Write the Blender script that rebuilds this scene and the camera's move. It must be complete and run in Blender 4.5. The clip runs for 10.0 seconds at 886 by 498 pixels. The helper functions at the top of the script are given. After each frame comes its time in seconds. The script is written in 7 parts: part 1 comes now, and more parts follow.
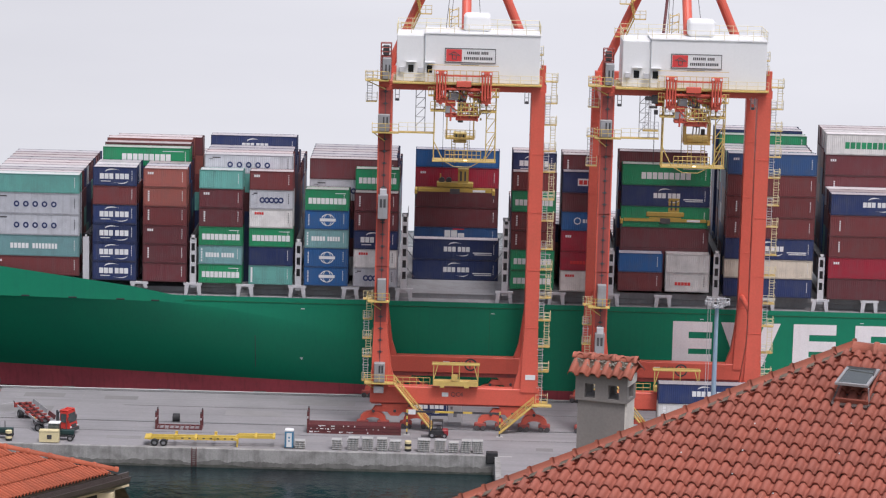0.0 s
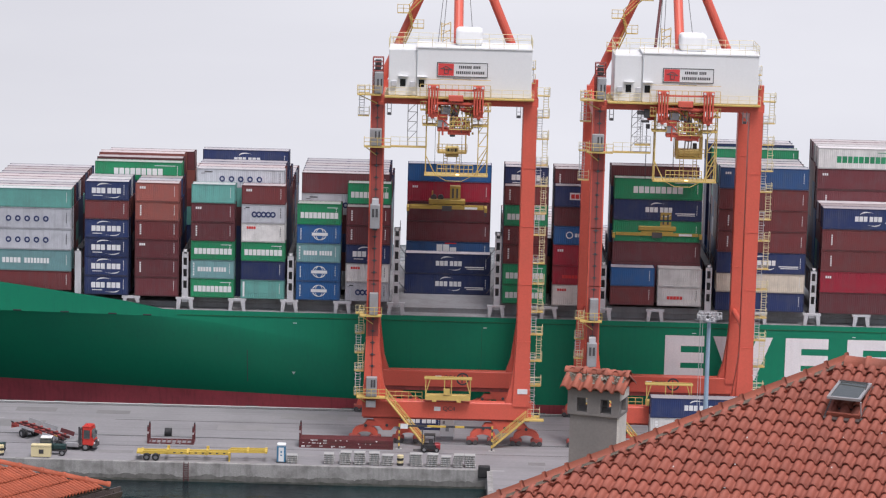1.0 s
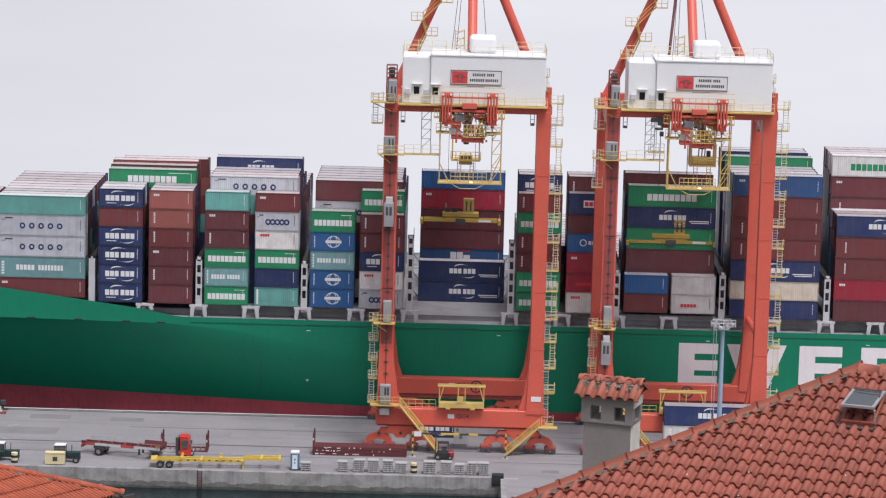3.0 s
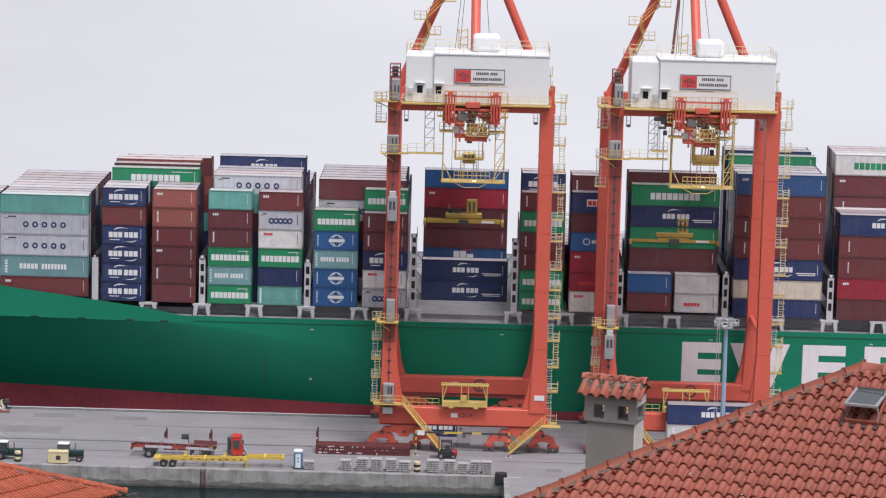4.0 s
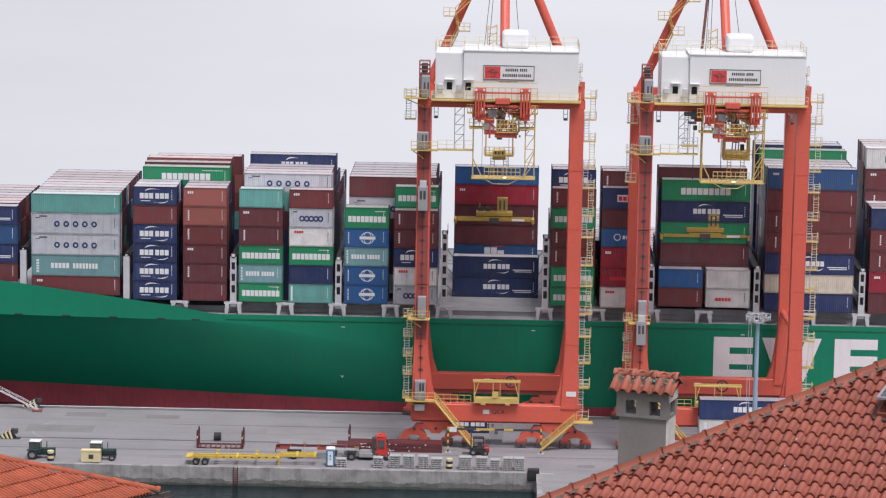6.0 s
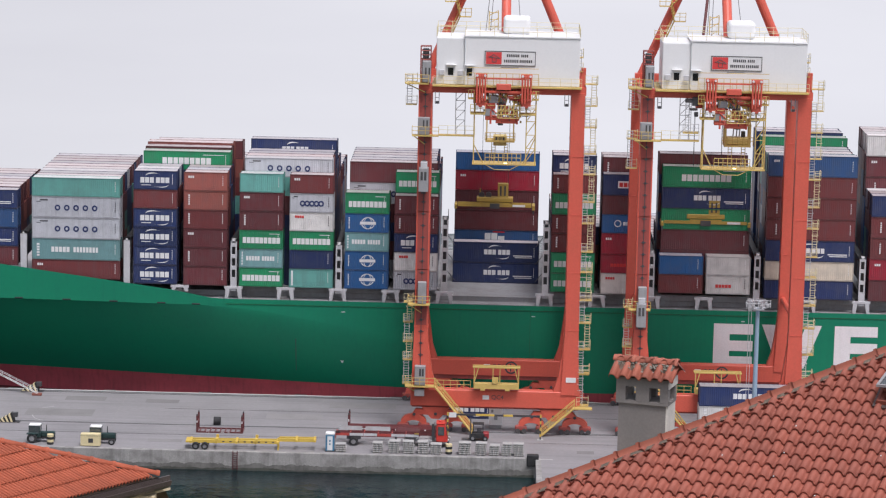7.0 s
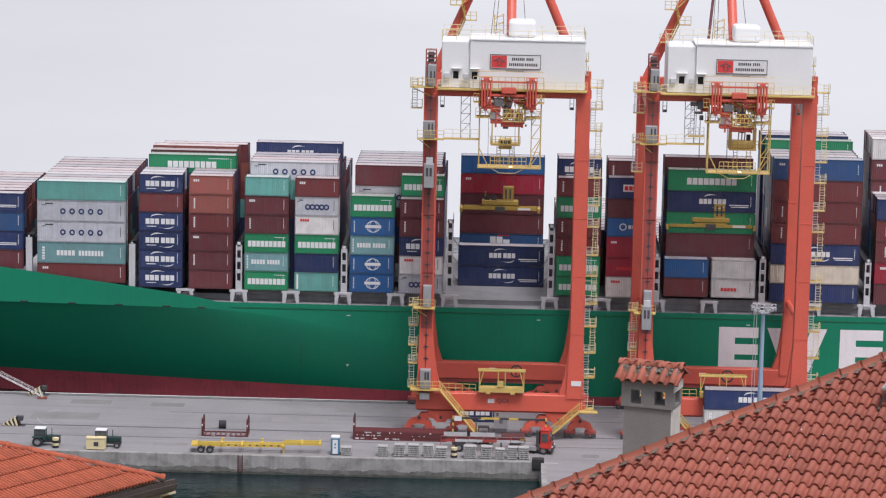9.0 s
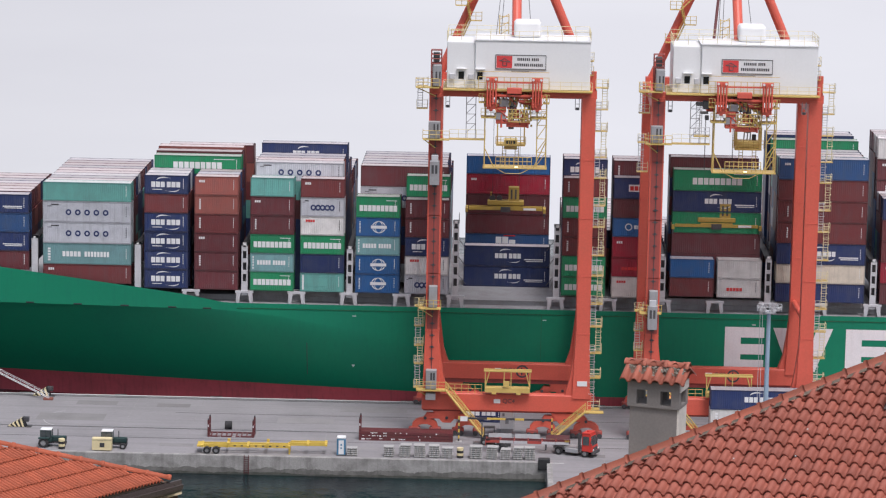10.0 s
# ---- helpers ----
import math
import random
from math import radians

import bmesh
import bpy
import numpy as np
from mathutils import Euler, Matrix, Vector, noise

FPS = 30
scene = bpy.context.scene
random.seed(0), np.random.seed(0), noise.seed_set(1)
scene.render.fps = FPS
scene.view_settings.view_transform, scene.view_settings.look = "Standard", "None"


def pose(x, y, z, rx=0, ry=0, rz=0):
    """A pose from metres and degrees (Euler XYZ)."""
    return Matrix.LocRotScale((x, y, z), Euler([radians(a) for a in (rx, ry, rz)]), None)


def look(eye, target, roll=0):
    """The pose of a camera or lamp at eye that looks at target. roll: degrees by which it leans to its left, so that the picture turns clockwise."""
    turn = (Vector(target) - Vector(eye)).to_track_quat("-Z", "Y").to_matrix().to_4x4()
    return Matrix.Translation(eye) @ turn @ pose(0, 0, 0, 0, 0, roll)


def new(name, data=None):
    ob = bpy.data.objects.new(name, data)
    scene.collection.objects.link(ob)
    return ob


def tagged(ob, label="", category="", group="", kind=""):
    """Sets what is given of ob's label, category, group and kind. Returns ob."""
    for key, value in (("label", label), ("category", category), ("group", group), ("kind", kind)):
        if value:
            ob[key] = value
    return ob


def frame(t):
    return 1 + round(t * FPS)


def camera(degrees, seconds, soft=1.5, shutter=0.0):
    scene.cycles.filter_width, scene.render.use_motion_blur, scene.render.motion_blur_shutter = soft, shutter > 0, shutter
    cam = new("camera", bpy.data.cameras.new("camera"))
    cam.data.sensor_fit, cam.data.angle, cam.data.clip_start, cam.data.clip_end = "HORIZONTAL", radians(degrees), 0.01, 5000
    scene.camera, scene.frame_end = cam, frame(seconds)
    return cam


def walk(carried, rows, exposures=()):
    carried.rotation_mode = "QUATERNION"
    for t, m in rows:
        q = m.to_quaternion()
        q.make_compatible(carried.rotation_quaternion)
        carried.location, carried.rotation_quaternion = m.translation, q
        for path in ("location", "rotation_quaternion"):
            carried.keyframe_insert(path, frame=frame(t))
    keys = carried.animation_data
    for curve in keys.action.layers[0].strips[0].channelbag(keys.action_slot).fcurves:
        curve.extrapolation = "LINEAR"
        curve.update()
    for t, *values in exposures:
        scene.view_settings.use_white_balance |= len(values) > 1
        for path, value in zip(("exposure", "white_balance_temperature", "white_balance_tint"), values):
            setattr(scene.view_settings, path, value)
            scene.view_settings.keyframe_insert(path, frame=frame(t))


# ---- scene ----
cam = camera(17.15, 10.0, soft=1.2)


def aim(pan, tilt, roll):
    """The camera stands at one place on the hill and only turns."""
    return pose(0, 0, 88, 90 - tilt, 0, -pan) @ pose(0, 0, 0, 0, 0, roll)


PATH = [
    (0.0, aim(-0.238, 9.668, 1.475)), (0.5, aim(-0.156, 9.371, 1.378)), (1.0, aim(-0.089, 9.387, 1.470)),
    (1.5, aim(0.069, 9.720, 1.621)), (2.0, aim(-0.114, 9.463, 1.515)), (2.5, aim(-0.451, 9.233, 1.608)),
    (2.7, aim(-0.374, 9.244, 1.45)), (3.8, aim(-0.350, 9.247, 1.443)), (4.0, aim(-0.427, 9.269, 1.443)),
    (4.5, aim(-0.911, 9.351, 1.226)), (5.0, aim(-0.896, 9.288, 1.227)), (5.5, aim(-0.950, 9.080, 1.200)),
    (6.0, aim(-1.033, 9.346, 0.940)), (6.2, aim(-1.030, 9.609, 0.961)), (7.3, aim(-1.058, 9.630, 1.249)),
    (7.5, aim(-1.113, 9.498, 1.249)), (8.0, aim(-1.397, 9.536, 1.220)), (8.5, aim(-1.175, 9.612, 1.147)),
    (9.0, aim(-1.141, 9.563, 1.165)), (9.5, aim(-1.186, 9.535, 1.179)), (10.0, aim(-1.253, 9.558, 1.050)),
]
walk(cam, PATH, exposures=[(0.0, 0.0, 6250, 14), (10.0, 0.0, 6250, 14)])

# ---- world and light: a bright overcast day ----
world = bpy.data.worlds.new("sky")
scene.world = world
world.use_nodes = True
wn, wl = world.node_tree.nodes, world.node_tree.links
sky = wn.new("ShaderNodeTexSky")
sky.sky_type = "NISHITA"
sky.sun_disc = False
sky.sun_elevation, sky.sun_rotation = radians(65), radians(153)
sky.air_density, sky.dust_density = 1.0, 4.0
cloud = wn.new("ShaderNodeHueSaturation")
cloud.inputs["Saturation"].default_value = 0.45
wl.new(sky.outputs["Color"], cloud.inputs["Color"])
wl.new(cloud.outputs["Color"], wn["Background"].inputs["Color"])
wn["Background"].inputs["Strength"].default_value = 0.15

sun_data = bpy.data.lights.new("sun", "SUN")
sun_data.energy, sun_data.angle, sun_data.color = 2.5, radians(20), (1.0, 0.97, 0.94)
sun = new("sun", sun_data)
sun.matrix_world = look((45, -90, 220), (0, 0, 0))

# ---- helpers for building ----
def part(name, bm, material, parent=None, label="", m=None):
    """Links a bmesh as one mesh object under a thing or a part."""
    me = bpy.data.meshes.new(name)
    bm.to_mesh(me)
    bm.free()
    if material is not None:
        me.materials.append(material)
    ob = new(name, me)
    if parent is not None:
        ob.parent = parent
    if m is not None:
        ob.matrix_basis = m
    if label:
        ob["label"] = label
    return ob


def share(name, me, parent, m=None):
    """One more object on a mesh that exists already."""
    ob = new(name, me)
    ob.parent = parent
    if m is not None:
        ob.matrix_basis = m
    return ob


def empty(name, m, label="", category="", group="", kind=""):
    ob = new(name)
    ob.matrix_basis = m
    return tagged(ob, label, category, group, kind)


def hexa(bm, pts):
    """A solid from eight corners: four below, four above, each counter-clockwise from above."""
    v = [bm.verts.new(p) for p in pts]
    for f in ((3, 2, 1, 0), (4, 5, 6, 7), (0, 1, 5, 4), (1, 2, 6, 5), (2, 3, 7, 6), (3, 0, 4, 7)):
        bm.faces.new([v[i] for i in f])


def block(bm, x0, x1, y0, y1, z0, z1):
    hexa(bm, [(x0, y0, z0), (x1, y0, z0), (x1, y1, z0), (x0, y1, z0), (x0, y0, z1), (x1, y0, z1), (x1, y1, z1), (x0, y1, z1)])


def boxes(*rows):
    bm = bmesh.new()
    for r in rows:
        block(bm, *r)
    return bm


def rounded(x0, x1, y0, y1, z0, z1, r=0.05, seg=2):
    bm = boxes((x0, x1, y0, y1, z0, z1))
    bmesh.ops.bevel(bm, geom=bm.edges[:], offset=r, segments=seg, affect="EDGES", profile=0.5)
    return bm


def rod(bm, a, b, r, n=8, r2=None):
    """A round bar from a to b."""
    a, b = Vector(a), Vector(b)
    d = (b - a).normalized()
    s = d.orthogonal().normalized()
    u = d.cross(s)
    ring = [[bm.verts.new(p + (s * math.cos(k * math.tau / n) + u * math.sin(k * math.tau / n)) * q) for k in range(n)]
            for p, q in ((a, r), (b, r if r2 is None else r2))]
    for k in range(n):
        bm.faces.new((ring[0][k], ring[0][(k + 1) % n], ring[1][(k + 1) % n], ring[1][k]))
    bm.faces.new(ring[0][::-1])
    bm.faces.new(ring[1])


def rods(r, *pairs, n=6):
    bm = bmesh.new()
    for a, b in pairs:
        rod(bm, a, b, r, n)
    return bm


def wheel_mesh(r, w, n=20):
    """A tyre round the y axis, with shoulders and a hollow for the rim."""
    bm = bmesh.new()
    prof = ((r * 0.55, -w / 2), (r * 0.86, -w / 2), (r, -w * 0.32), (r, w * 0.32), (r * 0.86, w / 2), (r * 0.55, w / 2))
    rings = [[bm.verts.new((q * math.cos(k * math.tau / n), y, q * math.sin(k * math.tau / n))) for k in range(n)] for q, y in prof]
    for i in range(6):
        for k in range(n):
            bm.faces.new((rings[i][k], rings[(i + 1) % 6][k], rings[(i + 1) % 6][(k + 1) % n], rings[i][(k + 1) % n]))
    bmesh.ops.recalc_face_normals(bm, faces=bm.faces[:])
    return bm


def rim_mesh(r, w):
    bm = bmesh.new()
    rod(bm, (0, -w * 0.3, 0), (0, w * 0.3, 0), r * 0.57, 16)
    rod(bm, (0, -w * 0.46, 0), (0, w * 0.46, 0), r * 0.2, 10)
    return bm


def railing(a, b, h=1.1, step=1.5, r=0.035, rails=(0.55, 1.0)):
    """Posts and rails of a handrail from a to b."""
    bm = bmesh.new()
    a, b = Vector(a), Vector(b)
    n = max(1, round((b - a).length / step))
    up = Vector((0, 0, h))
    for k in range(n + 1):
        p = a.lerp(b, k / n)
        rod(bm, p, p + up, r, 5)
    for q in rails:
        rod(bm, a + up * q, b + up * q, r, 5)
    return bm


def lettering(text, size, material, parent, m, label="", name="lettering"):
    """Flat letters in the built-in font, a centimetre thick, centred."""
    cu = bpy.data.curves.new(name, "FONT")
    cu.body, cu.size, cu.align_x, cu.align_y, cu.extrude = text, size, "CENTER", "CENTER", 0.01
    tmp = bpy.data.objects.new(name, cu)
    scene.collection.objects.link(tmp)
    me = bpy.data.meshes.new_from_object(tmp.evaluated_get(bpy.context.evaluated_depsgraph_get()))
    bpy.data.objects.remove(tmp)
    me.materials.clear()
    me.materials.append(material)
    ob = share(name, me, parent, m)
    if label:
        ob["label"] = label
    return ob


# ---- materials ----
def paint(name, col, rough=0.5, wear=0.25, scale=0.6, metal=0.0, streak=0.0, bump=0.05, dirt=(0.16, 0.13, 0.11), spec=0.5, rnd=0.0, grain=0.14):
    """Painted or weathered surface: broad stains, fine grain, optional rain streaks, and a small change from piece to piece."""
    m = bpy.data.materials.new(name)
    m.use_nodes = True
    n, l = m.node_tree.nodes, m.node_tree.links
    b = n["Principled BSDF"]
    b.inputs["Roughness"].default_value, b.inputs["Metallic"].default_value = rough, metal
    b.inputs["Specular IOR Level"].default_value = spec
    geo = n.new("ShaderNodeNewGeometry")
    big = n.new("ShaderNodeTexNoise")
    big.inputs["Scale"].default_value, big.inputs["Detail"].default_value = scale, 6
    l.new(geo.outputs["Position"], big.inputs["Vector"])
    fine = n.new("ShaderNodeTexNoise")
    fine.inputs["Scale"].default_value, fine.inputs["Detail"].default_value = scale * 14, 4
    l.new(geo.outputs["Position"], fine.inputs["Vector"])
    ramp = n.new("ShaderNodeMapRange")
    ramp.inputs["From Min"].default_value, ramp.inputs["From Max"].default_value = 0.42, 0.75
    ramp.inputs["To Max"].default_value = wear
    l.new(big.outputs["Fac"], ramp.inputs["Value"])
    mix = n.new("ShaderNodeMix")
    mix.data_type = "RGBA"
    mix.inputs["A"].default_value, mix.inputs["B"].default_value = (*col, 1), (*dirt, 1)
    l.new(ramp.outputs["Result"], mix.inputs["Factor"])
    out = mix.outputs["Result"]
    if streak:
        mp = n.new("ShaderNodeMapping")
        mp.inputs["Scale"].default_value = (2.2, 2.2, 0.12)
        l.new(geo.outputs["Position"], mp.inputs["Vector"])
        st = n.new("ShaderNodeTexNoise")
        st.inputs["Scale"].default_value, st.inputs["Detail"].default_value = 1.0, 5
        l.new(mp.outputs["Vector"], st.inputs["Vector"])
        sr = n.new("ShaderNodeMapRange")
        sr.inputs["From Min"].default_value, sr.inputs["From Max"].default_value, sr.inputs["To Max"].default_value = 0.5, 0.72, streak
        l.new(st.outputs["Fac"], sr.inputs["Value"])
        mix2 = n.new("ShaderNodeMix")
        mix2.data_type = "RGBA"
        mix2.inputs["B"].default_value = (*dirt, 1)
        l.new(out, mix2.inputs["A"])
        l.new(sr.outputs["Result"], mix2.inputs["Factor"])
        out = mix2.outputs["Result"]
    hs = n.new("ShaderNodeHueSaturation")
    vr = n.new("ShaderNodeMapRange")
    vr.inputs["To Min"].default_value, vr.inputs["To Max"].default_value = 1 - grain, 1 + grain
    l.new(fine.outputs["Fac"], vr.inputs["Value"])
    val = vr.outputs["Result"]
    if rnd:
        info = n.new("ShaderNodeObjectInfo")
        ir = n.new("ShaderNodeMapRange")
        ir.inputs["To Min"].default_value, ir.inputs["To Max"].default_value = 1 - rnd, 1 + rnd
        l.new(info.outputs["Random"], ir.inputs["Value"])
        mul = n.new("ShaderNodeMath")
        mul.operation = "MULTIPLY"
        l.new(val, mul.inputs[0])
        l.new(ir.outputs["Result"], mul.inputs[1])
        val = mul.outputs["Value"]
    l.new(out, hs.inputs["Color"])
    l.new(val, hs.inputs["Value"])
    l.new(hs.outputs["Color"], b.inputs["Base Color"])
    if bump:
        bp = n.new("ShaderNodeBump")
        bp.inputs["Strength"].default_value, bp.inputs["Distance"].default_value = 0.4, bump
        l.new(fine.outputs["Fac"], bp.inputs["Height"])
        l.new(bp.outputs["Normal"], b.inputs["Normal"])
    return m


CRANE_RED = paint("crane_red", (0.60, 0.104, 0.068), 0.45, 0.22, 0.35, streak=0.15, dirt=(0.42, 0.10, 0.06), bump=0.01)
PALE_RAIL = paint("pale_rail", (0.66, 0.58, 0.36), 0.5, 0.3, 0.8, dirt=(0.5, 0.42, 0.25), bump=0.0)
CRANE_YELLOW = paint("crane_yellow", (0.57, 0.41, 0.125), 0.5, 0.3, 0.8, dirt=(0.35, 0.22, 0.07), bump=0.01)
WHITE = paint("white_paint", (0.72, 0.72, 0.72), 0.5, 0.10, 0.3, streak=0.05, dirt=(0.55, 0.54, 0.53), bump=0.0, grain=0.04)
DARK_WINDOW = paint("dark_window", (0.012, 0.013, 0.016), 0.12, 0.0, bump=0.0)
BLACK = paint("black_rubber", (0.018, 0.018, 0.02), 0.75, 0.3, 2.0, dirt=(0.07, 0.065, 0.06))
# Glass colour lifted to grey-blue as a painted reflection of the sky.
CAB_GLASS = paint("cab_glass", (0.06, 0.07, 0.075), 0.1, 0.4, 1.5, dirt=(0.15, 0.15, 0.14), bump=0.0, spec=0.9)
TRACK_RED = paint("track_red", (0.33, 0.062, 0.05), 0.55, 0.6, 0.5, streak=0.6, dirt=(0.17, 0.05, 0.045), bump=0.01)
GREY_STEEL = paint("grey_steel", (0.30, 0.30, 0.31), 0.5, 0.35, 0.7, streak=0.2, dirt=(0.17, 0.13, 0.11))
LIGHT_GREY = paint("light_grey_steel", (0.50, 0.50, 0.52), 0.45, 0.3, 0.5, streak=0.15, dirt=(0.3, 0.27, 0.25))
DARK_STEEL = paint("dark_steel", (0.05, 0.05, 0.055), 0.5, 0.3, 1.0)
SIGN_RED = paint("sign_red", (0.60, 0.05, 0.05), 0.5, 0.1, bump=0.0)
WHITE_LETTER = paint("white_letter", (0.68, 0.68, 0.68), 0.5, 0.15, 0.5, dirt=(0.5, 0.5, 0.5), bump=0.0)
NAME_WHITE = paint("ship_name_white", (0.74, 0.70, 0.71), 0.5, 0.25, 0.4, streak=0.2, dirt=(0.55, 0.53, 0.53), bump=0.0)
NAVY_LETTER = paint("navy_letter", (0.02, 0.035, 0.12), 0.5, 0.15, 0.5, bump=0.0)
RED_LETTER = paint("red_letter", (0.55, 0.03, 0.03), 0.5, 0.1, bump=0.0)
HULL_GREEN = paint("hull_green", (0.006, 0.193, 0.103), 0.48, 0.3, 0.12, streak=0.2, dirt=(0.008, 0.120, 0.085), bump=0.004, spec=0.32, grain=0.06)
HULL_RED = paint("hull_red", (0.36, 0.058, 0.075), 0.55, 0.4, 0.15, streak=0.35, dirt=(0.10, 0.03, 0.035), bump=0.02)
DECK_GREY = paint("deck_grey", (0.33, 0.33, 0.34), 0.6, 0.4, 0.5, streak=0.25, dirt=(0.16, 0.13, 0.11))
RUST = paint("flat_rack_red", (0.105, 0.02, 0.024), 0.6, 0.4, 1.0, streak=0.3, dirt=(0.09, 0.04, 0.03))
SPREADER_YELLOW = paint("spreader_yellow", (0.40, 0.27, 0.05), 0.55, 0.4, 1.0, dirt=(0.2, 0.14, 0.06), bump=0.01)
TRUCK_RED = paint("truck_red", (0.54, 0.045, 0.034), 0.35, 0.15, 1.0, dirt=(0.3, 0.05, 0.04), bump=0.0)
TRACTOR_GREEN = paint("tractor_green", (0.012, 0.038, 0.038), 0.45, 0.3, 1.5, dirt=(0.06, 0.06, 0.05))
TRAILER_YELLOW = paint("trailer_yellow", (0.60, 0.42, 0.08), 0.5, 0.3, 0.9, dirt=(0.4, 0.26, 0.06))
CREAM = paint("cream_paint", (0.68, 0.58, 0.34), 0.55, 0.3, 1.2, dirt=(0.42, 0.36, 0.24))
BLUE_PLASTIC = paint("blue_plastic", (0.05, 0.19, 0.33), 0.4, 0.15, 1.5)
MAST_BLUE = paint("mast_paint", (0.27, 0.36, 0.46), 0.45, 0.2, 0.7)
PALE_CONCRETE = paint("pale_concrete", (0.37, 0.365, 0.36), 0.85, 0.4, 1.5, dirt=(0.3, 0.29, 0.27))
TILE_RED = paint("roof_tile", (0.268, 0.075, 0.048), 0.75, 0.45, 2.5, dirt=(0.20, 0.066, 0.048), bump=0.01, rnd=0.12)
RIDGE_RED = paint("ridge_tile", (0.34, 0.10, 0.062), 0.75, 0.5, 3.0, dirt=(0.22, 0.10, 0.075), bump=0.01, rnd=0.12)
TILE_ORANGE = paint("orange_roof_tile", (0.35, 0.080, 0.036), 0.75, 0.4, 2.5, dirt=(0.23, 0.058, 0.031), bump=0.01, rnd=0.10)
MORTAR = paint("mortar", (0.14, 0.10, 0.075), 0.95, 0.9, 7.0, dirt=(0.05, 0.047, 0.034), bump=0.03)
STUCCO_GREY = paint("grey_render", (0.228, 0.208, 0.196), 0.95, 0.4, 2.0, dirt=(0.17, 0.16, 0.155), bump=0.003)
# Paler copy of the render: sunlight on the chimney's right side, put into colour.
STUCCO_LIT = paint("lit_render", (0.70, 0.66, 0.60), 0.95, 0.5, 2.5, dirt=(0.33, 0.31, 0.29), bump=0.004)
STUCCO_CREAM = paint("cream_render", (0.66, 0.55, 0.36), 0.95, 0.3, 2.0, dirt=(0.5, 0.42, 0.3), bump=0.02)
GUTTER_BROWN = paint("gutter_brown", (0.075, 0.055, 0.05), 0.4, 0.3, 3.0, dirt=(0.14, 0.12, 0.11))
SOIL = paint("hillside_soil", (0.11, 0.12, 0.07), 0.95, 0.6, 0.2, dirt=(0.16, 0.14, 0.10))
LAMP_GLOW = bpy.data.materials.new("lamp_glow")
LAMP_GLOW.use_nodes = True
LAMP_GLOW.node_tree.nodes["Principled BSDF"].inputs["Emission Color"].default_value = (1.0, 0.72, 0.2, 1)
LAMP_GLOW.node_tree.nodes["Principled BSDF"].inputs["Emission Strength"].default_value = 1.6
GLASS = bpy.data.materials.new("skylight_glass")
GLASS.use_nodes = True
_g = GLASS.node_tree.nodes["Principled BSDF"]
_g.inputs["Base Color"].default_value, _g.inputs["Roughness"].default_value = (0.06, 0.065, 0.06, 1), 0.06
_g.inputs["Specular IOR Level"].default_value = 0.9


def concrete_floor():
    """Worn quay concrete: slabs tinted by broad stains, tyre marks along the quay and fine grain."""
    m = paint("quay_concrete", (0.245, 0.234, 0.243), 0.8, 0.6, 0.13, dirt=(0.165, 0.16, 0.165), bump=0.02)
    n, l = m.node_tree.nodes, m.node_tree.links
    hs = [k for k in n if k.bl_idname == "ShaderNodeHueSaturation"][0]
    b = n["Principled BSDF"]
    geo = [k for k in n if k.bl_idname == "ShaderNodeNewGeometry"][0]
    mp = n.new("ShaderNodeMapping")
    mp.inputs["Scale"].default_value = (0.03, 0.9, 1)
    l.new(geo.outputs["Position"], mp.inputs["Vector"])
    tr = n.new("ShaderNodeTexNoise")
    tr.inputs["Scale"].default_value, tr.inputs["Detail"].default_value = 1.0, 7
    l.new(mp.outputs["Vector"], tr.inputs["Vector"])
    r = n.new("ShaderNodeMapRange")
    r.inputs["From Min"].default_value, r.inputs["From Max"].default_value = 0.48, 0.72
    r.inputs["To Min"].default_value, r.inputs["To Max"].default_value = 0.0, 0.45
    l.new(tr.outputs["Fac"], r.inputs["Value"])
    mix = n.new("ShaderNodeMix")
    mix.data_type = "RGBA"
    mix.inputs["B"].default_value = (0.15, 0.145, 0.15, 1)
    l.new(hs.outputs["Color"], mix.inputs["A"])
    l.new(r.outputs["Result"], mix.inputs["Factor"])
    l.new(mix.outputs["Result"], b.inputs["Base Color"])
    return m


QUAY = concrete_floor()
QUAY_WALL = paint("quay_wall_concrete", (0.32, 0.31, 0.30), 0.9, 0.9, 0.55, streak=0.35, dirt=(0.12, 0.115, 0.11), bump=0.05, grain=0.3)
TIDE = paint("tide_stained_concrete", (0.17, 0.165, 0.155), 0.8, 0.8, 0.7, streak=0.4, dirt=(0.07, 0.068, 0.062), bump=0.05, grain=0.3)
ALGAE = paint("wet_algae", (0.055, 0.058, 0.048), 0.6, 0.6, 1.2, dirt=(0.13, 0.125, 0.11), bump=0.03)
SLAB_PATCH = paint("slab_patch", (0.215, 0.206, 0.208), 0.85, 0.6, 0.35, dirt=(0.16, 0.155, 0.155), rnd=0.14)
EDGE_WHITE = paint("edge_concrete", (0.47, 0.46, 0.455), 0.8, 0.6, 0.6, dirt=(0.32, 0.31, 0.30))


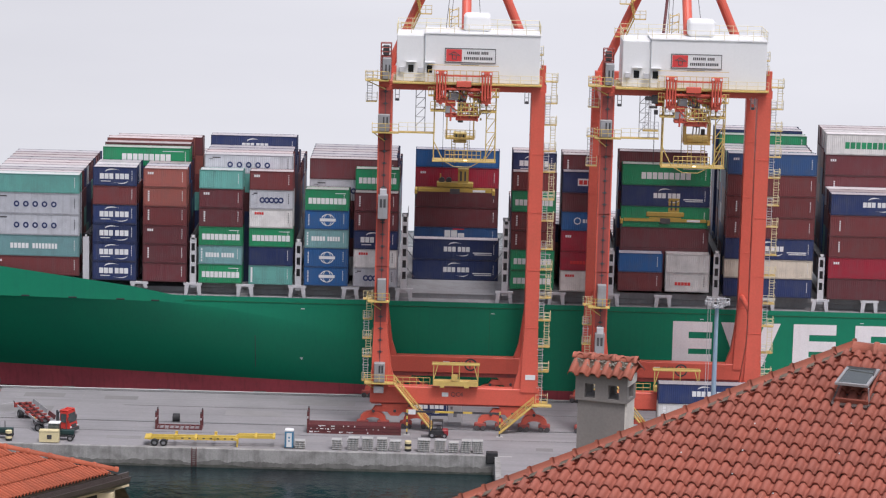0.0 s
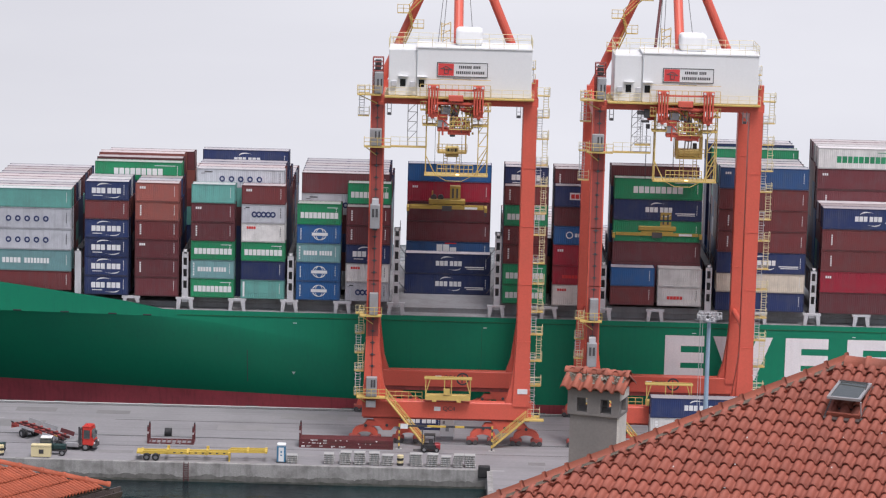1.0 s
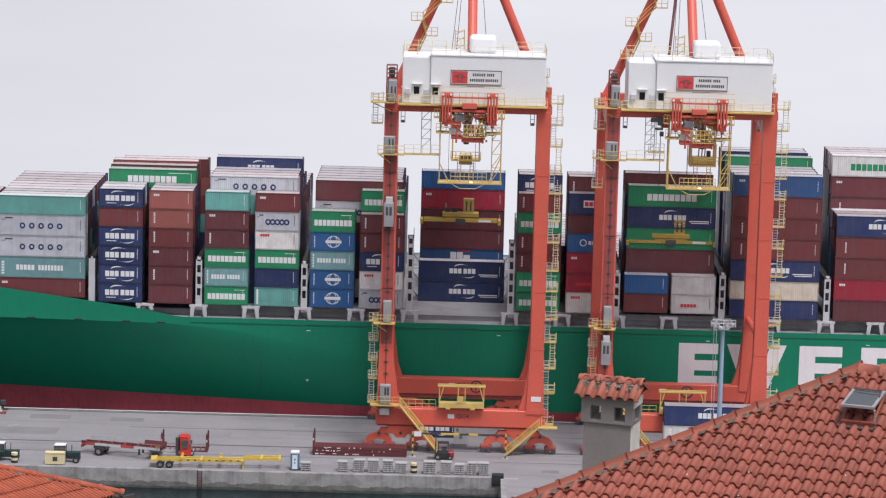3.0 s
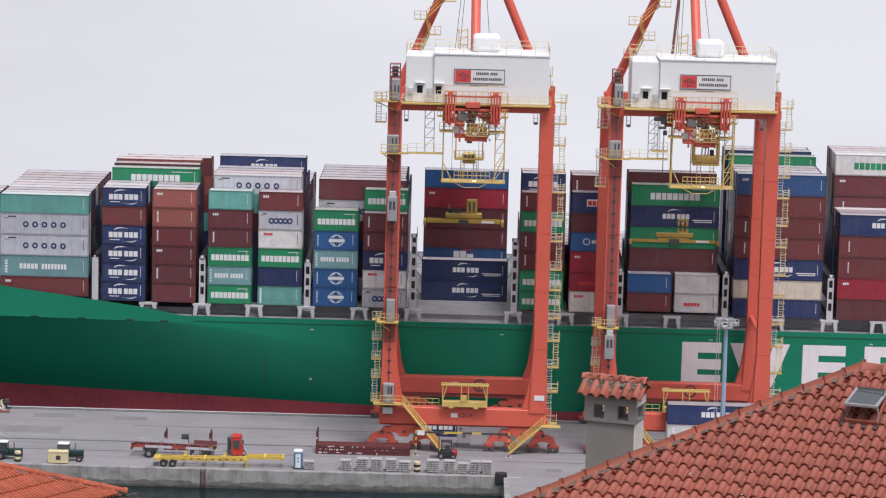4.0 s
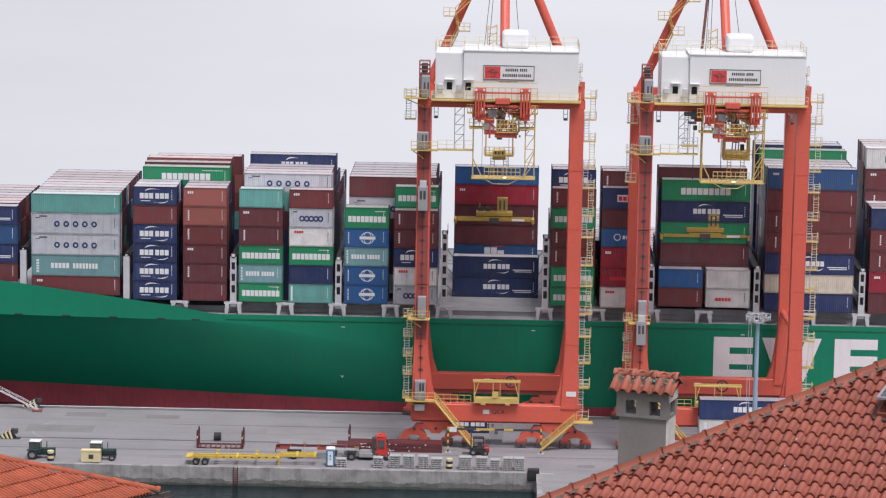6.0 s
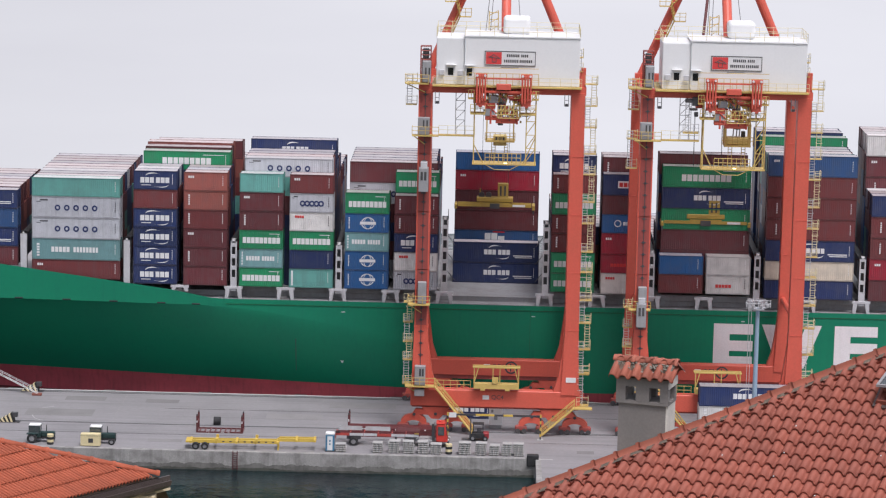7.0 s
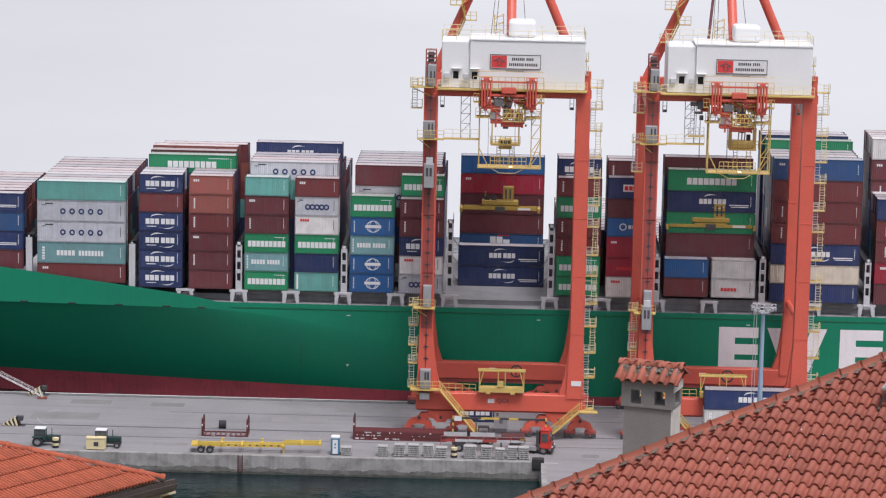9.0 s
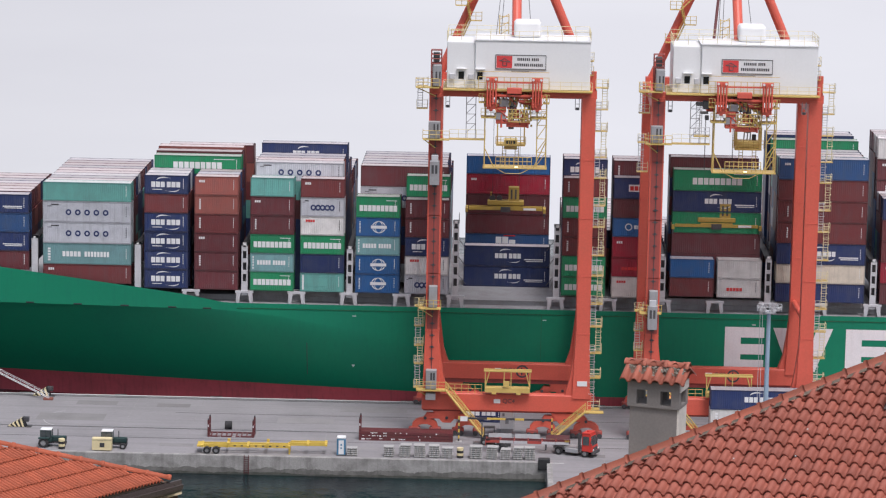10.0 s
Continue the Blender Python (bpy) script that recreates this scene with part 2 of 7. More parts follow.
def water_material():
    """Harbour water: dark teal depth under small wind ripples."""
    m = bpy.data.materials.new("harbour_water")
    m.use_nodes = True
    n, l = m.node_tree.nodes, m.node_tree.links
    b = n["Principled BSDF"]
    b.inputs["Roughness"].default_value, b.inputs["IOR"].default_value = 0.06, 1.33
    geo = n.new("ShaderNodeNewGeometry")
    w = n.new("ShaderNodeTexNoise")
    w.inputs["Scale"].default_value, w.inputs["Detail"].default_value = 0.55, 7
    l.new(geo.outputs["Position"], w.inputs["Vector"])
    bp = n.new("ShaderNodeBump")
    bp.inputs["Strength"].default_value, bp.inputs["Distance"].default_value = 0.9, 0.22
    l.new(w.outputs["Fac"], bp.inputs["Height"])
    l.new(bp.outputs["Normal"], b.inputs["Normal"])
    c = n.new("ShaderNodeTexNoise")
    c.inputs["Scale"].default_value = 0.06
    l.new(geo.outputs["Position"], c.inputs["Vector"])
    ramp = n.new("ShaderNodeValToRGB")
    ramp.color_ramp.elements[0].position, ramp.color_ramp.elements[1].position = 0.4, 0.65
    ramp.color_ramp.elements[0].color, ramp.color_ramp.elements[1].color = (0.004, 0.009, 0.012, 1), (0.005, 0.020, 0.022, 1)
    l.new(c.outputs["Fac"], ramp.inputs["Fac"])
    l.new(ramp.outputs["Color"], b.inputs["Base Color"])
    return m


WATER = water_material()


def haze_material():
    """Bright sea mist, with faint drifts."""
    m = bpy.data.materials.new("sea_mist")
    m.use_nodes = True
    n, l = m.node_tree.nodes, m.node_tree.links
    n.remove(n["Principled BSDF"])
    e = n.new("ShaderNodeEmission")
    geo = n.new("ShaderNodeNewGeometry")
    mp = n.new("ShaderNodeMapping")
    mp.inputs["Scale"].default_value = (0.012, 0.012, 0.06)
    l.new(geo.outputs["Position"], mp.inputs["Vector"])
    w = n.new("ShaderNodeTexNoise")
    w.inputs["Scale"].default_value, w.inputs["Detail"].default_value = 1.0, 4
    l.new(mp.outputs["Vector"], w.inputs["Vector"])
    ramp = n.new("ShaderNodeValToRGB")
    ramp.color_ramp.elements[0].position, ramp.color_ramp.elements[1].position = 0.35, 0.7
    ramp.color_ramp.elements[0].color, ramp.color_ramp.elements[1].color = (0.785, 0.784, 0.806, 1), (0.825, 0.825, 0.842, 1)
    l.new(w.outputs["Fac"], ramp.inputs["Fac"])
    l.new(ramp.outputs["Color"], e.inputs["Color"])
    sep = n.new("ShaderNodeSeparateXYZ")
    l.new(geo.outputs["Position"], sep.inputs["Vector"])
    far = n.new("ShaderNodeMapRange")
    far.inputs["From Min"].default_value, far.inputs["From Max"].default_value = -110.0, 10.0
    far.inputs["To Min"].default_value, far.inputs["To Max"].default_value = 0.885, 1.0
    l.new(sep.outputs["X"], far.inputs["Value"])
    l.new(far.outputs["Result"], e.inputs["Strength"])
    l.new(e.outputs["Emission"], n["Material Output"].inputs["Surface"])
    return m


# ---- large structure ----
def sheet(name, pts, material, label, category):
    bm = bmesh.new()
    bm.faces.new([bm.verts.new(p) for p in pts])
    return tagged(part(name, bm, material), label, category, kind="structure")


sheet("water", [(-4000, 20, -2.4), (4000, 20, -2.4), (4000, 4500, -2.4), (-4000, 4500, -2.4)], WATER,
      "dark teal rippled harbour water under the quay", "water")
sheet("ground", [(-900, -400, 60), (900, -400, 60), (900, 75, 60), (-900, 75, 60)], SOIL,
      "green-brown hillside under the houses", "ground")
hill = bmesh.new()
hexa(hill, [(-900, 75, -8), (900, 75, -8), (900, 200, -8), (-900, 200, -8), (-900, 75, 60), (900, 75, 60), (900, 78, 59), (-900, 78, 59)])
tagged(part("ground_slope", hill, SOIL), "steep green-brown hillside falling to the harbour", "ground", kind="structure")


def backdrop():
    bm = bmesh.new()
    lo, hi = [], []
    for k in range(25):
        a = radians(-42 + k * 3.5)
        x, y = 490 * math.sin(a), 60 + 490 * math.cos(a)
        lo.append(bm.verts.new((x, y, -2.3)))
        hi.append(bm.verts.new((x, y, 140)))
    for k in range(24):
        bm.faces.new((lo[k], lo[k + 1], hi[k + 1], hi[k]))
    tagged(part("backdrop", bm, haze_material()), "pale lavender-white mist over the open sea", "sea mist", kind="structure")


backdrop()

QX0, QX1, Q0, Q1 = -260.0, 260.0, 361.6, 395.3


def quay():
    q = empty("quay", pose(0, 0, 0), "pale grey worn concrete container quay with crane rails", "quay", kind="structure")
    bm = bmesh.new()
    block(bm, QX0, QX1, Q0 + 0.6, Q1 - 0.45, -6, 0)
    block(bm, 6.4, QX1, 200, Q0 + 0.6, -6, 0)
    part("slab", bm, QUAY, q)
    bm = bmesh.new()
    block(bm, QX0, 5.7, Q0, Q0 + 0.6, -6, 0.02)
    block(bm, 5.7, 6.4, 200, Q0 + 0.6, -6, 0.02)
    part("basin_wall", bm, QUAY_WALL, q, "stained concrete quay wall with dark streaks")
    # panels of the basin wall, joints recessed
    me = None
    for k in range(7):
        x = -66.5 + k * 10.32
        if me is None:
            ob = part("wall_panel", rounded(0.005, 10.315, -0.1, 0.02, -2.9, 0.0, 0.012, 1), QUAY_WALL, q, m=pose(x, Q0, 0))
            me = ob.data
        else:
            share("wall_panel", me, q, pose(x, Q0, 0))
    bm = bmesh.new()
    block(bm, QX0, QX1, Q1 - 0.45, Q1, -6, 0.03)
    # thin black line along the quay face, just beyond the coping
    part("edge_rubber", boxes((QX0, QX1, Q1 + 0.002, Q1 + 0.03, -1.0, -0.05)), BLACK, q, "black strip along the quay face")
    part("coping", bm, EDGE_WHITE, q, "pale concrete coping along the ship side")
    for y in (375.9, 394.0):
        bm = bmesh.new()
        block(bm, QX0, QX1, y - 0.32, y - 0.06, -0.02, 0.006)
        block(bm, QX0, QX1, y + 0.06, y + 0.32, -0.02, 0.006)
        part("rail_groove", bm, DARK_STEEL, q)
        bm = bmesh.new()
        block(bm, QX0, QX1, y - 0.05, y + 0.05, -0.02, 0.05)
        part("crane_rail", bm, GREY_STEEL, q)
    bm = bmesh.new()
    block(bm, QX0, QX1, 370.2, 370.36, -0.02, 0.008)
    block(bm, -44, 40, 385.2, 385.38, -0.02, 0.008)
    part("cable_slot", bm, DARK_STEEL, q)
    # tide stain and wet algae along the foot of the wall, with ragged tops
    def stain(name, material, out, top, wave, seed):
        w = random.Random(seed)
        bm = bmesh.new()
        prev, z = None, 0.0
        for k in range(289):
            x = -66.5 + k * 0.25
            z = 0.86 * z + w.uniform(-wave, wave)
            zt = top + z + w.uniform(-0.5, 0.5) * wave
            pair = (bm.verts.new((x, Q0 - out, -2.7)), bm.verts.new((x, Q0 - out, zt)), bm.verts.new((x, Q0 - 0.09, zt)))
            if prev:
                bm.faces.new((prev[0], pair[0], pair[1], prev[1]))
                bm.faces.new((prev[1], pair[1], pair[2], prev[2]))
            prev = pair
        part(name, bm, material, q)
    stain("tide_stain", TIDE, 0.106, -1.6, 0.10, 12)
    stain("algae_band", ALGAE, 0.112, -2.12, 0.06, 13)
    bm = bmesh.new()
    block(bm, QX0, QX1, Q1 - 0.85, Q1 - 0.5, -0.02, 0.006)
    part("edge_channel", bm, DARK_STEEL, q)
    # faded curved guide line painted on the deck
    bm = bmesh.new()
    prev = None
    for k in range(15):
        a = math.radians(100 + k * 11)
        pair = [bm.verts.new((-58.3 + r * math.cos(a), 380.5 + r * 1.6 * math.sin(a), 0.006)) for r in (2.6, 2.72)]
        if prev:
            bm.faces.new((prev[0], prev[1], pair[1], pair[0]))
        prev = pair
    part("guide_line", bm, PALE_CONCRETE, q)
    # slab joints and darker patches let into the deck
    bm = bmesh.new()
    for k in range(17):
        x = -68 + k * 9.0
        block(bm, x, x + 0.03, Q0 + 0.7, Q1 - 0.9, -0.02, 0.004)
    part("slab_joint", bm, QUAY_WALL, q)
    for x, y, w, d in ((-62, 379.5, 9.0, 4.0), (-30, 380.5, 7.5, 3.2), (-22, 388, 9.0, 3.4), (-12, 379.0, 5.0, 3.5), (-44, 366.0, 4.4, 1.5), (-20, 366.6, 4.2, 1.2), (-58, 389, 5.5, 2.4), (-47, 388.6, 4.5, 2.0), (-34, 364.9, 3.0, 1.1), (11, 365.0, 2.2, 1.6)):
        part("slab_patch", boxes((x, x + w, y, y + d, -0.02, 0.007)), SLAB_PATCH, q)
    # boarding ladder down the basin wall
    bm = bmesh.new()
    for s in (-0.28, 0.28):
        rod(bm, (-32.3 + s, Q0 - 0.2, -2.3), (-32.3 + s, Q0 - 0.2, 0.15), 0.05, 6)
    for k in range(8):
        rod(bm, (-32.58, Q0 - 0.2, -2.1 + k * 0.28), (-32.02, Q0 - 0.2, -2.1 + k * 0.28), 0.035, 6)
    tagged(part("ladder", bm, RUST), "rusty red steel ladder fixed down the quay wall", "ladder")
    # fender block at the corner
    f = rounded(4.6, 6.1, Q0 - 0.35, Q0 + 0.7, -0.9, 0.55, 0.12)
    tagged(part("corner_fender", f, BLACK), "black rubber corner fender on the quay corner", "fender")
    g = rounded(6.2, 7.9, Q0 - 0.25, Q0 + 0.1, -2.1, 0.03, 0.05)
    tagged(part("corner_block", g, PALE_CONCRETE), "pale concrete corner block of the basin", "concrete block")


quay()
for k in range(12):
    x = -66 + k * 13.2
    f = new("quay_fender")
    f.matrix_basis = pose(x, 395.76, 0)
    tagged(f, "black rubber quay fender between hull and quay", "fender", "fenders along the quay")
    part("pad", rounded(-0.9, 0.9, -0.42, 0.42, -2.0, -0.02, 0.12), BLACK, f)
    part("bracket", boxes((-0.5, 0.5, -0.455, -0.4, -1.5, 0.06)), DARK_STEEL, f)

# ---- the container ship ----
SIDE = 397.4


def deck_z(x):
    return 12.9 if x > -38.5 else 12.9 + (-38.5 - x) * 0.128 + 0.35 * min(1, (-38.5 - x) / 6)


def knuckle(x):
    """Height of the edge between the upright bulwark and the flared bow."""
    return float(np.interp(x, (-90, -70, -40, -32, -22, -4), (12.5, 12.3, 11.95, 11.3, 9.6, 6.0)))


def inset(x, z):
    """How far the hull lies inside the deck edge: the bow flare."""
    k = max(0.0, -4 - x)
    w = 0.169 * k * k / (k + 3.0)
    t = max(0.0, min(1.0, (knuckle(x) - z) / knuckle(x)))
    return w * t ** float(np.interp(x, (-60, -48, -42, -36, -20), (0.80, 0.95, 1.1, 1.3, 1.45))) + max(0.0, -86 - x) ** 1.5 * 0.16


def hull():
    ship = empty("container_ship", pose(0, 0, 0), "green-hulled container ship with red boot-top, moored at the quay", "ship")
    xs = [-118, -110, -104, -98, -94, -90, -86, -82] + list(np.arange(-78, 1, 1.5)) + [10, 25, 40, 55, 70, 90, 120, 160]
    def skin(zs, material, name, label):
        bm = bmesh.new()
        grid = []
        for x in xs:
            col = []
            for z in zs:
                zz = z(x) if callable(z) else z
                col.append(bm.verts.new((x, min(419.0, SIDE + inset(x, zz)), zz)))
            grid.append(col)
        for a, b in zip(grid, grid[1:]):
            for k in range(len(zs) - 1):
                f = bm.faces.new((a[k], b[k], b[k + 1], a[k + 1]))
                f.smooth = True
        bmesh.ops.recalc_face_normals(bm, faces=bm.faces[:])
        for f in bm.faces:
            if f.normal.y > 0:
                f.normal_flip()
        part(name, bm, material, ship, label)
    skin([-3.2, -1, 0.82], HULL_RED, "boot_top", "dull dark-red antifouling below the green")
    skin([lambda x, q=q: 0.82 + (knuckle(x) - 0.82) * q for q in (0, 0.1, 0.2, 0.3, 0.4, 0.5, 0.6, 0.7, 0.78, 0.85, 0.9, 0.94, 0.97, 1.0)], HULL_GREEN, "side_shell", "green flared side below the knuckle")
    skin([knuckle, lambda x: 0.5 * (knuckle(x) + deck_z(x)), deck_z], HULL_GREEN, "bulwark", "green upright bulwark plating")
    # far side and deck close the hull
    bm = bmesh.new()
    block(bm, -84, 160, 398.0, 441, 12.2, 12.86)
    part("deck", bm, DECK_GREY, ship, "grey weather deck")
    bm = bmesh.new()
    block(bm, -84, 160, 440.6, 441, -3, 12.2)
    block(bm, 159.6, 160, 397.6, 440.6, -3, 12.2)
    part("far_side", bm, HULL_GREEN, ship)
    # rubbing line and weld seams
    bm = bmesh.new()
    block(bm, -37, 160, SIDE - 0.06, SIDE + 0.1, 12.16, 12.24)
    part("sheer_strake", bm, paint("seam_green", (0.003, 0.09, 0.035), 0.5), ship)
    ya, yb = SIDE + inset(-27.3, 2.6), SIDE + inset(-27.3, 7.4)
    part("seam", rods(0.05, ((-27.3, ya, 2.6), (-27.3, SIDE + inset(-27.3, 5.0), 5.0)), ((-27.3, SIDE + inset(-27.3, 5.0), 5.0), (-27.3, yb, 7.4)), n=5), DARK_STEEL, ship)
    for x in (5, 32, 60):
        part("seam", boxes((x, x + 0.05, SIDE - 0.02, SIDE + 0.05, 0.9, 12.1)), bpy.data.materials["seam_green"], ship)
    # mooring openings in the bulwark
    for x in (-65.6, -59.0, -52.5, -45.9, -41.1):
        part("fairlead", rounded(x - 0.6, x + 0.6, SIDE - 0.06, SIDE + 0.3, knuckle(x) - 0.02, knuckle(x) + 0.22, 0.1), BLACK, ship)
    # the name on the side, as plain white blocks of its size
    def bars(x, w):
        for z in (9.65, 7.3, 5.1):
            part("name_block", boxes((x, x + w, SIDE - 0.03, SIDE + 0.02, z, z + 1.45)), NAME_WHITE, ship)
        part("name_block", boxes((x, x + 2.2, SIDE - 0.035, SIDE + 0.02, 5.1, 11.1)), NAME_WHITE, ship)
    bars(30.3, 5.4)
    bm = bmesh.new()
    for s in (-1, 1):
        hexa(bm, [(41.0 - 0.9 + s * 0.9, SIDE - 0.03, 5.1), (41.0 + 0.9 + s * 0.9, SIDE - 0.03, 5.1), (41.0 + 0.9 + s * 0.9, SIDE + 0.02, 5.1), (41.0 - 0.9 + s * 0.9, SIDE + 0.02, 5.1),
                  (41.0 + s * 3.0 - 1.1, SIDE - 0.03, 11.1), (41.0 + s * 3.0 + 1.1, SIDE - 0.03, 11.1), (41.0 + s * 3.0 + 1.1, SIDE + 0.02, 11.1), (41.0 + s * 3.0 - 1.1, SIDE + 0.02, 11.1)])
    part("name_block", bm, NAME_WHITE, ship)
    bars(46.9, 5.9)
    bars(55.4, 5.8)
    bm = bmesh.new()
    bm.faces.new([bm.verts.new(p) for p in [(x, SIDE + inset(x, z) - 0.04, z) for x, z in ((-21.1, 4.4), (-20.85, 4.0), (-20.6, 4.4))]])
    part("draught_mark", bm, WHITE_LETTER, ship)
    for x in (-21, 5.2, 34, 56):
        part("plate_mark", boxes((x, x + 0.5, SIDE - 0.03, SIDE, 11.38, 11.48)), WHITE_LETTER, ship)
    # coaming with supports under the stacks
    bm = bmesh.new()
    block(bm, -52, 160, 400.3, 438, 12.86, 13.55)
    part("hatch_coaming", bm, DECK_GREY, ship, "grey hatch coaming under the stacks")
    for x0, x1 in ((-35.6, -22.0), (-21.0, -7.6), (-6.4, 6.6), (7.4, 21.0), (22.2, 35.4), (36.6, 49.8), (51, 63.5)):
        part("hatch_cover", rounded(x0, x1, 400.0, 438, 13.55, 14.45 if abs(x0 + 6.4) > 1 else 13.6, 0.06, 1), DECK_GREY, ship)
    return ship


SHIP = hull()

PED = {}


def pedestal(x, z0, z1):
    """An arched steel support at the deck edge, on which the outer stack stands."""
    h = round(z1 - z0, 2)
    if h not in PED:
        bm = bmesh.new()
        for s in (-1, 1):
            hexa(bm, [(s * 0.95 - 0.22, 0, 0), (s * 0.95 + 0.22, 0, 0), (s * 0.95 + 0.22, 0.5, 0), (s * 0.95 - 0.22, 0.5, 0),
                      (s * 0.8 - 0.3, 0, h - 0.3), (s * 0.8 + 0.3, 0, h - 0.3), (s * 0.8 + 0.3, 0.5, h - 0.3), (s * 0.8 - 0.3, 0.5, h - 0.3)])
        block(bm, -1.25, 1.25, 0, 0.55, h - 0.3, h)
        PED[h] = part("pedestal", bm, LIGHT_GREY, SHIP, m=pose(x, 397.75, z0)).data
    else:
        share("pedestal", PED[h], SHIP, pose(x, 397.75, z0))


for x in (-43.4, -36.0, -28.8, -21.6, -14.3, -6.9, 6.9, 14.1, 21.6, 28.8, 36.1, 43, 50.4, 57.2):
    pedestal(x, 12.86 if x > -40 else deck_z(x) - 0.1, 14.56)


def lashing_bridge(x, z0, z1, y=397.9, w=0.85):
    """A slotted steel tower between two bays."""
    lb = empty("lashing_bridge", pose(x, y, z0), "grey steel lashing tower with oval slots between container bays", "lashing bridge", "lashing bridges")
    h = z1 - z0
    bm = bmesh.new()
    t = 0.18
    block(bm, -w / 2, -w / 2 + t, 0, 0.4, 0, h)
    block(bm, w / 2 - t, w / 2, 0, 0.4, 0, h)
    z = 0.0
    k = 0
    while z < h - 0.2:
        s = (1.9 if k == 0 else 0.5) if k % 2 == 0 else 0.0
        if s or h < 7 and x < -45:
            block(bm, -w / 2 + t, w / 2 - t, 0, 0.4, z, min(h, z + (s or 1.1)))
        z += s if s else min(1.1, h - z)
        k += 1
    block(bm, -w / 2, w / 2, 0, 0.4, h - 0.35, h)
    part("front_plate", bm, LIGHT_GREY, lb)
    part("back_plate", boxes((-w / 2, w / 2, 0.75, 0.85, 0, h)), DARK_STEEL, lb)
    bm = bmesh.new()
    rod(bm, (0, -0.02, h - 0.18), (0, 0.1, h - 0.18), 0.14, 10)
    part("lamp", bm, WHITE_LETTER, lb)
    deep = 3.2 if h > 10 else 38
    part("cross_walk", boxes((-w / 2, w / 2, 0.85, deep, h - 0.5, h - 0.3)), DARK_STEEL, lb)
    part("railing", railing((w / 2 - 0.05, 0.85, h - 0.3), (w / 2 - 0.05, min(deep, 20), h - 0.3), 1.0, 2.4, 0.03), DARK_STEEL, lb)
    return lb


for x, a, b in ((-65.0, 15.6, 21.6), (-50.75, 14.6, 21.0), (-36.0, 13.9, 21.2), (-21.5, 13.9, 21.0), (-6.95, 13.9, 24.9), (6.95, 13.9, 24.6), (21.5, 13.9, 20.9), (36.0, 13.9, 20.9), (50.4, 13.9, 20.8)):
    lashing_bridge(x, a, b)
bm = bmesh.new()
for x0 in (-6.6, 6.6):
    for k in range(3):
        s = 1 if x0 < 0 else -1
        rod(bm, (x0, 397.95, 22.5 - k * 2.5), (x0 + s * 0.9, 409, 19.2 - k * 2.5), 0.05, 5)
tagged(part("lashing_rods", bm, DARK_STEEL), "dark steel lashing rods beside the open bay", "lashing rods")

# ---- shipping containers ----
COL = {
    "navy": (0.016, 0.030, 0.105), "blue": (0.018, 0.10, 0.28), "midblue": (0.03, 0.085, 0.22), "maroon": (0.125, 0.030, 0.036), "red": (0.165, 0.036, 0.038),
    "rust": (0.29, 0.088, 0.072), "crimson": (0.34, 0.018, 0.040), "green": (0.014, 0.25, 0.105), "teal": (0.135, 0.37, 0.33), "seagrey": (0.16, 0.31, 0.32),
    "grey": (0.50, 0.51, 0.55), "white": (0.62, 0.605, 0.59), "cream": (0.56, 0.53, 0.50), "beige": (0.62, 0.55, 0.45),
}
WORDS = {"navy": "dark navy-blue", "blue": "bright blue", "midblue": "medium blue", "maroon": "dark maroon", "red": "brick-red", "rust": "faded rust-red",
         "crimson": "crimson-red", "green": "bright green", "teal": "pale teal", "seagrey": "sea-green grey", "grey": "pale grey", "white": "white",
         "cream": "cream-white", "beige": "beige"}
CPAINT = {k: paint("container_" + k, c, 0.5, 0.45, 0.8, streak=0.4, dirt=tuple(0.5 * v + 0.05 for v in c), bump=0.01, rnd=0.16) for k, c in COL.items()}
# Roof tones paled towards grey: dust plus a painted sheen of white sky.
CROOF = {k: paint("container_roof_dust_sheen_" + k, tuple(0.26 * v + 0.37 + 0.03 * (i == 0) for i, v in enumerate(c)), 0.4, 0.5, 0.9, dirt=(0.33, 0.27, 0.26), bump=0.01, rnd=0.2) for k, c in COL.items()}
# Frame tone darkened to stand for the shadowed gaps between tiers.
CFRAME = {k: paint("container_frame_" + k, tuple(0.68 * v for v in c), 0.5, 0.4, 0.9, dirt=(0.09, 0.075, 0.07), bump=0.0) for k, c in COL.items()}
FT20, FT40, WIDE = 6.058, 12.192, 2.438
MESH = {}


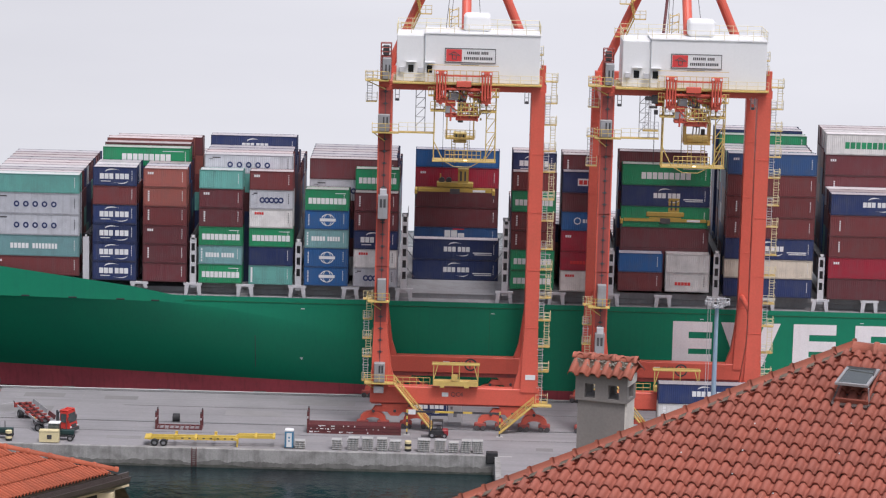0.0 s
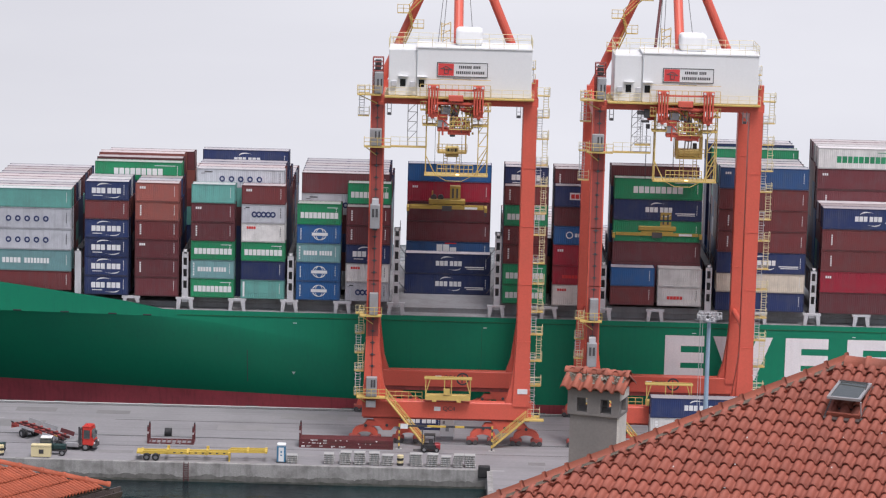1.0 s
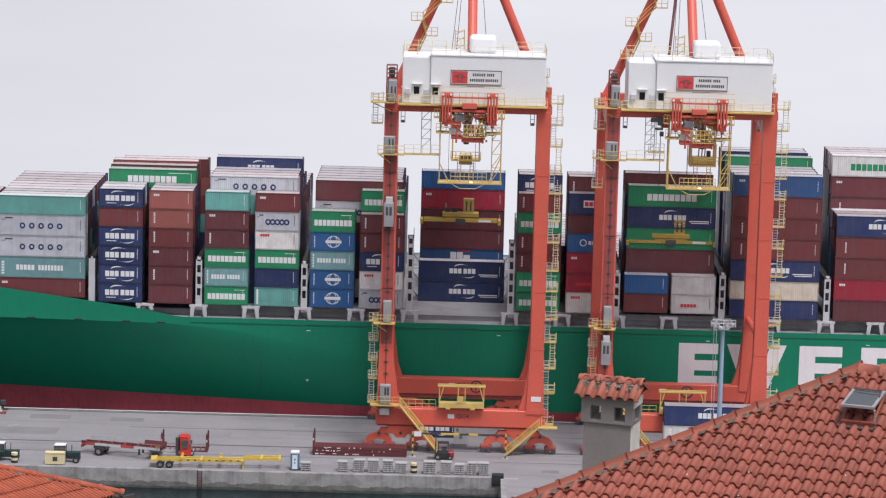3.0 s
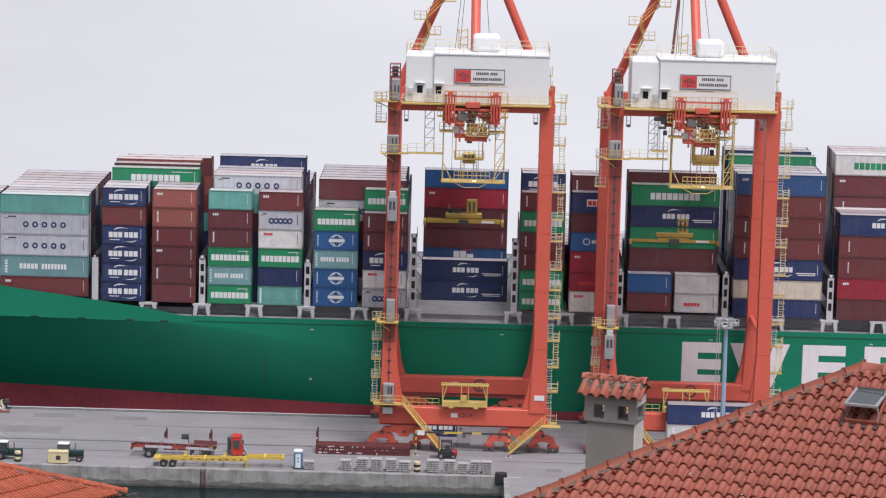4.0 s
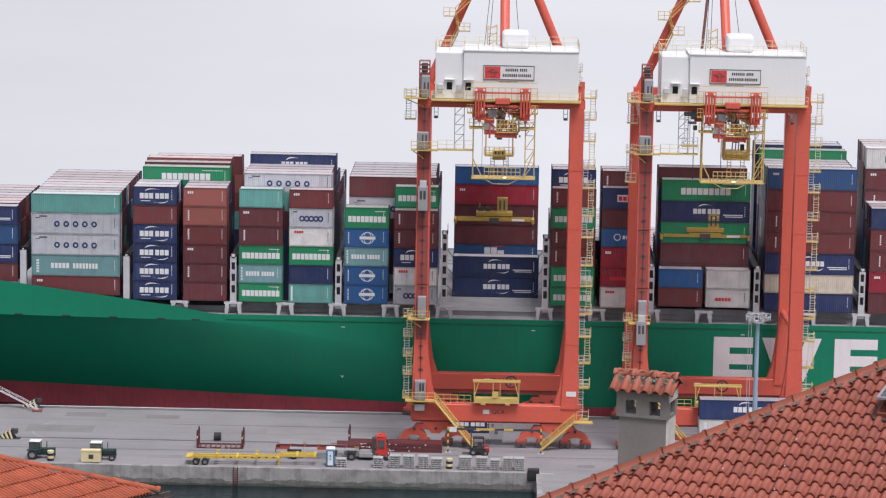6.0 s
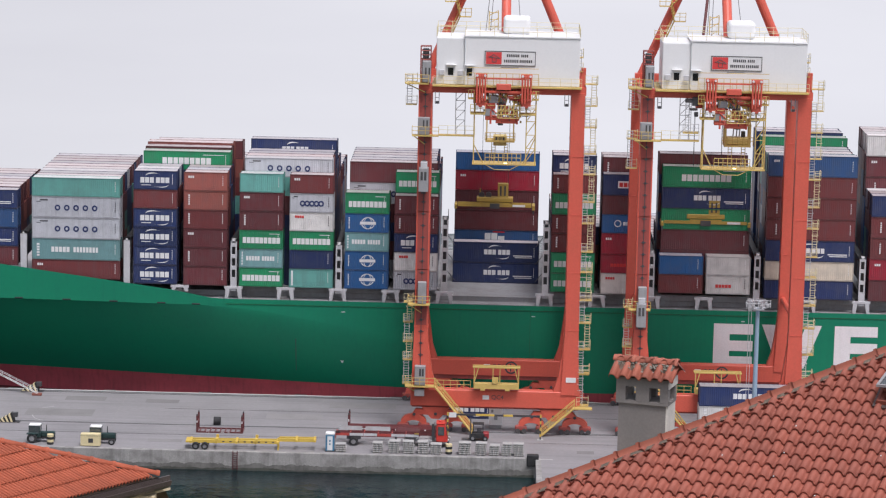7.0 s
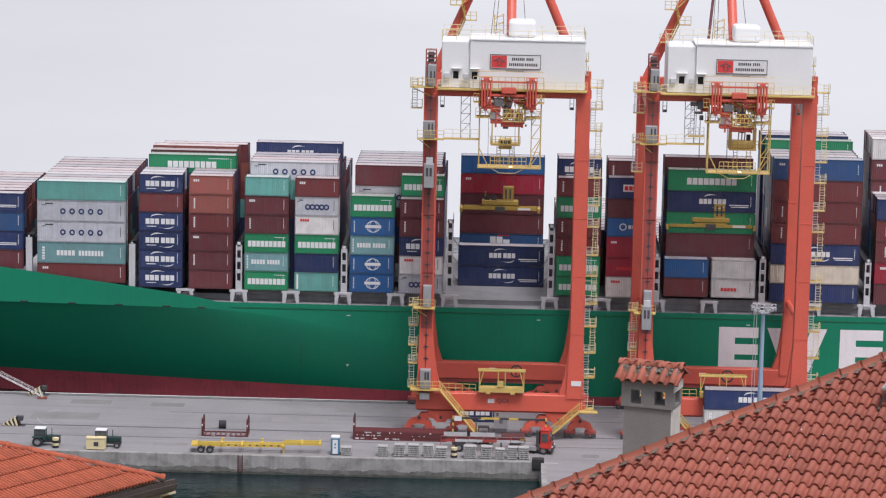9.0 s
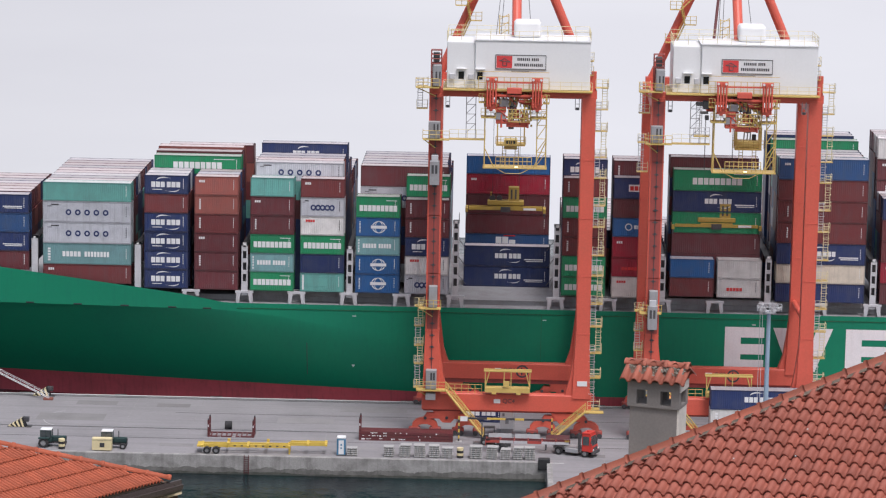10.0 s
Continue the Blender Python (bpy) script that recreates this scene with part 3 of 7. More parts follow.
def container_meshes(L, h, plain):
    """Corrugated walls, roof and frame of a container; origin at the left lower front corner."""
    key = (L, h, plain)
    if key in MESH:
        return MESH[key]
    walls = bmesh.new()
    ribs = 4 if plain else round(L / 0.278)
    d = 0.0 if plain else 0.022
    z0, z1, x0, x1 = 0.12, h - 0.08, 0.08, L - 0.08
    pitch = (x1 - x0) / ribs
    line = []
    for k in range(ribs):
        for f, depth in ((0.0, 0), (0.30, 0), (0.45, d), (0.85, d)):
            line.append((x0 + (k + f) * pitch, 0.035 + depth))
    line += [(x1, 0.035), (x1, WIDE - 0.035), (x0, WIDE - 0.035)]
    lo = [walls.verts.new((x, y, z0)) for x, y in line]
    hi = [walls.verts.new((x, y, z1)) for x, y in line]
    for k in range(len(line)):
        j = (k + 1) % len(line)
        walls.faces.new((lo[k], lo[j], hi[j], hi[k]))
    me_w = bpy.data.meshes.new("body")
    walls.to_mesh(me_w)
    walls.free()
    roof = bmesh.new()
    n = 4 if plain else round(L / 0.6)
    prev = None
    for k in range(n):
        w = (L - 0.2) / n
        for f, dz in ((0.0, 0.0), (0.12, 0.022), (0.82, 0.022), (0.95, 0.0)):
            x = 0.1 + (k + f) * w
            cur = (roof.verts.new((x, 0.06, h - 0.04 + dz)), roof.verts.new((x, WIDE - 0.06, h - 0.04 + dz)))
            if prev:
                roof.faces.new((prev[0], cur[0], cur[1], prev[1]))
            prev = cur
    me_r = bpy.data.meshes.new("roof")
    roof.to_mesh(me_r)
    roof.free()
    fr = bmesh.new()
    for x in (0, L - 0.14):
        for y in (0, WIDE - 0.14):
            block(fr, x, x + 0.14, y, y + 0.14, 0, h)
    for y in (0, WIDE - 0.08):
        block(fr, 0.14, L - 0.14, y, y + 0.08, 0.0, 0.16)
        block(fr, 0.14, L - 0.14, y, y + 0.08, h - 0.10, h)
    me_f = bpy.data.meshes.new("frame")
    fr.to_mesh(me_f)
    fr.free()
    MESH[key] = (me_w, me_r, me_f)
    return MESH[key]


TINTED = {}


def tint(me, mat):
    key = (me.name, mat.name)
    if key not in TINTED:
        c = me.copy()
        c.materials.clear()
        c.materials.append(mat)
        TINTED[key] = c
    return TINTED[key]


def strokes(rows, y=-0.006):
    """Flat bars in a wall's plane: x0, x1, z0, z1."""
    bm = bmesh.new()
    for x0, x1, z0, z1 in rows:
        block(bm, x0, x1, y - 0.004, y + 0.03, z0, z1)
    return bm


def name_row(x, z, n, w, gap, hgt):
    return [(x + k * (w + gap), x + k * (w + gap) + w, z, z + hgt) for k in range(n)]


def swoosh(bm, cx, cz, rx, rz, a0, a1, t):
    pts = []
    for k in range(9):
        a = radians(a0 + (a1 - a0) * k / 8)
        q = t * math.sin(math.pi * min(1, (k + 1) / 8))
        pts.append((bm.verts.new((cx + rx * math.cos(a), -0.01, cz + rz * math.sin(a))), bm.verts.new((cx + rx * math.cos(a), -0.01, cz + rz * math.sin(a) + q + 0.02))))
    for a, b in zip(pts, pts[1:]):
        bm.faces.new((a[0], b[0], b[1], a[1]))


def broken(x, w, z, t, seed):
    """A plain block of uneven width."""
    q = random.Random(seed)
    a = q.uniform(0.0, 0.10) * w
    return [(x + a * 0.5, x + w - a * 0.5, z, z + t)]


def wordmark(style, L, h):
    """The owner's name as plain shapes; returns [(bmesh, material)]."""
    s = L / FT40
    out = []
    if style in ("nine", "nine_green"):   # a heavy name of nine blocks
        x, w, g, t = (L * 0.215, L * 0.055, L * 0.008, 0.92) if s > 0.9 else (L * 0.075, L * 0.085, L * 0.011, 0.82)
        rows = []
        for a, b, c, d in name_row(x, h * 0.30, 9, w, g, t):
            rows += broken(a, w, c, t, len(rows))
        tone = WHITE_LETTER if style == "nine" else CPAINT["green"]
        out.append((strokes(rows), tone))
        out.append((strokes([(L * 0.68, L * 0.92, h * 0.80, h * 0.83)]), tone))
    elif style == "five":      # five widely spaced dark rings
        bm = bmesh.new()
        for k in range(5):
            cx, cz, r = L * (0.29 + 0.105 * k), h * 0.47, 0.42
            for j in range(12):
                a0, a1 = j * math.tau / 12 + 0.5, (j + 1) * math.tau / 12 + 0.5
                v = [bm.verts.new((cx + q * r * 0.95 * math.cos(a), -0.01, cz + q * r * math.sin(a))) for a, q in ((a0, 1), (a1, 1), (a1, 0.48), (a0, 0.48))]
                bm.faces.new(v[::-1])
        out.append((bm, NAVY_LETTER))
        out.append((strokes([(L * 0.09, L * 0.18, h * 0.80, h * 0.86), (L * 0.05, L * 0.10, h * 0.74, h * 0.765)]), DARK_STEEL))
    elif style == "swoosh":    # two short words with arcs above and below
        if s > 0.9:
            x, w, g, t, z = L * 0.36, L * 0.042, L * 0.007, 0.70, h * 0.40
        else:
            x, w, g, t, z = L * 0.155, L * 0.093, L * 0.014, 0.76, h * 0.36
        rows = []
        for i in (0, 1, 2, 3, 4, 5):
            a = x + i * (w + g) + (g * 2.2 if i > 2 else 0)
            rows += broken(a, w, z, t, i * 3 + 1)
        bm = strokes(rows)
        mid = x + 3 * (w + g) + g
        swoosh(bm, mid, z + t + 0.12, L * 0.10 if s > 0.9 else L * 0.22, 0.42, 165, 60, 0.16)
        swoosh(bm, mid + w, z - 0.12, L * 0.10 if s > 0.9 else L * 0.22, 0.42, -15, -120, -0.16)
        out.append((bm, WHITE_LETTER))
        out.append((strokes([(L * 0.70, L * 0.92, h * 0.33, h * 0.38), (L * 0.72, L * 0.92, h * 0.25, h * 0.29)] if s > 0.9 else [(L * 0.18, L * 0.40, h * 0.22, h * 0.26)]), WHITE_LETTER))
    elif style == "long":      # two words in narrow tall blocks
        rows = name_row(L * 0.22, h * 0.36, 5, L * 0.033, L * 0.010, 0.72) + name_row(L * 0.47, h * 0.36, 8, L * 0.026, L * 0.010, 0.72)
        if s < 0.9:
            rows = name_row(L * 0.16, h * 0.38, 5, L * 0.05, L * 0.014, 0.62) + name_row(L * 0.52, h * 0.38, 5, L * 0.045, L * 0.014, 0.62)
        out.append((strokes(rows), WHITE_LETTER))
        out.append((strokes([(L * 0.055, L * 0.085, h * 0.15 + k * 0.38, h * 0.15 + k * 0.38 + 0.26) for k in range(5)]), WHITE_LETTER))
    elif style == "globe":     # a ring of meridians with a bar across
        bm = strokes([(L * 0.34, L * 0.70, h * 0.42, h * 0.58)])
        cx, cz = L * 0.52, h * 0.5
        for rr in (0.95, 0.55):
            for j in range(18):
                if j in (0, 8, 9, 17):
                    continue
                a0, a1 = j * math.tau / 18, (j + 1) * math.tau / 18
                v = [bm.verts.new((cx + q * rr * math.cos(a), -0.012, cz + q * 0.85 * math.sin(a))) for a, q in ((a0, 1), (a1, 1), (a1, 0.86), (a0, 0.86))]
                bm.faces.new(v[::-1])
        out.append((bm, WHITE_LETTER))
        out.append((strokes([(L * 0.08, L * 0.105, h * 0.2 + k * 0.2, h * 0.2 + k * 0.2 + 0.13) for k in range(8)]), WHITE_LETTER))
    elif style == "upright":   # a short upright name near one end
        out.append((strokes([(L * 0.105, L * 0.14 if L < 7 else L * 0.12, h * 0.26 + k * 0.3, h * 0.26 + k * 0.3 + 0.22) for k in range(5)]), WHITE_LETTER))
    elif style == "corner":    # three small blocks in a top corner
        out.append((strokes(name_row(L * (0.06 if s > 0.9 else 0.10), h * 0.68, 3, 0.22, 0.06, 0.32)), WHITE_LETTER))
    elif style == "redtop":
        out.append((strokes(name_row(L * 0.12, h * 0.70, 4, 0.27, 0.05, 0.34)), RED_LETTER))
    elif style == "reddash":
        out.append((strokes(name_row(L * 0.22, h * 0.34, 5, 0.38, 0.06, 0.45)), RED_LETTER))
    elif style == "peaks":     # three pointed letters' mass with a red cap
        out.append((strokes([(L * 0.365, L * 0.435, h * 0.2, h * 0.84), (L * 0.443, L * 0.515, h * 0.2, h * 0.84), (L * 0.523, L * 0.60, h * 0.2, h * 0.68)]), WHITE_LETTER))
        out.append((strokes([(L * 0.46, L * 0.60, h * 0.88, h * 0.94)]), RED_LETTER))
    elif style == "plate":     # white plate with red blocks
        out.append((strokes([(L * 0.34, L * 0.78, h * 0.34, h * 0.68)], -0.002), WHITE_LETTER))
        out.append((strokes(name_row(L * 0.37, h * 0.40, 4, 0.5, 0.1, 0.6), -0.012), RED_LETTER))
    elif style == "ring":
        bm = strokes(name_row(L * 0.48, h * 0.42, 4, 0.36, 0.1, 0.5))
        for j in range(16):
            a0, a1 = j * math.tau / 16, (j + 1) * math.tau / 16
            v = [bm.verts.new((L * 0.36 + q * math.cos(a), -0.012, h * 0.52 + q * math.sin(a))) for a, q in ((a0, 0.5), (a1, 0.5), (a1, 0.36), (a0, 0.36))]
            bm.faces.new(v[::-1])
        out.append((bm, WHITE_LETTER))
    elif style == "patch":     # a brighter repainted patch
        out.append((strokes([(L * 0.18, L * 0.62, h * 0.3, h * 0.72)]), bpy.data.materials["container_teal"]))
        out.append((strokes([(L * 0.05, L * 0.09, h * 0.1, h * 0.9)]), WHITE_LETTER))
    # small data bars at the right end that every box carries
    if style != "none":
        out.append((strokes([(L - 0.75, L - 0.66, h * 0.30 + k * 0.24, h * 0.30 + k * 0.24 + 0.15) for k in range(6)]), WHITE_LETTER if style not in ("five", "redtop", "reddash") else DARK_STEEL))
    return out


MARKS = {}
STYLE_WORDS = {"nine": "with a heavy white mark", "nine_green": "with a heavy green mark", "five": "with five dark spaced ring marks", "swoosh": "with white block marks and arcs",
               "long": "with white block marks", "globe": "with a white globe mark", "upright": "with an upright white mark",
               "corner": "with a small white corner mark", "redtop": "with a small red mark", "reddash": "with a red block mark",
               "peaks": "with a tall white mark and red cap", "plate": "with a red-on-white plate", "ring": "with a white ring mark",
               "patch": "with a repainted brighter patch", "small": "with small white data marks", "none": "within the deck stack"}


def islands(bm):
    """The separate pieces of a bmesh, each as a mesh of its own."""
    todo, out = set(bm.verts), []
    for start in list(bm.verts):
        if start not in todo:
            continue
        todo.discard(start)
        piece, queue = [start], [start]
        while queue:
            v = queue.pop()
            for e in v.link_edges:
                o = e.other_vert(v)
                if o in todo:
                    todo.discard(o)
                    piece.append(o)
                    queue.append(o)
        at = {v: i for i, v in enumerate(piece)}
        faces = [[at[v] for v in f.verts] for f in bm.faces if f.verts[0] in at]
        me = bpy.data.meshes.new("marking")
        me.from_pydata([v.co[:] for v in piece], [], faces)
        out.append(me)
    return out


def container(x, y, z, L, h, colour, style="none", group="containers stacked on the ship"):
    plain = style == "none"
    size = "forty-foot" if L > 7 else "twenty-foot"
    c = empty("shipping_container", pose(x, y, z), f"{WORDS[colour]} {size} container {STYLE_WORDS[style]}", "container", group)
    w, r, f = container_meshes(L, h, plain)
    share("body", tint(w, CPAINT[colour]), c)
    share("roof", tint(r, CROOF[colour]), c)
    share("frame", tint(f, CFRAME[colour]), c)
    if not plain:
        key = (style, L, h)
        if key not in MARKS:
            MARKS[key] = []
            for bm, mat in wordmark(style, L, h):
                bmesh.ops.remove_doubles(bm, verts=bm.verts[:], dist=0.001)
                for me in islands(bm):
                    me.materials.append(mat)
                    MARKS[key].append(me)
                bm.free()
        for me in MARKS[key]:
            share("marking", me, c, pose(0, 0.03, 0))
    return c


HIDDEN = []
S, HC, ROW, F0 = 2.591, 2.896, 2.52, 397.95


def stack(x, row, base, L, tiers):
    """A column of containers, bottom first: (colour, style[, high])."""
    z = base
    for i, t in enumerate(tiers):
        h = HC if len(t) > 2 else S
        if t[1] == "none" and i < len(tiers) - 1:
            HIDDEN.append((x, F0 + row * ROW, z, L, h, t[0]))
        else:
            container(x, F0 + row * ROW, z, L, h, t[0], t[1])
        z += h + 0.035
    return z


rng = random.Random(5)
# Weighted to dark colours, in place of the shade on inner box sides.
SHADED_MIX = ["maroon", "navy", "navy", "red", "maroon", "navy", "maroon", "midblue", "navy", "grey", "navy", "maroon", "teal", "rust"]


def inner(x, rows, base, L, tiers, faces=()):
    """Rows behind the outer one: faces gives the top boxes of the first of these rows, top first. Boxes under the top one go into one joined mesh."""
    for i, r in enumerate(rows):
        boxes_ = [(rng.choice(SHADED_MIX), "none") for k in range(tiers)]
        if i == 0:
            for k, f in enumerate(faces):
                boxes_[tiers - 1 - k] = f
        z = base
        for k, t in enumerate(boxes_):
            h = HC if len(t) > 2 else S
            if k == tiers - 1 or t[1] != "none":
                container(x, F0 + r * ROW, z, L, h, t[0], t[1])
            else:
                HIDDEN.append((x, F0 + r * ROW, z, L, h, t[0]))
            z += h + 0.035


def joined_boxes():
    bm = bmesh.new()
    keys = list(COL)
    for x, y, z, L, h, colour in HIDDEN:
        old = len(bm.faces)
        block(bm, x, x + L, y, y + WIDE, z, z + h + 0.03)
        bm.faces.ensure_lookup_table()
        for f in bm.faces[old:]:
            f.material_index = keys.index(colour)
    ob = part("inner_containers", bm, None)
    for k in keys:
        ob.data.materials.append(CPAINT[k])
    tagged(ob, "many-coloured containers filling the inside of the deck stacks", "containers", kind="stuff")


# outer stacks, bay by bay from the bow
stack(-77.95, 0, 16.8, FT40, [("maroon", "small"), ("navy", "swoosh"), ("midblue", "small"), ("navy", "swoosh")])
inner(-77.95, range(1, 2), 16.9, FT40, 4, [("maroon", "none")])
inner(-77.95, range(2, 8), 16.9, FT40, 4)
stack(-63.85, 0, 15.12, FT40, [("red", "corner"), ("seagrey", "long", 1), ("grey", "five", 1), ("grey", "five", 1), ("teal", "small")])
inner(-63.85, range(1, 10), 15.96, FT40, 5)
stack(-49.85, 0, 14.66, FT20, [("navy", "swoosh"), ("navy", "swoosh"), ("navy", "swoosh"), ("navy", "swoosh"), ("red", "small"), ("navy", "swoosh")])
stack(-42.93, 0, 14.62, FT20, [("maroon", "small"), ("maroon", "upright"), ("maroon", "corner"), ("red", "upright"), ("rust", "upright"), ("rust", "corner")])
inner(-49.85, range(1, 3), 14.66, FT20, 6)
inner(-42.93, range(1, 3), 14.62, FT20, 6)
inner(-49.4, range(3, 4), 13.8, FT40, 7, [("green", "nine")])
inner(-49.4, range(4, 5), 14.1, FT40, 7, [("maroon", "none")])
inner(-49.4, range(5, 6), 14.4, FT40, 7, [("rust", "none")])
inner(-48.3, range(6, 7), 14.4, FT40, 7, [("maroon", "none")])
stack(-35.25, 0, 14.62, FT20, [("green", "nine"), ("seagrey", "long"), ("green", "nine"), ("maroon", "upright"), ("maroon", "corner"), ("teal", "small")])
stack(-28.35, 0, 14.62, FT20, [("teal", "patch"), ("navy", "small"), ("green", "nine"), ("white", "redtop"), ("grey", "five"), ("red", "corner")])
inner(-34.8, range(1, 5), 13.82, FT40, 7, [("grey", "five")])
stack(-34.8, 5, 14.25, FT40, [("navy", "none")] * 4 + [("navy", "none", 1)] * 2 + [("navy", "swoosh", 1)])
inner(-34.8, range(6, 9), 14.7, FT40, 6)
inner(-34.8, range(9, 16), 14.64, FT40, 5)
inner(-49.4, range(7, 16), 14.64, FT40, 5)
inner(-20.4, range(8, 16), 14.64, FT40, 5)
inner(-63.85, range(10, 16), 15.55, FT40, 3)
inner(7.9, range(4, 16), 14.64, FT40, 3)
inner(22.4, range(6, 16), 14.64, FT40, 2)
inner(37.0, range(8, 16), 14.64, FT40, 3)
stack(-20.72, 0, 14.64, FT20, [("blue", "globe"), ("blue", "globe"), ("seagrey", "long"), ("blue", "globe"), ("green", "nine", 1)])
stack(-13.95, 0, 14.64, FT20, [("grey", "five"), ("white", "redtop"), ("navy", "swoosh"), ("maroon", "upright"), ("maroon", "upright")])
stack(-13.95, 1, 14.64, FT20, [("navy", "none")] * 5 + [("green", "nine", 1)])
stack(-20.72, 1, 14.64, FT20, [("maroon", "none")] * 5)
inner(-20.4, range(2, 3), 15.3, FT40, 6, [("maroon", "small", 1), ("grey", "five", 1)])
inner(-20.4, range(3, 8), 15.92, FT40, 6)
stack(-6.0, 5, 13.62, FT40, [("navy", "swoosh", 1), ("navy", "swoosh", 1)])
stack(-6.0, 6, 13.62, FT40, [("navy", "none", 1)])
stack(-6.05, 10, 13.62, FT40, [("maroon", "none", 1), ("maroon", "none", 1), ("midblue", "peaks"), ("maroon", "small", 1), ("maroon", "small", 1), ("crimson", "corner", 1), ("blue", "small")][1:])
stack(7.62, 0, 14.86, FT20, [("green", "nine"), ("green", "nine", 1), ("red", "upright"), ("red", "upright"), ("green", "nine", 1), ("red", "upright")])
stack(7.62, 1, 14.86, FT20, [("navy", "none")] * 6 + [("navy", "swoosh", 1)])
stack(14.5, 0, 14.75, FT20, [("cream", "redtop", 1), ("crimson", "reddash"), ("crimson", "corner", 1), ("blue", "ring"), ("maroon", "small"), ("navy", "plate", 1)])
stack(14.5, 1, 14.75, FT20, [("maroon", "none")] * 6 + [("maroon", "upright", 1)])
inner(7.62, range(2, 4), 14.86, FT20, 7)
inner(14.5, range(2, 4), 14.75, FT20, 7)
stack(22.5, 0, 15.1, FT20, [("red", "small"), ("blue", "small")])
stack(29.0, 0, 15.1, FT20, [("white", "reddash"), ("white", "small")])
stack(22.75, 1, 15.1, FT40, [("maroon", "none"), ("maroon", "none", 1), ("maroon", "small", 1), ("green", "small", 1), ("navy", "swoosh", 1), ("green", "nine", 1)])
inner(22.4, range(2, 4), 15.1, FT40, 7, [("maroon", "small", 1)])
inner(22.4, range(4, 6), 15.1, FT40, 3)
stack(37.0, 0, 14.66, FT40, [("navy", "small"), ("beige", "small"), ("navy", "swoosh", 1), ("red", "upright", 1), ("red", "upright", 1), ("red", "small", 1), ("midblue", "corner", 1)])
inner(37.0, range(1, 5), 15.9, FT40, 7)
inner(36.9, range(5, 6), 14.5, FT40, 8, [("green", "small")])
inner(36.5, range(6, 8), 14.9, FT40, 8, [("navy", "small")])
stack(51.3, 0, 14.62, FT40, [("maroon", "small", 1), ("crimson", "corner", 1), ("red", "upright", 1), ("red", "upright", 1), ("navy", "swoosh", 1)])
inner(51.3, range(1, 3), 16.14, FT40, 5)
stack(51.2, 3, 14.7, FT40, [("blue", "none")] * 5 + [("maroon", "upright", 1), ("maroon", "corner", 1), ("white", "nine_green", 1)])
inner(51.2, range(4, 7), 15.6, FT40, 8, [("white", "none")])
joined_boxes()

# ---- ship-to-shore cranes ----
LAND, SEA = 375.9, 394.0
GAUGE = SEA - LAND


def ladder_tower(parent, x, y, zs, w=1.3, side=1):
    """Caged ladders and landings up a leg; zs: landing heights."""
    for i, z in enumerate(zs):
        part("landing", boxes((x - 0.2, x + w, y - 0.7, y + 0.7, z - 0.08, z)), CRANE_YELLOW, parent)
        bm = railing((x + w, y - 0.7, z), (x + w, y + 0.7, z), 1.1, 1.0, 0.028)
        for p in ((x - 0.2, y - 0.7), (x + w, y - 0.7)):
            rod(bm, (*p, z), (*p, z + 1.1), 0.028, 5)
        for q in (0.55, 1.1):
            rod(bm, (x - 0.2, y - 0.7, z + q), (x + w, y - 0.7, z + q), 0.028, 5)
        part("guard_rail", bm, PALE_RAIL, parent)
        if i + 1 < len(zs):
            lx = x + (0.25 if i % 2 == 0 else w - 0.45)
            bm = bmesh.new()
            top = zs[i + 1] + 1.0
            for s in (-0.3, 0.3):
                rod(bm, (lx + s, y - 0.4, z), (lx + s, y - 0.4, top), 0.045, 5)
            k = z + 0.3
            while k < top:
                rod(bm, (lx - 0.3, y - 0.4, k), (lx + 0.3, y - 0.4, k), 0.035, 4)
                k += 0.34
            k = z + 2.1
            while k < top:
                for a, b in (((-0.38, -0.4), (-0.38, -0.95)), ((-0.38, -0.95), (0.38, -0.95)), ((0.38, -0.95), (0.38, -0.4))):
                    rod(bm, (lx + a[0], y + a[1], k), (lx + b[0], y + b[1], k), 0.03, 4)
                k += 0.8
            part("caged_ladder", bm, PALE_RAIL if i % 2 else LIGHT_GREY, parent)


def stairs(parent, a, b, w=0.8):
    """A yellow flight from a down to b in the crane's plane, with handrails."""
    a, b = Vector(a), Vector(b)
    bm = bmesh.new()
    for y in (0, w):
        o = Vector((0, y, 0))
        rod(bm, a + o, b + o, 0.11, 6)
        rod(bm, a + o + Vector((0, 0, 1.0)), b + o + Vector((0, 0, 1.0)), 0.05, 5)
        rod(bm, a + o + Vector((0, 0, 0.5)), b + o + Vector((0, 0, 0.5)), 0.04, 5)
        for k in range(5):
            p = a.lerp(b, k / 4) + o
            rod(bm, p, p + Vector((0, 0, 1.0)), 0.04, 5)
    n = max(3, round(abs(a.z - b.z) / 0.24))
    for k in range(n):
        p = a.lerp(b, (k + 0.5) / n)
        block(bm, p.x - 0.13, p.x + 0.13, p.y, p.y + w, p.z - 0.02, p.z + 0.02)
    part("stairs", bm, CRANE_YELLOW, parent)


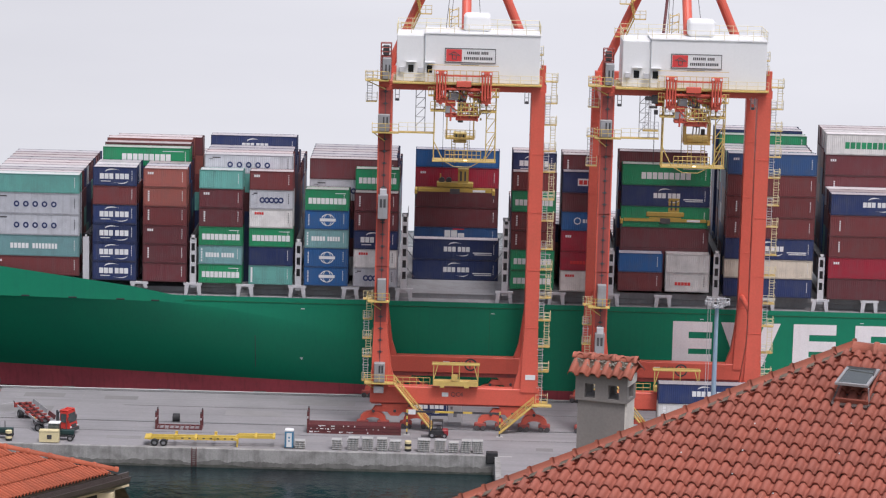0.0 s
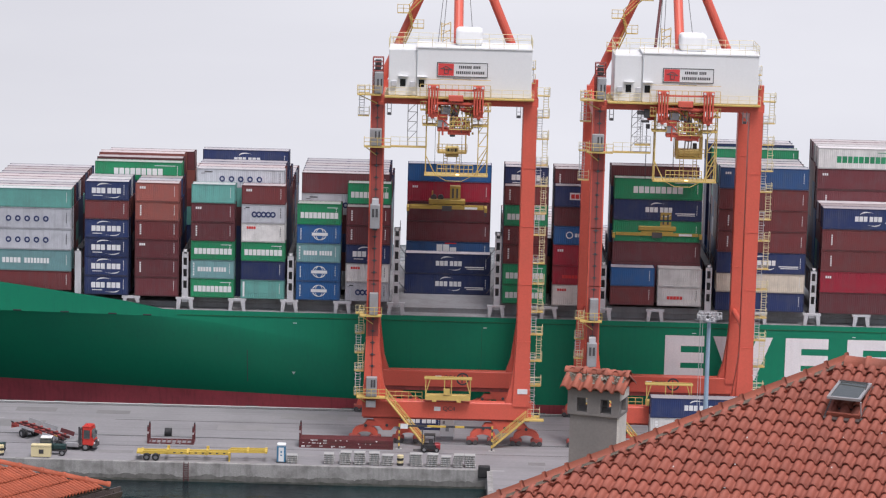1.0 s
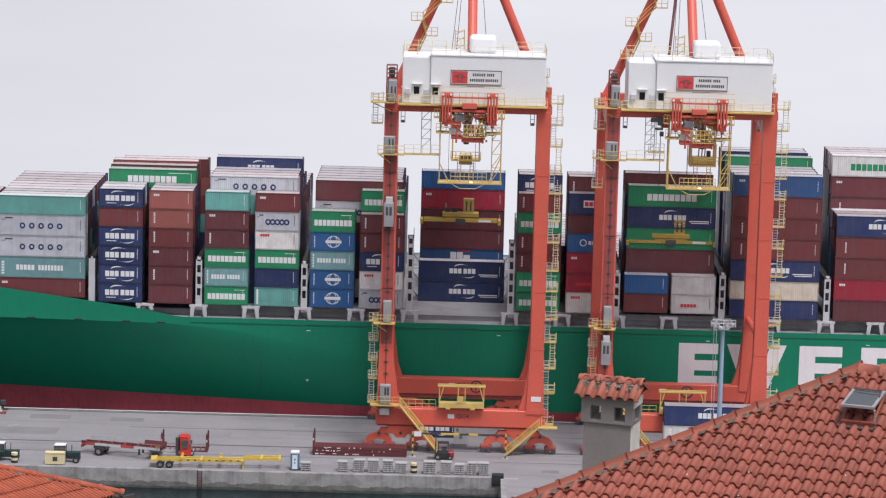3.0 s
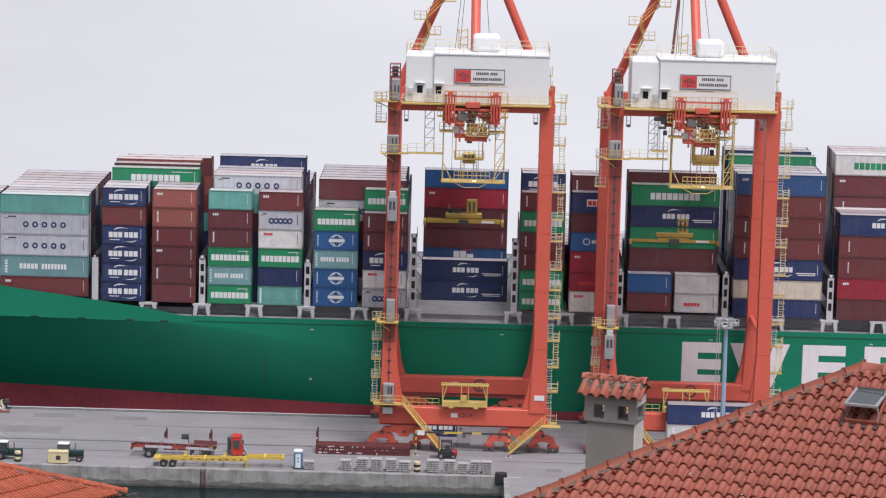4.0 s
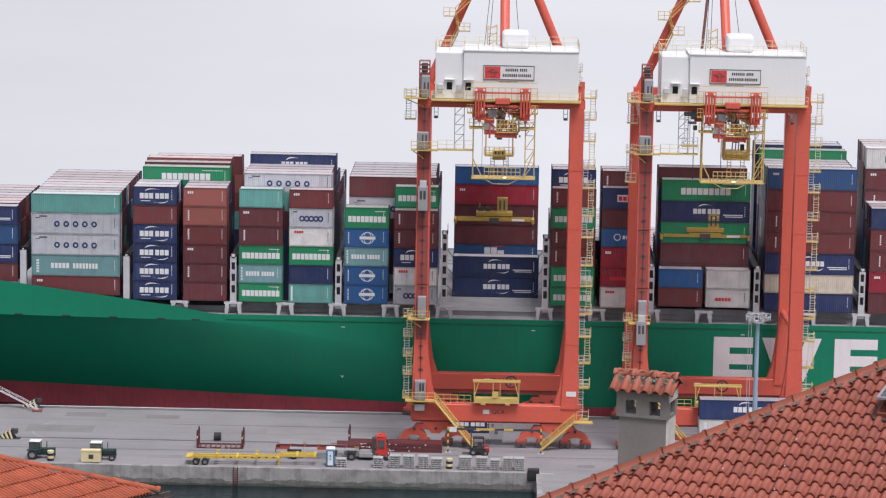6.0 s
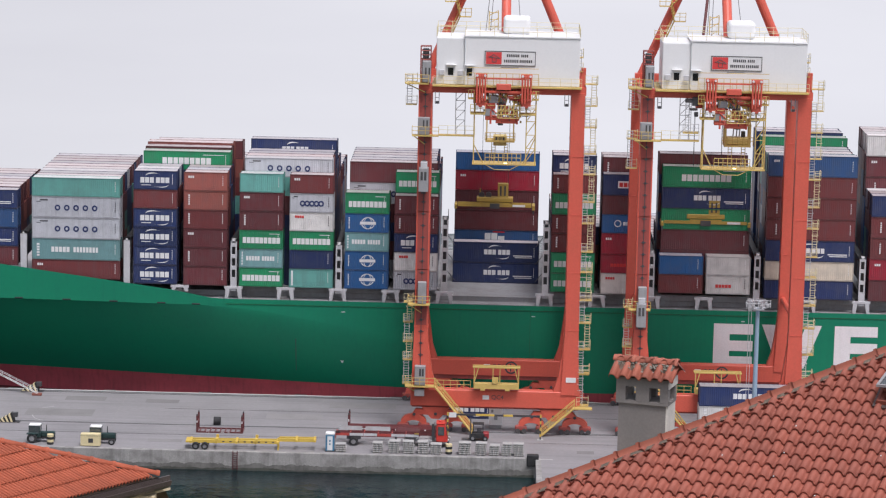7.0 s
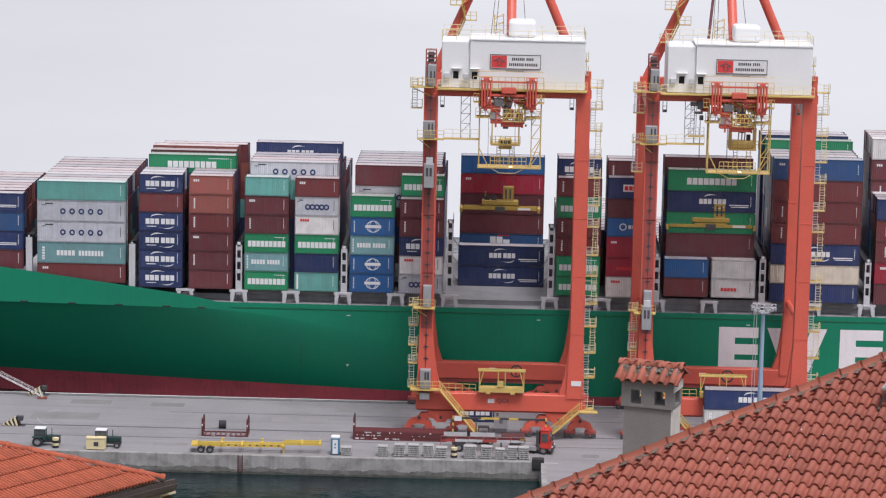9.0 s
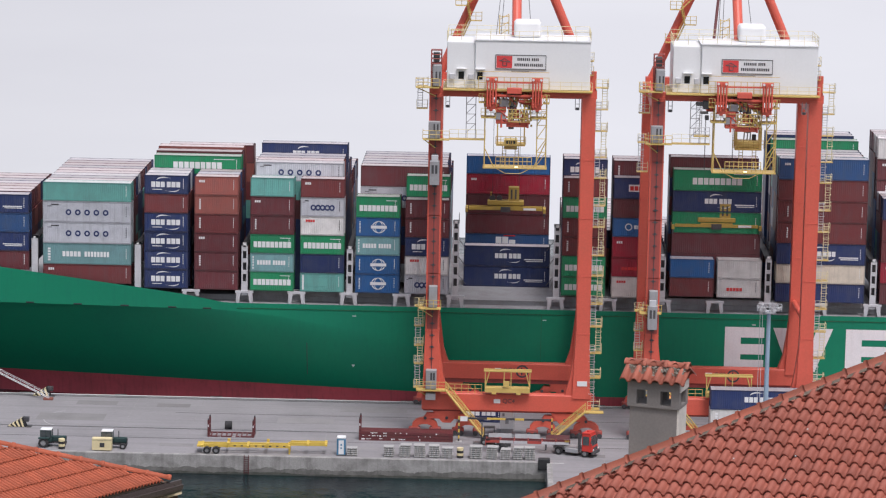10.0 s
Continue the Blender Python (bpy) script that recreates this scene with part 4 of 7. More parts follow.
def bogies(parent, x, y):
    """Equaliser arches and wheel trucks under one corner."""
    bm = bmesh.new()
    hexa(bm, [(x - 0.55, y - 0.5, 1.75), (x + 0.55, y - 0.5, 1.75), (x + 0.55, y + 0.5, 1.75), (x - 0.55, y + 0.5, 1.75),
              (x - 1.9, y - 0.5, 3.35), (x + 1.9, y - 0.5, 3.35), (x + 1.9, y + 0.5, 3.35), (x - 1.9, y + 0.5, 3.35)])
    part("pivot_bracket", bm, CRANE_RED, parent)
    bm = bmesh.new()
    hexa(bm, [(x - 3.1, y - 0.42, 2.25), (x + 3.1, y - 0.42, 2.25), (x + 3.1, y + 0.42, 2.25), (x - 3.1, y + 0.42, 2.25),
              (x - 2.6, y - 0.42, 2.95), (x + 2.6, y - 0.42, 2.95), (x + 2.6, y + 0.42, 2.95), (x - 2.6, y + 0.42, 2.95)])
    part("equaliser_beam", bm, CRANE_RED, parent)
    for px, pz in ((x, 2.4), (x - 2.8, 2.3), (x + 2.8, 2.3)):
        part("pivot_pin", rods(0.2, ((px, y - 0.6, pz), (px, y + 0.6, pz)), n=10), DARK_STEEL, parent)
    for s in (-1, 1):
        cx = x + s * 2.85
        bm = bmesh.new()
        prev = None
        for k in range(9):
            a = math.pi * k / 8
            o = (cx - math.cos(a) * 1.75, 0.75 + math.sin(a) ** 0.7 * 1.55)
            i = (cx - math.cos(a) * 1.1, 0.75 + math.sin(a) ** 0.8 * 0.72)
            ring = [bm.verts.new((p[0], y + q, p[1])) for q in (-0.38, 0.38) for p in (o, i)]
            if prev:
                for f in ((0, 1), (1, 3), (3, 2), (2, 0)):
                    bm.faces.new((prev[f[0]], prev[f[1]], ring[f[1]], ring[f[0]]))
            prev = ring
        bmesh.ops.recalc_face_normals(bm, faces=bm.faces[:])
        part("arch", bm, CRANE_RED, parent)
        for q in (-1, 1):
            wx = cx + q * 1.35
            part("wheel_truck", rounded(wx - 0.78, wx + 0.78, y - 0.42, y + 0.36, 0.4, 1.1, 0.22, 3), TRACK_RED, parent)
            for d in (-0.42, 0.42):
                part("rail_wheel", rods(0.33, ((wx + d, y - 0.45, 0.37), (wx + d, y + 0.45, 0.37)), n=14), DARK_STEEL, parent)
    part("buffer", rods(0.14, ((x + (4.0 if x > 0 else -4.0), y, 0.8), (x + (4.9 if x > 0 else -4.9), y, 0.8)), n=8), DARK_STEEL, parent)


CAB_YELLOW = paint("cab_yellow", (0.74, 0.58, 0.20), 0.45, 0.3, 0.8, dirt=(0.4, 0.3, 0.13), bump=0.0)


def crane(X0, hw, number, cab_y):
    c = empty("gantry_crane", pose(X0, LAND, 0), "orange-red ship-to-shore gantry crane with white machinery house", "crane", "quay cranes")
    for y in (0.0, GAUGE):
        for s in (-1, 1):
            bm = bmesh.new()
            wide = hw if y == 0 else hw + 0.35
            o, i = s * (wide + 0.88), s * (wide - 0.88)
            o2, i2 = s * (wide + 1.12), s * (wide - 1.22)
            a, b = sorted((o, i))
            a2, b2 = sorted((o2, i2))
            hexa(bm, [(a, y - 0.85, 14), (b, y - 0.85, 14), (b, y + 0.85, 14), (a, y + 0.85, 14), (a, y - 0.85, 45.0), (b, y - 0.85, 45.0), (b, y + 0.85, 45.0), (a, y + 0.85, 45.0)])
            hexa(bm, [(a2, y - 0.9, 5.4), (b2, y - 0.9, 5.4), (b2, y + 0.9, 5.4), (a2, y + 0.9, 5.4), (a, y - 0.85, 14), (b, y - 0.85, 14), (b, y + 0.85, 14), (a, y + 0.85, 14)])
            part("leg", bm, CRANE_RED, c)
            bm = bmesh.new()
            for z in (14.0, 21.6, 29.2, 36.8):
                block(bm, a - 0.04, b + 0.04, y - 0.9, y + 0.9, z - 0.05, z + 0.05)
            block(bm, a + 0.03 if s > 0 else b - 0.28, a + 0.28 if s > 0 else b - 0.03, y - 0.88, y - 0.84, 14.2, 44.8)
            part("leg_flange", bm, CRANE_RED, c)
            bogies(c, s * (hw - 2.1), y)
        lift = 0.0 if y == 0 else 0.35
        part("sill_beam", rounded(-hw - 1.2, hw + 1.3, y - 0.75, y + 0.75, 3.5 + lift, 5.75 + lift, 0.08, 1), CRANE_RED, c)
        part("sill_joint", boxes((-hw - 1.0, hw + 1.1, y - 0.5, y + 0.5, 3.3, 3.5 + lift)), TRACK_RED, c)
        for s in (-1, 1):   # haunch plates where leg meets sill
            bm = bmesh.new()
            wide = hw if y == 0 else hw + 0.35
            pts = [(s * (wide - 1.0), 5.7 + lift), (s * (wide - 2.2), 5.7 + lift), (s * (wide - 1.55), 8.0), (s * (wide - 1.15), 11.0), (s * (wide - 0.8), 14.0)]
            f = [bm.verts.new((p[0], y + q, p[1])) for q in (-0.6, 0.6) for p in pts]
            bm.faces.new(f[:5]), bm.faces.new(f[5:])
            for k in range(5):
                bm.faces.new((f[k], f[(k + 1) % 5], f[5 + (k + 1) % 5], f[5 + k]))
            bmesh.ops.recalc_face_normals(bm, faces=bm.faces[:])
            part("haunch", bm, CRANE_RED, c)
        part("notice", boxes((-1.6, -0.75, y - 0.79, y - 0.745, 4.55 + lift, 5.1 + lift)), WHITE_LETTER, c)
        lettering(number, 0.8, DARK_STEEL, c, pose(0.35, y - 0.78, 4.85 + lift, 90, 0, 0), "black crane number")
    part("notice", boxes((hw - 0.6, hw + 0.7, -0.96, -0.88, 7.1, 7.75)), WHITE_LETTER, c)
    ring = bmesh.new()
    for k in range(20):
        a0, a1 = k * math.tau / 20, (k + 1) * math.tau / 20
        ring.faces.new([ring.verts.new((2.15 + r * math.cos(a), GAUGE - 0.77, 5.05 + r * math.sin(a))) for a, r in ((a0, 0.88), (a1, 0.88), (a1, 0.66), (a0, 0.66))][::-1])
    part("round_mark", ring, DARK_STEEL, c)
    part("round_mark", boxes((1.5, 2.8, GAUGE - 0.775, GAUGE - 0.745, 4.97, 5.13), (2.0, 2.16, GAUGE - 0.778, GAUGE - 0.745, 4.5, 5.6)), DARK_STEEL, c)
    # ties between land and sea legs, girders and the far boom
    for s in (-1, 1):
        part("side_tie", boxes((s * hw - 0.6, s * hw + 0.6, 0.85, GAUGE - 0.85, 43.0, 44.8)), CRANE_RED, c)
        part("side_strut", rods(0.35, ((s * hw, 0.8, 15.5), (s * hw, GAUGE - 0.8, 15.5)), n=10), CRANE_RED, c)
        part("boom_girder", boxes((s * 3.2 - 0.5, s * 3.2 + 0.5, 2.0, 74, 43.1, 44.9)), CRANE_RED, c)
    for y in (0.0, GAUGE):
        part("head_beam", boxes((-hw - 0.9, hw + 1.0, y - 0.7, y + 0.7, 44.7, 45.75)), CRANE_RED, c)
    # machinery house
    part("house_floor", boxes((-hw + 0.9, hw + 0.35, -2.0, 7.5, 45.6, 45.78)), CRANE_YELLOW, c)
    h0, h1 = -hw + (1.3 if hw < 10 else 1.7), hw + 0.05
    house = part("machinery_house", rounded(h0 + 3.6, h1, -1.0, 7.2, 45.8, 52.0, 0.1), WHITE, c, "white corrugated machinery house")
    part("annex", rounded(h0, h0 + 3.62, -0.7, 6.8, 45.8, 51.75, 0.1), WHITE, c, "white annex of the house")
    part("roof_edge", boxes((h0 + 3.5, h1 + 0.1, -1.1, 7.3, 52.0, 52.14)), WHITE, c)
    for x in (h0 + 1.35, h0 + 3.75):
        y = -0.72 if x < h0 + 3.5 else -1.02
        d = part("door", boxes((x, x + 1.05, y - 0.05, y + 0.02, 45.85, 48.2)), WHITE, c)
        part("window", boxes((x + 0.15, x + 0.85, y - 0.08, y - 0.045, 47.0, 47.95)), DARK_WINDOW, d)
        part("cooling_unit", rounded(x - 1.0, x - 0.3, y - 0.4, y, 47.0, 47.7, 0.04, 1), LIGHT_GREY, c)
        part("door_hood", boxes((x - 0.1, x + 1.2, y - 0.5, y, 48.3, 48.4)), WHITE, c)
    sx = h0 + 6.25
    sign = part("sign_board", boxes((sx, sx + 6.4, -1.1, -1.01, 48.45, 50.2)), WHITE_LETTER, c, "white terminal sign with a red emblem")
    part("emblem", boxes((sx + 0.1, sx + 2.1, -1.12, -1.1, 48.55, 50.1)), SIGN_RED, sign)
    bm = bmesh.new()
    for a, b in (((0.4, 49.5), (1.9, 49.3)), ((0.5, 49.4), (1.1, 49.8)), ((1.1, 49.8), (1.8, 49.35)), ((0.9, 49.5), (0.9, 48.8)), ((1.4, 49.4), (1.4, 48.8)), ((0.9, 48.85), (1.4, 48.85))):
        rod(bm, (sx + a[0], -1.13, a[1]), (sx + b[0], -1.13, b[1]), 0.05, 5)
    part("emblem_lines", bm, DARK_STEEL, sign)
    bm = bmesh.new()
    for z, spans in ((49.5, ((2.75, 4.35), (4.6, 5.6))), (48.8, ((2.4, 4.2), (4.4, 6.1)))):
        for a, b in spans:
            k = a
            while k < b - 0.1:
                block(bm, sx + k, sx + k + 0.17, -1.115, -1.1, z, z + 0.36)
                k += 0.24
    part("sign_writing", bm, DARK_STEEL, sign)
    bm = bmesh.new()
    for r in ((sx - 0.05, sx + 6.45, 48.4, 48.48), (sx - 0.05, sx + 6.45, 50.17, 50.25), (sx - 0.05, sx + 0.03, 48.4, 50.25), (sx + 6.37, sx + 6.45, 48.4, 50.25)):
        block(bm, r[0], r[1], -1.13, -1.0, r[2], r[3])
    part("sign_frame", bm, DARK_STEEL, sign)
    part("small_writing", boxes((sx + 2.0, sx + 4.3, -1.03, -0.99, 48.1, 48.2)), GREY_STEEL, c)
    hump = rounded(h0 + 8.5, h0 + 12.0, 2.0, 5.6, 52.1, 54.35, 0.5, 4)
    part("roof_hump", hump, WHITE, c, "white rounded housing on the roof")
    for a, b in (((h0, -0.9, 52.0), (h1, -0.9, 52.1)), ((h1, -0.9, 52.1), (h1, 7.0, 52.1)), ((h0, 7.0, 52.0), (h1, 7.0, 52.1)), ((h0, -0.7, 51.8), (h0, 6.8, 51.8))):
        part("roof_railing", railing(a, b, 1.2, 1.9, 0.032), PALE_RAIL, c)
    part("walkway_railing", railing((-hw + 0.9, -1.95, 45.8), (hw + 0.35, -1.95, 45.8), 1.15, 1.4, 0.032), PALE_RAIL, c)
    part("toe_board", boxes((-hw + 0.9, hw + 0.35, -2.05, -1.98, 45.64, 45.8)), CRANE_YELLOW, c)
    # A-frame and back stays
    for s in (-1, 1):
        bm = bmesh.new()
        rod(bm, (s * (hw + 0.1), GAUGE, 45.4), (s * 0.8, GAUGE, 66.5), 0.62, 14)
        part("a_frame_leg", bm, CRANE_RED, c)
    bm = bmesh.new()
    rod(bm, (0.35, 4.5, 51.9), (0.2, GAUGE, 66.5), 0.62, 14)
    part("back_stay", bm, CRANE_RED, c)
    part("apex_beam", rounded(-1.8, 1.8, GAUGE - 0.8, GAUGE + 0.8, 66.0, 67.6, 0.15), CRANE_RED, c)
    # hoist ropes over the house
    for x in (-2.3, -1.7, 2.3):
        part("rope", rods(0.04, ((x, 6.0, 52.0), (x * 0.4, GAUGE - 0.6, 66.4)), n=5), DARK_STEEL, c)
    # landings and stairs zigzag up the A-frame leg
    spots = []
    for z, off in ((50.6, 0.1), (53.0, 1.5), (55.0, -1.3), (57.5, 1.5), (59.8, -1.3)):
        lxz = -(hw + 0.1) + (z - 45.4) / 21.1 * (hw - 0.7)
        p = Vector((lxz + off, GAUGE - 1.2, z))
        part("mast_landing", boxes((p.x - 0.8, p.x + 0.8, p.y - 0.5, p.y + 0.5, z - 0.1, z)), CRANE_YELLOW, c)
        bm = railing((p.x - 0.8, p.y - 0.5, z), (p.x + 0.8, p.y - 0.5, z), 1.1, 0.8, 0.04)
        for sx in (-0.8, 0.8):
            for q in (0.55, 1.1):
                rod(bm, (p.x + sx, p.y - 0.5, z + q), (p.x + sx, p.y + 0.5, z + q), 0.04, 5)
        part("mast_rail", bm, CRANE_YELLOW, c)
        spots.append(p)
    for p, q in zip(spots, spots[1:]):
        d = 0.7 if q.x > p.x else -0.7
        bm = bmesh.new()
        for o, r in ((0.0, 0.09), (0.55, 0.04), (1.05, 0.05)):
            rod(bm, p + Vector((d, 0, o)), q + Vector((-d, 0, o)), r, 5)
        for k in range(9):
            m = (p + Vector((d, 0, 0))).lerp(q + Vector((-d, 0, 0)), (k + 0.5) / 9)
            block(bm, m.x - 0.12, m.x + 0.12, m.y - 0.35, m.y + 0.35, m.z - 0.02, m.z + 0.02)
        part("mast_stairs", bm, CRANE_YELLOW, c)
    # lattice access tower behind the house
    bm = bmesh.new()
    for x in (-1.9, -0.7):
        rod(bm, (x, 7.6, 46), (x, 7.6, 54.6), 0.06, 5)
    for k in range(4):
        rod(bm, (-1.9, 7.6, 51 + k), (-0.7, 7.6, 51.7 + k), 0.05, 5)
        rod(bm, (-1.9, 7.6, 51.7 + k * 0.9), (-0.7, 7.6, 51.7 + k * 0.9), 0.05, 5)
    part("rope_tower", bm, CRANE_YELLOW, c)
    # left leg: lift rack, cabinets, landings
    lx = -hw
    part("track_plate", boxes((lx - 0.68, lx + 0.7, -0.9, -0.855, 14.3, 44.6)), TRACK_RED, c, "greasy dark-red lift track plate")
    bm = bmesh.new()
    block(bm, lx - 0.04, lx + 0.04, -0.96, -0.86, 6.5, 45)
    z = 7.2
    while z < 44.6:
        block(bm, lx - 0.34, lx + 0.34, -0.96, -0.86, z, z + 0.08)
        block(bm, lx - 0.13, lx + 0.13, -0.98, -0.86, z - 0.1, z + 0.2)
        z += 1.55
    part("lift_rack", bm, DARK_STEEL, c, "dark lift rack up the leg")
    for z in (39.55, 46.3):
        x = lx - 0.1 if z < 45 else lx + 0.05
        b = part("cabinet", rounded(x - 0.8 if z < 45 else x - 0.5, x + 0.7 if z < 45 else x + 0.6, -2.0, -1.0 if z < 45 else -0.2, z - 0.2, z + (2.0 if z < 45 else 2.5), 0.06, 1), GREY_STEEL, c, "grey electric cabinet")
        for d in (-0.15, 0.3):
            part("cabinet_window", boxes((x + d, x + d + 0.2, -2.03, -1.98, z + 0.8, z + 1.7)), DARK_STEEL, b)
    b = part("lift_station", rounded(lx - 0.7, lx + 0.7, -2.0, -0.95, 6.45, 9.0, 0.06, 1), GREY_STEEL, c, "grey lift station")
    part("station_door", boxes((lx - 0.1, lx + 0.15, -2.03, -1.98, 7.7, 8.7)), DARK_STEEL, b)
    part("station_door", boxes((lx + 0.25, lx + 0.5, -2.03, -1.98, 7.7, 8.7)), DARK_STEEL, b)
    part("motor_box", rounded(lx - 0.7, lx + 0.6, -1.9, -0.95, 5.0, 5.9, 0.06, 1), GREY_STEEL, c)
    part("upper_station", rounded(lx - 0.5, lx + 0.6, -1.9, -0.95, 17.25, 20.1, 0.06, 1), GREY_STEEL, c)
    for z, x0, x1 in ((39.3, lx - 1.6, lx + 1.8), (17.2, lx - 1.7, lx + 1.1), (6.4, lx - 1.9, lx + 1.9), (46.0, lx - 2.6, lx + 0.4)):
        part("landing", boxes((x0, x1, -2.2, -0.9, z - 0.14, z)), CRANE_YELLOW, c)
        bm = railing((x0, -2.2, z), (x1, -2.2, z), 1.1, 0.9, 0.04)
        rod(bm, (x0, -2.2, z + 1.1), (x0, -0.9, z + 1.1), 0.04, 5)
        part("guard_rail", bm, CRANE_YELLOW, c)
        bm = bmesh.new()
        rod(bm, (x0 + 0.2, -2.0, z - 0.1), (lx, -0.9, z - 1.3), 0.07, 5)
        part("bracket", bm, CRANE_YELLOW, c)
    part("side_gallery", boxes((lx + 1.8, -3.4, -1.6, -0.6, 39.2, 39.36)), CRANE_YELLOW, c)
    part("gallery_rail", railing((lx + 1.8, -1.6, 39.36), (-3.4, -1.6, 39.36), 1.2, 1.2, 0.03), PALE_RAIL, c)
    ladder_tower(c, lx - 2.3, -0.2, [43.1, 46.0], 1.2)
    ladder_tower(c, lx - 2.35, -0.2, [35.5, 39.3], 1.2) if hw > 10 else None
    ladder_tower(c, lx - 2.1, 0.0, [6.4, 9.6, 12.0, 14.6, 17.2], 1.0)
    bm = bmesh.new()
    for x in (-5.9, -4.7):
        rod(bm, (x, -0.4, 39.3), (x, -0.4, 45.0), 0.05, 5)
    for k in range(4):
        rod(bm, (-5.9, -0.4, 40 + k * 1.25), (-4.7, -0.4, 41.2 + k * 1.25), 0.04, 5)
        rod(bm, (-5.9, -0.4, 41.2 + k * 1.25), (-4.7, -0.4, 41.2 + k * 1.25), 0.04, 5)
    part("lattice_hanger", bm, GREY_STEEL, c)
    for x in (-hw + 1.25, hw - 1.75):
        bm = bmesh.new()
        for q in (0.0, 0.5):
            for y in (-1.1, -0.6):
                rod(bm, (x + q, y, 43.3), (x + q, y, 44.9), 0.04, 5)
        for z in (43.35, 44.1):
            rod(bm, (x, -1.1, z), (x + 0.5, -1.1, z), 0.04, 5)
        fl = part("flood_lamp", bm, GREY_STEEL, c)
        part("lamp_head", rounded(x + 0.05, x + 0.48, -1.2, -0.7, 43.3, 43.62, 0.06, 1), DARK_STEEL, fl)
    # right leg: landings with ladders all the way
    ladder_tower(c, hw + 1.0, -0.1, [8.3, 11.5, 15.0, 18.0, 21.7, 24.4, 28.1, 30.9, 34.5, 37.2, 40.6, 43.4, 46.2], 1.45)
    ladder_tower(c, hw + 1.05, -0.1, [4.0, 8.2], 1.35)
    ladder_tower(c, hw - 0.3, 0.0, [47.8, 49.6], 0.8)
    part("corner_post", boxes((hw + 0.2, hw + 0.9, -0.4, 0.4, 45.7, 48.2)), CRANE_RED, c)
    part("corner_post", boxes((-hw - 0.6, -hw + 0.5, -0.2, 0.7, 45.7, 49.0)), TRACK_RED, c)
    bm = bmesh.new()
    for px in (-hw - 0.7, -hw + 0.6):
        for py in (-0.7, 0.6):
            rod(bm, (px, py, 46.0), (px, py, 50.6), 0.07, 5)
    for z in (48.9, 49.5, 50.05, 50.6):
        for py in (-0.7, 0.6):
            rod(bm, (-hw - 0.7, py, z), (-hw + 0.6, py, z), 0.06, 5)
        for px in (-hw - 0.7, -hw + 0.6):
            rod(bm, (px, -0.7, z), (px, 0.6, z), 0.06, 5)
    part("head_frame", bm, TRACK_RED, c, "open dark-red frame over the lift")
    part("lift_motor", rounded(-hw - 0.45, -hw + 0.35, -0.5, 0.4, 49.1, 50.3, 0.08, 1), DARK_STEEL, c)
    stairs(c, (-hw + 1.9, -1.9, 6.35), (-hw + 7.0, -1.9, 0.2))
    stairs(c, (hw + 0.6, -1.9, 3.9), (hw - 3.6, -1.9, 0.15))
    part("landing", boxes((hw + 0.4, hw + 2.9, -2.1, -0.9, 3.75, 3.9)), CRANE_YELLOW, c)
    part("sill_railing", railing((-hw + 2.2, -0.6, 5.75), (-3.2, -0.6, 5.75), 1.2, 0.9, 0.04), CRANE_YELLOW, c)
    # cable gangway on the sill beam
    g = part("gangway", boxes((-2.8, 3.1, -1.5, -0.2, 6.12, 6.75)), CRANE_YELLOW, c, "yellow gangway cage")
    bm = bmesh.new()
    for x in (-2.75, -0.3, 0.6, 3.05):
        block(bm, x - 0.06, x + 0.06, -1.5, -1.38, 6.75, 8.9)
    block(bm, -2.95, 3.25, -1.55, -1.3, 8.88, 9.06)
    block(bm, -2.95, 3.25, -0.5, -0.3, 8.88, 9.06)
    for s in (-1, 1):
        rod(bm, (0.15 + s * 2.9, -1.45, 6.9), (0.15 + s * 2.35, -1.45, 8.9), 0.07, 5)
    part("cage_frame", bm, CRANE_YELLOW, g)
    bm = bmesh.new()
    for x in (-1.6, 1.6):
        block(bm, x - 0.3, x + 0.3, -1.55, -1.35, 5.9, 6.15)
    part("hanger", bm, CRANE_YELLOW, g)
    part("control_box", boxes((-0.4, 0.4, -1.6, -1.5, 6.9, 7.7)), CRANE_YELLOW, g)
    # rear ends of the girders with their sheaves, and the hanging platform
    before = set(c.children)
    for s in (-1, 1):
        for d in (-0.75, -0.25, 0.25, 0.75):
            x = 0.0 + s * 2.9 + d * 0.72
            part("girder_plate", rounded(x - 0.11, x + 0.11, -2.9, -2.4, 43.7 + 0.3 * (d > 0), 47.3, 0.05, 1), CRANE_RED, c)
        part("girder_cap", boxes((s * 2.9 - 0.72, s * 2.9 + 0.72, -2.8, -2.2, 46.9, 47.45)), CRANE_RED, c)
        for d in (-0.5, 0.5):
            part("plate_eye", rods(0.16, ((s * 2.9 + d, -2.95, 47.25), (s * 2.9 + d, -2.7, 47.25)), n=10), WHITE_LETTER, c)
            part("end_lamp", rounded(s * 2.95 + d * 0.8 - 0.2, s * 2.95 + d * 0.8 + 0.2, -2.7, -2.3, 42.85, 43.35, 0.08, 1), WHITE_LETTER, c)
        part("sheave_box", rounded(s * 2.9 - 0.6, s * 2.9 + 0.6, -2.5, -1.6, 43.1, 44.2, 0.1, 1), CRANE_RED, c)
    part("cross_box", rounded(-0.95, 0.95, -2.6, -1.8, 45.4, 46.15, 0.05, 1), CRANE_RED, c)
    part("rear_tie", boxes((-2.9, 2.9, -2.6, -2.45, 46.75, 46.95)), CRANE_RED, c)
    part("rear_tie", boxes((-3.9, 4.1, -2.3, -2.1, 45.0, 45.25)), CRANE_RED, c)
    bm = bmesh.new()
    for x in (-3.7, 4.2):
        for y in (-1.8, 0.6):
            rod(bm, (x, y, 35.7), (x, y, 45.2), 0.075, 6)
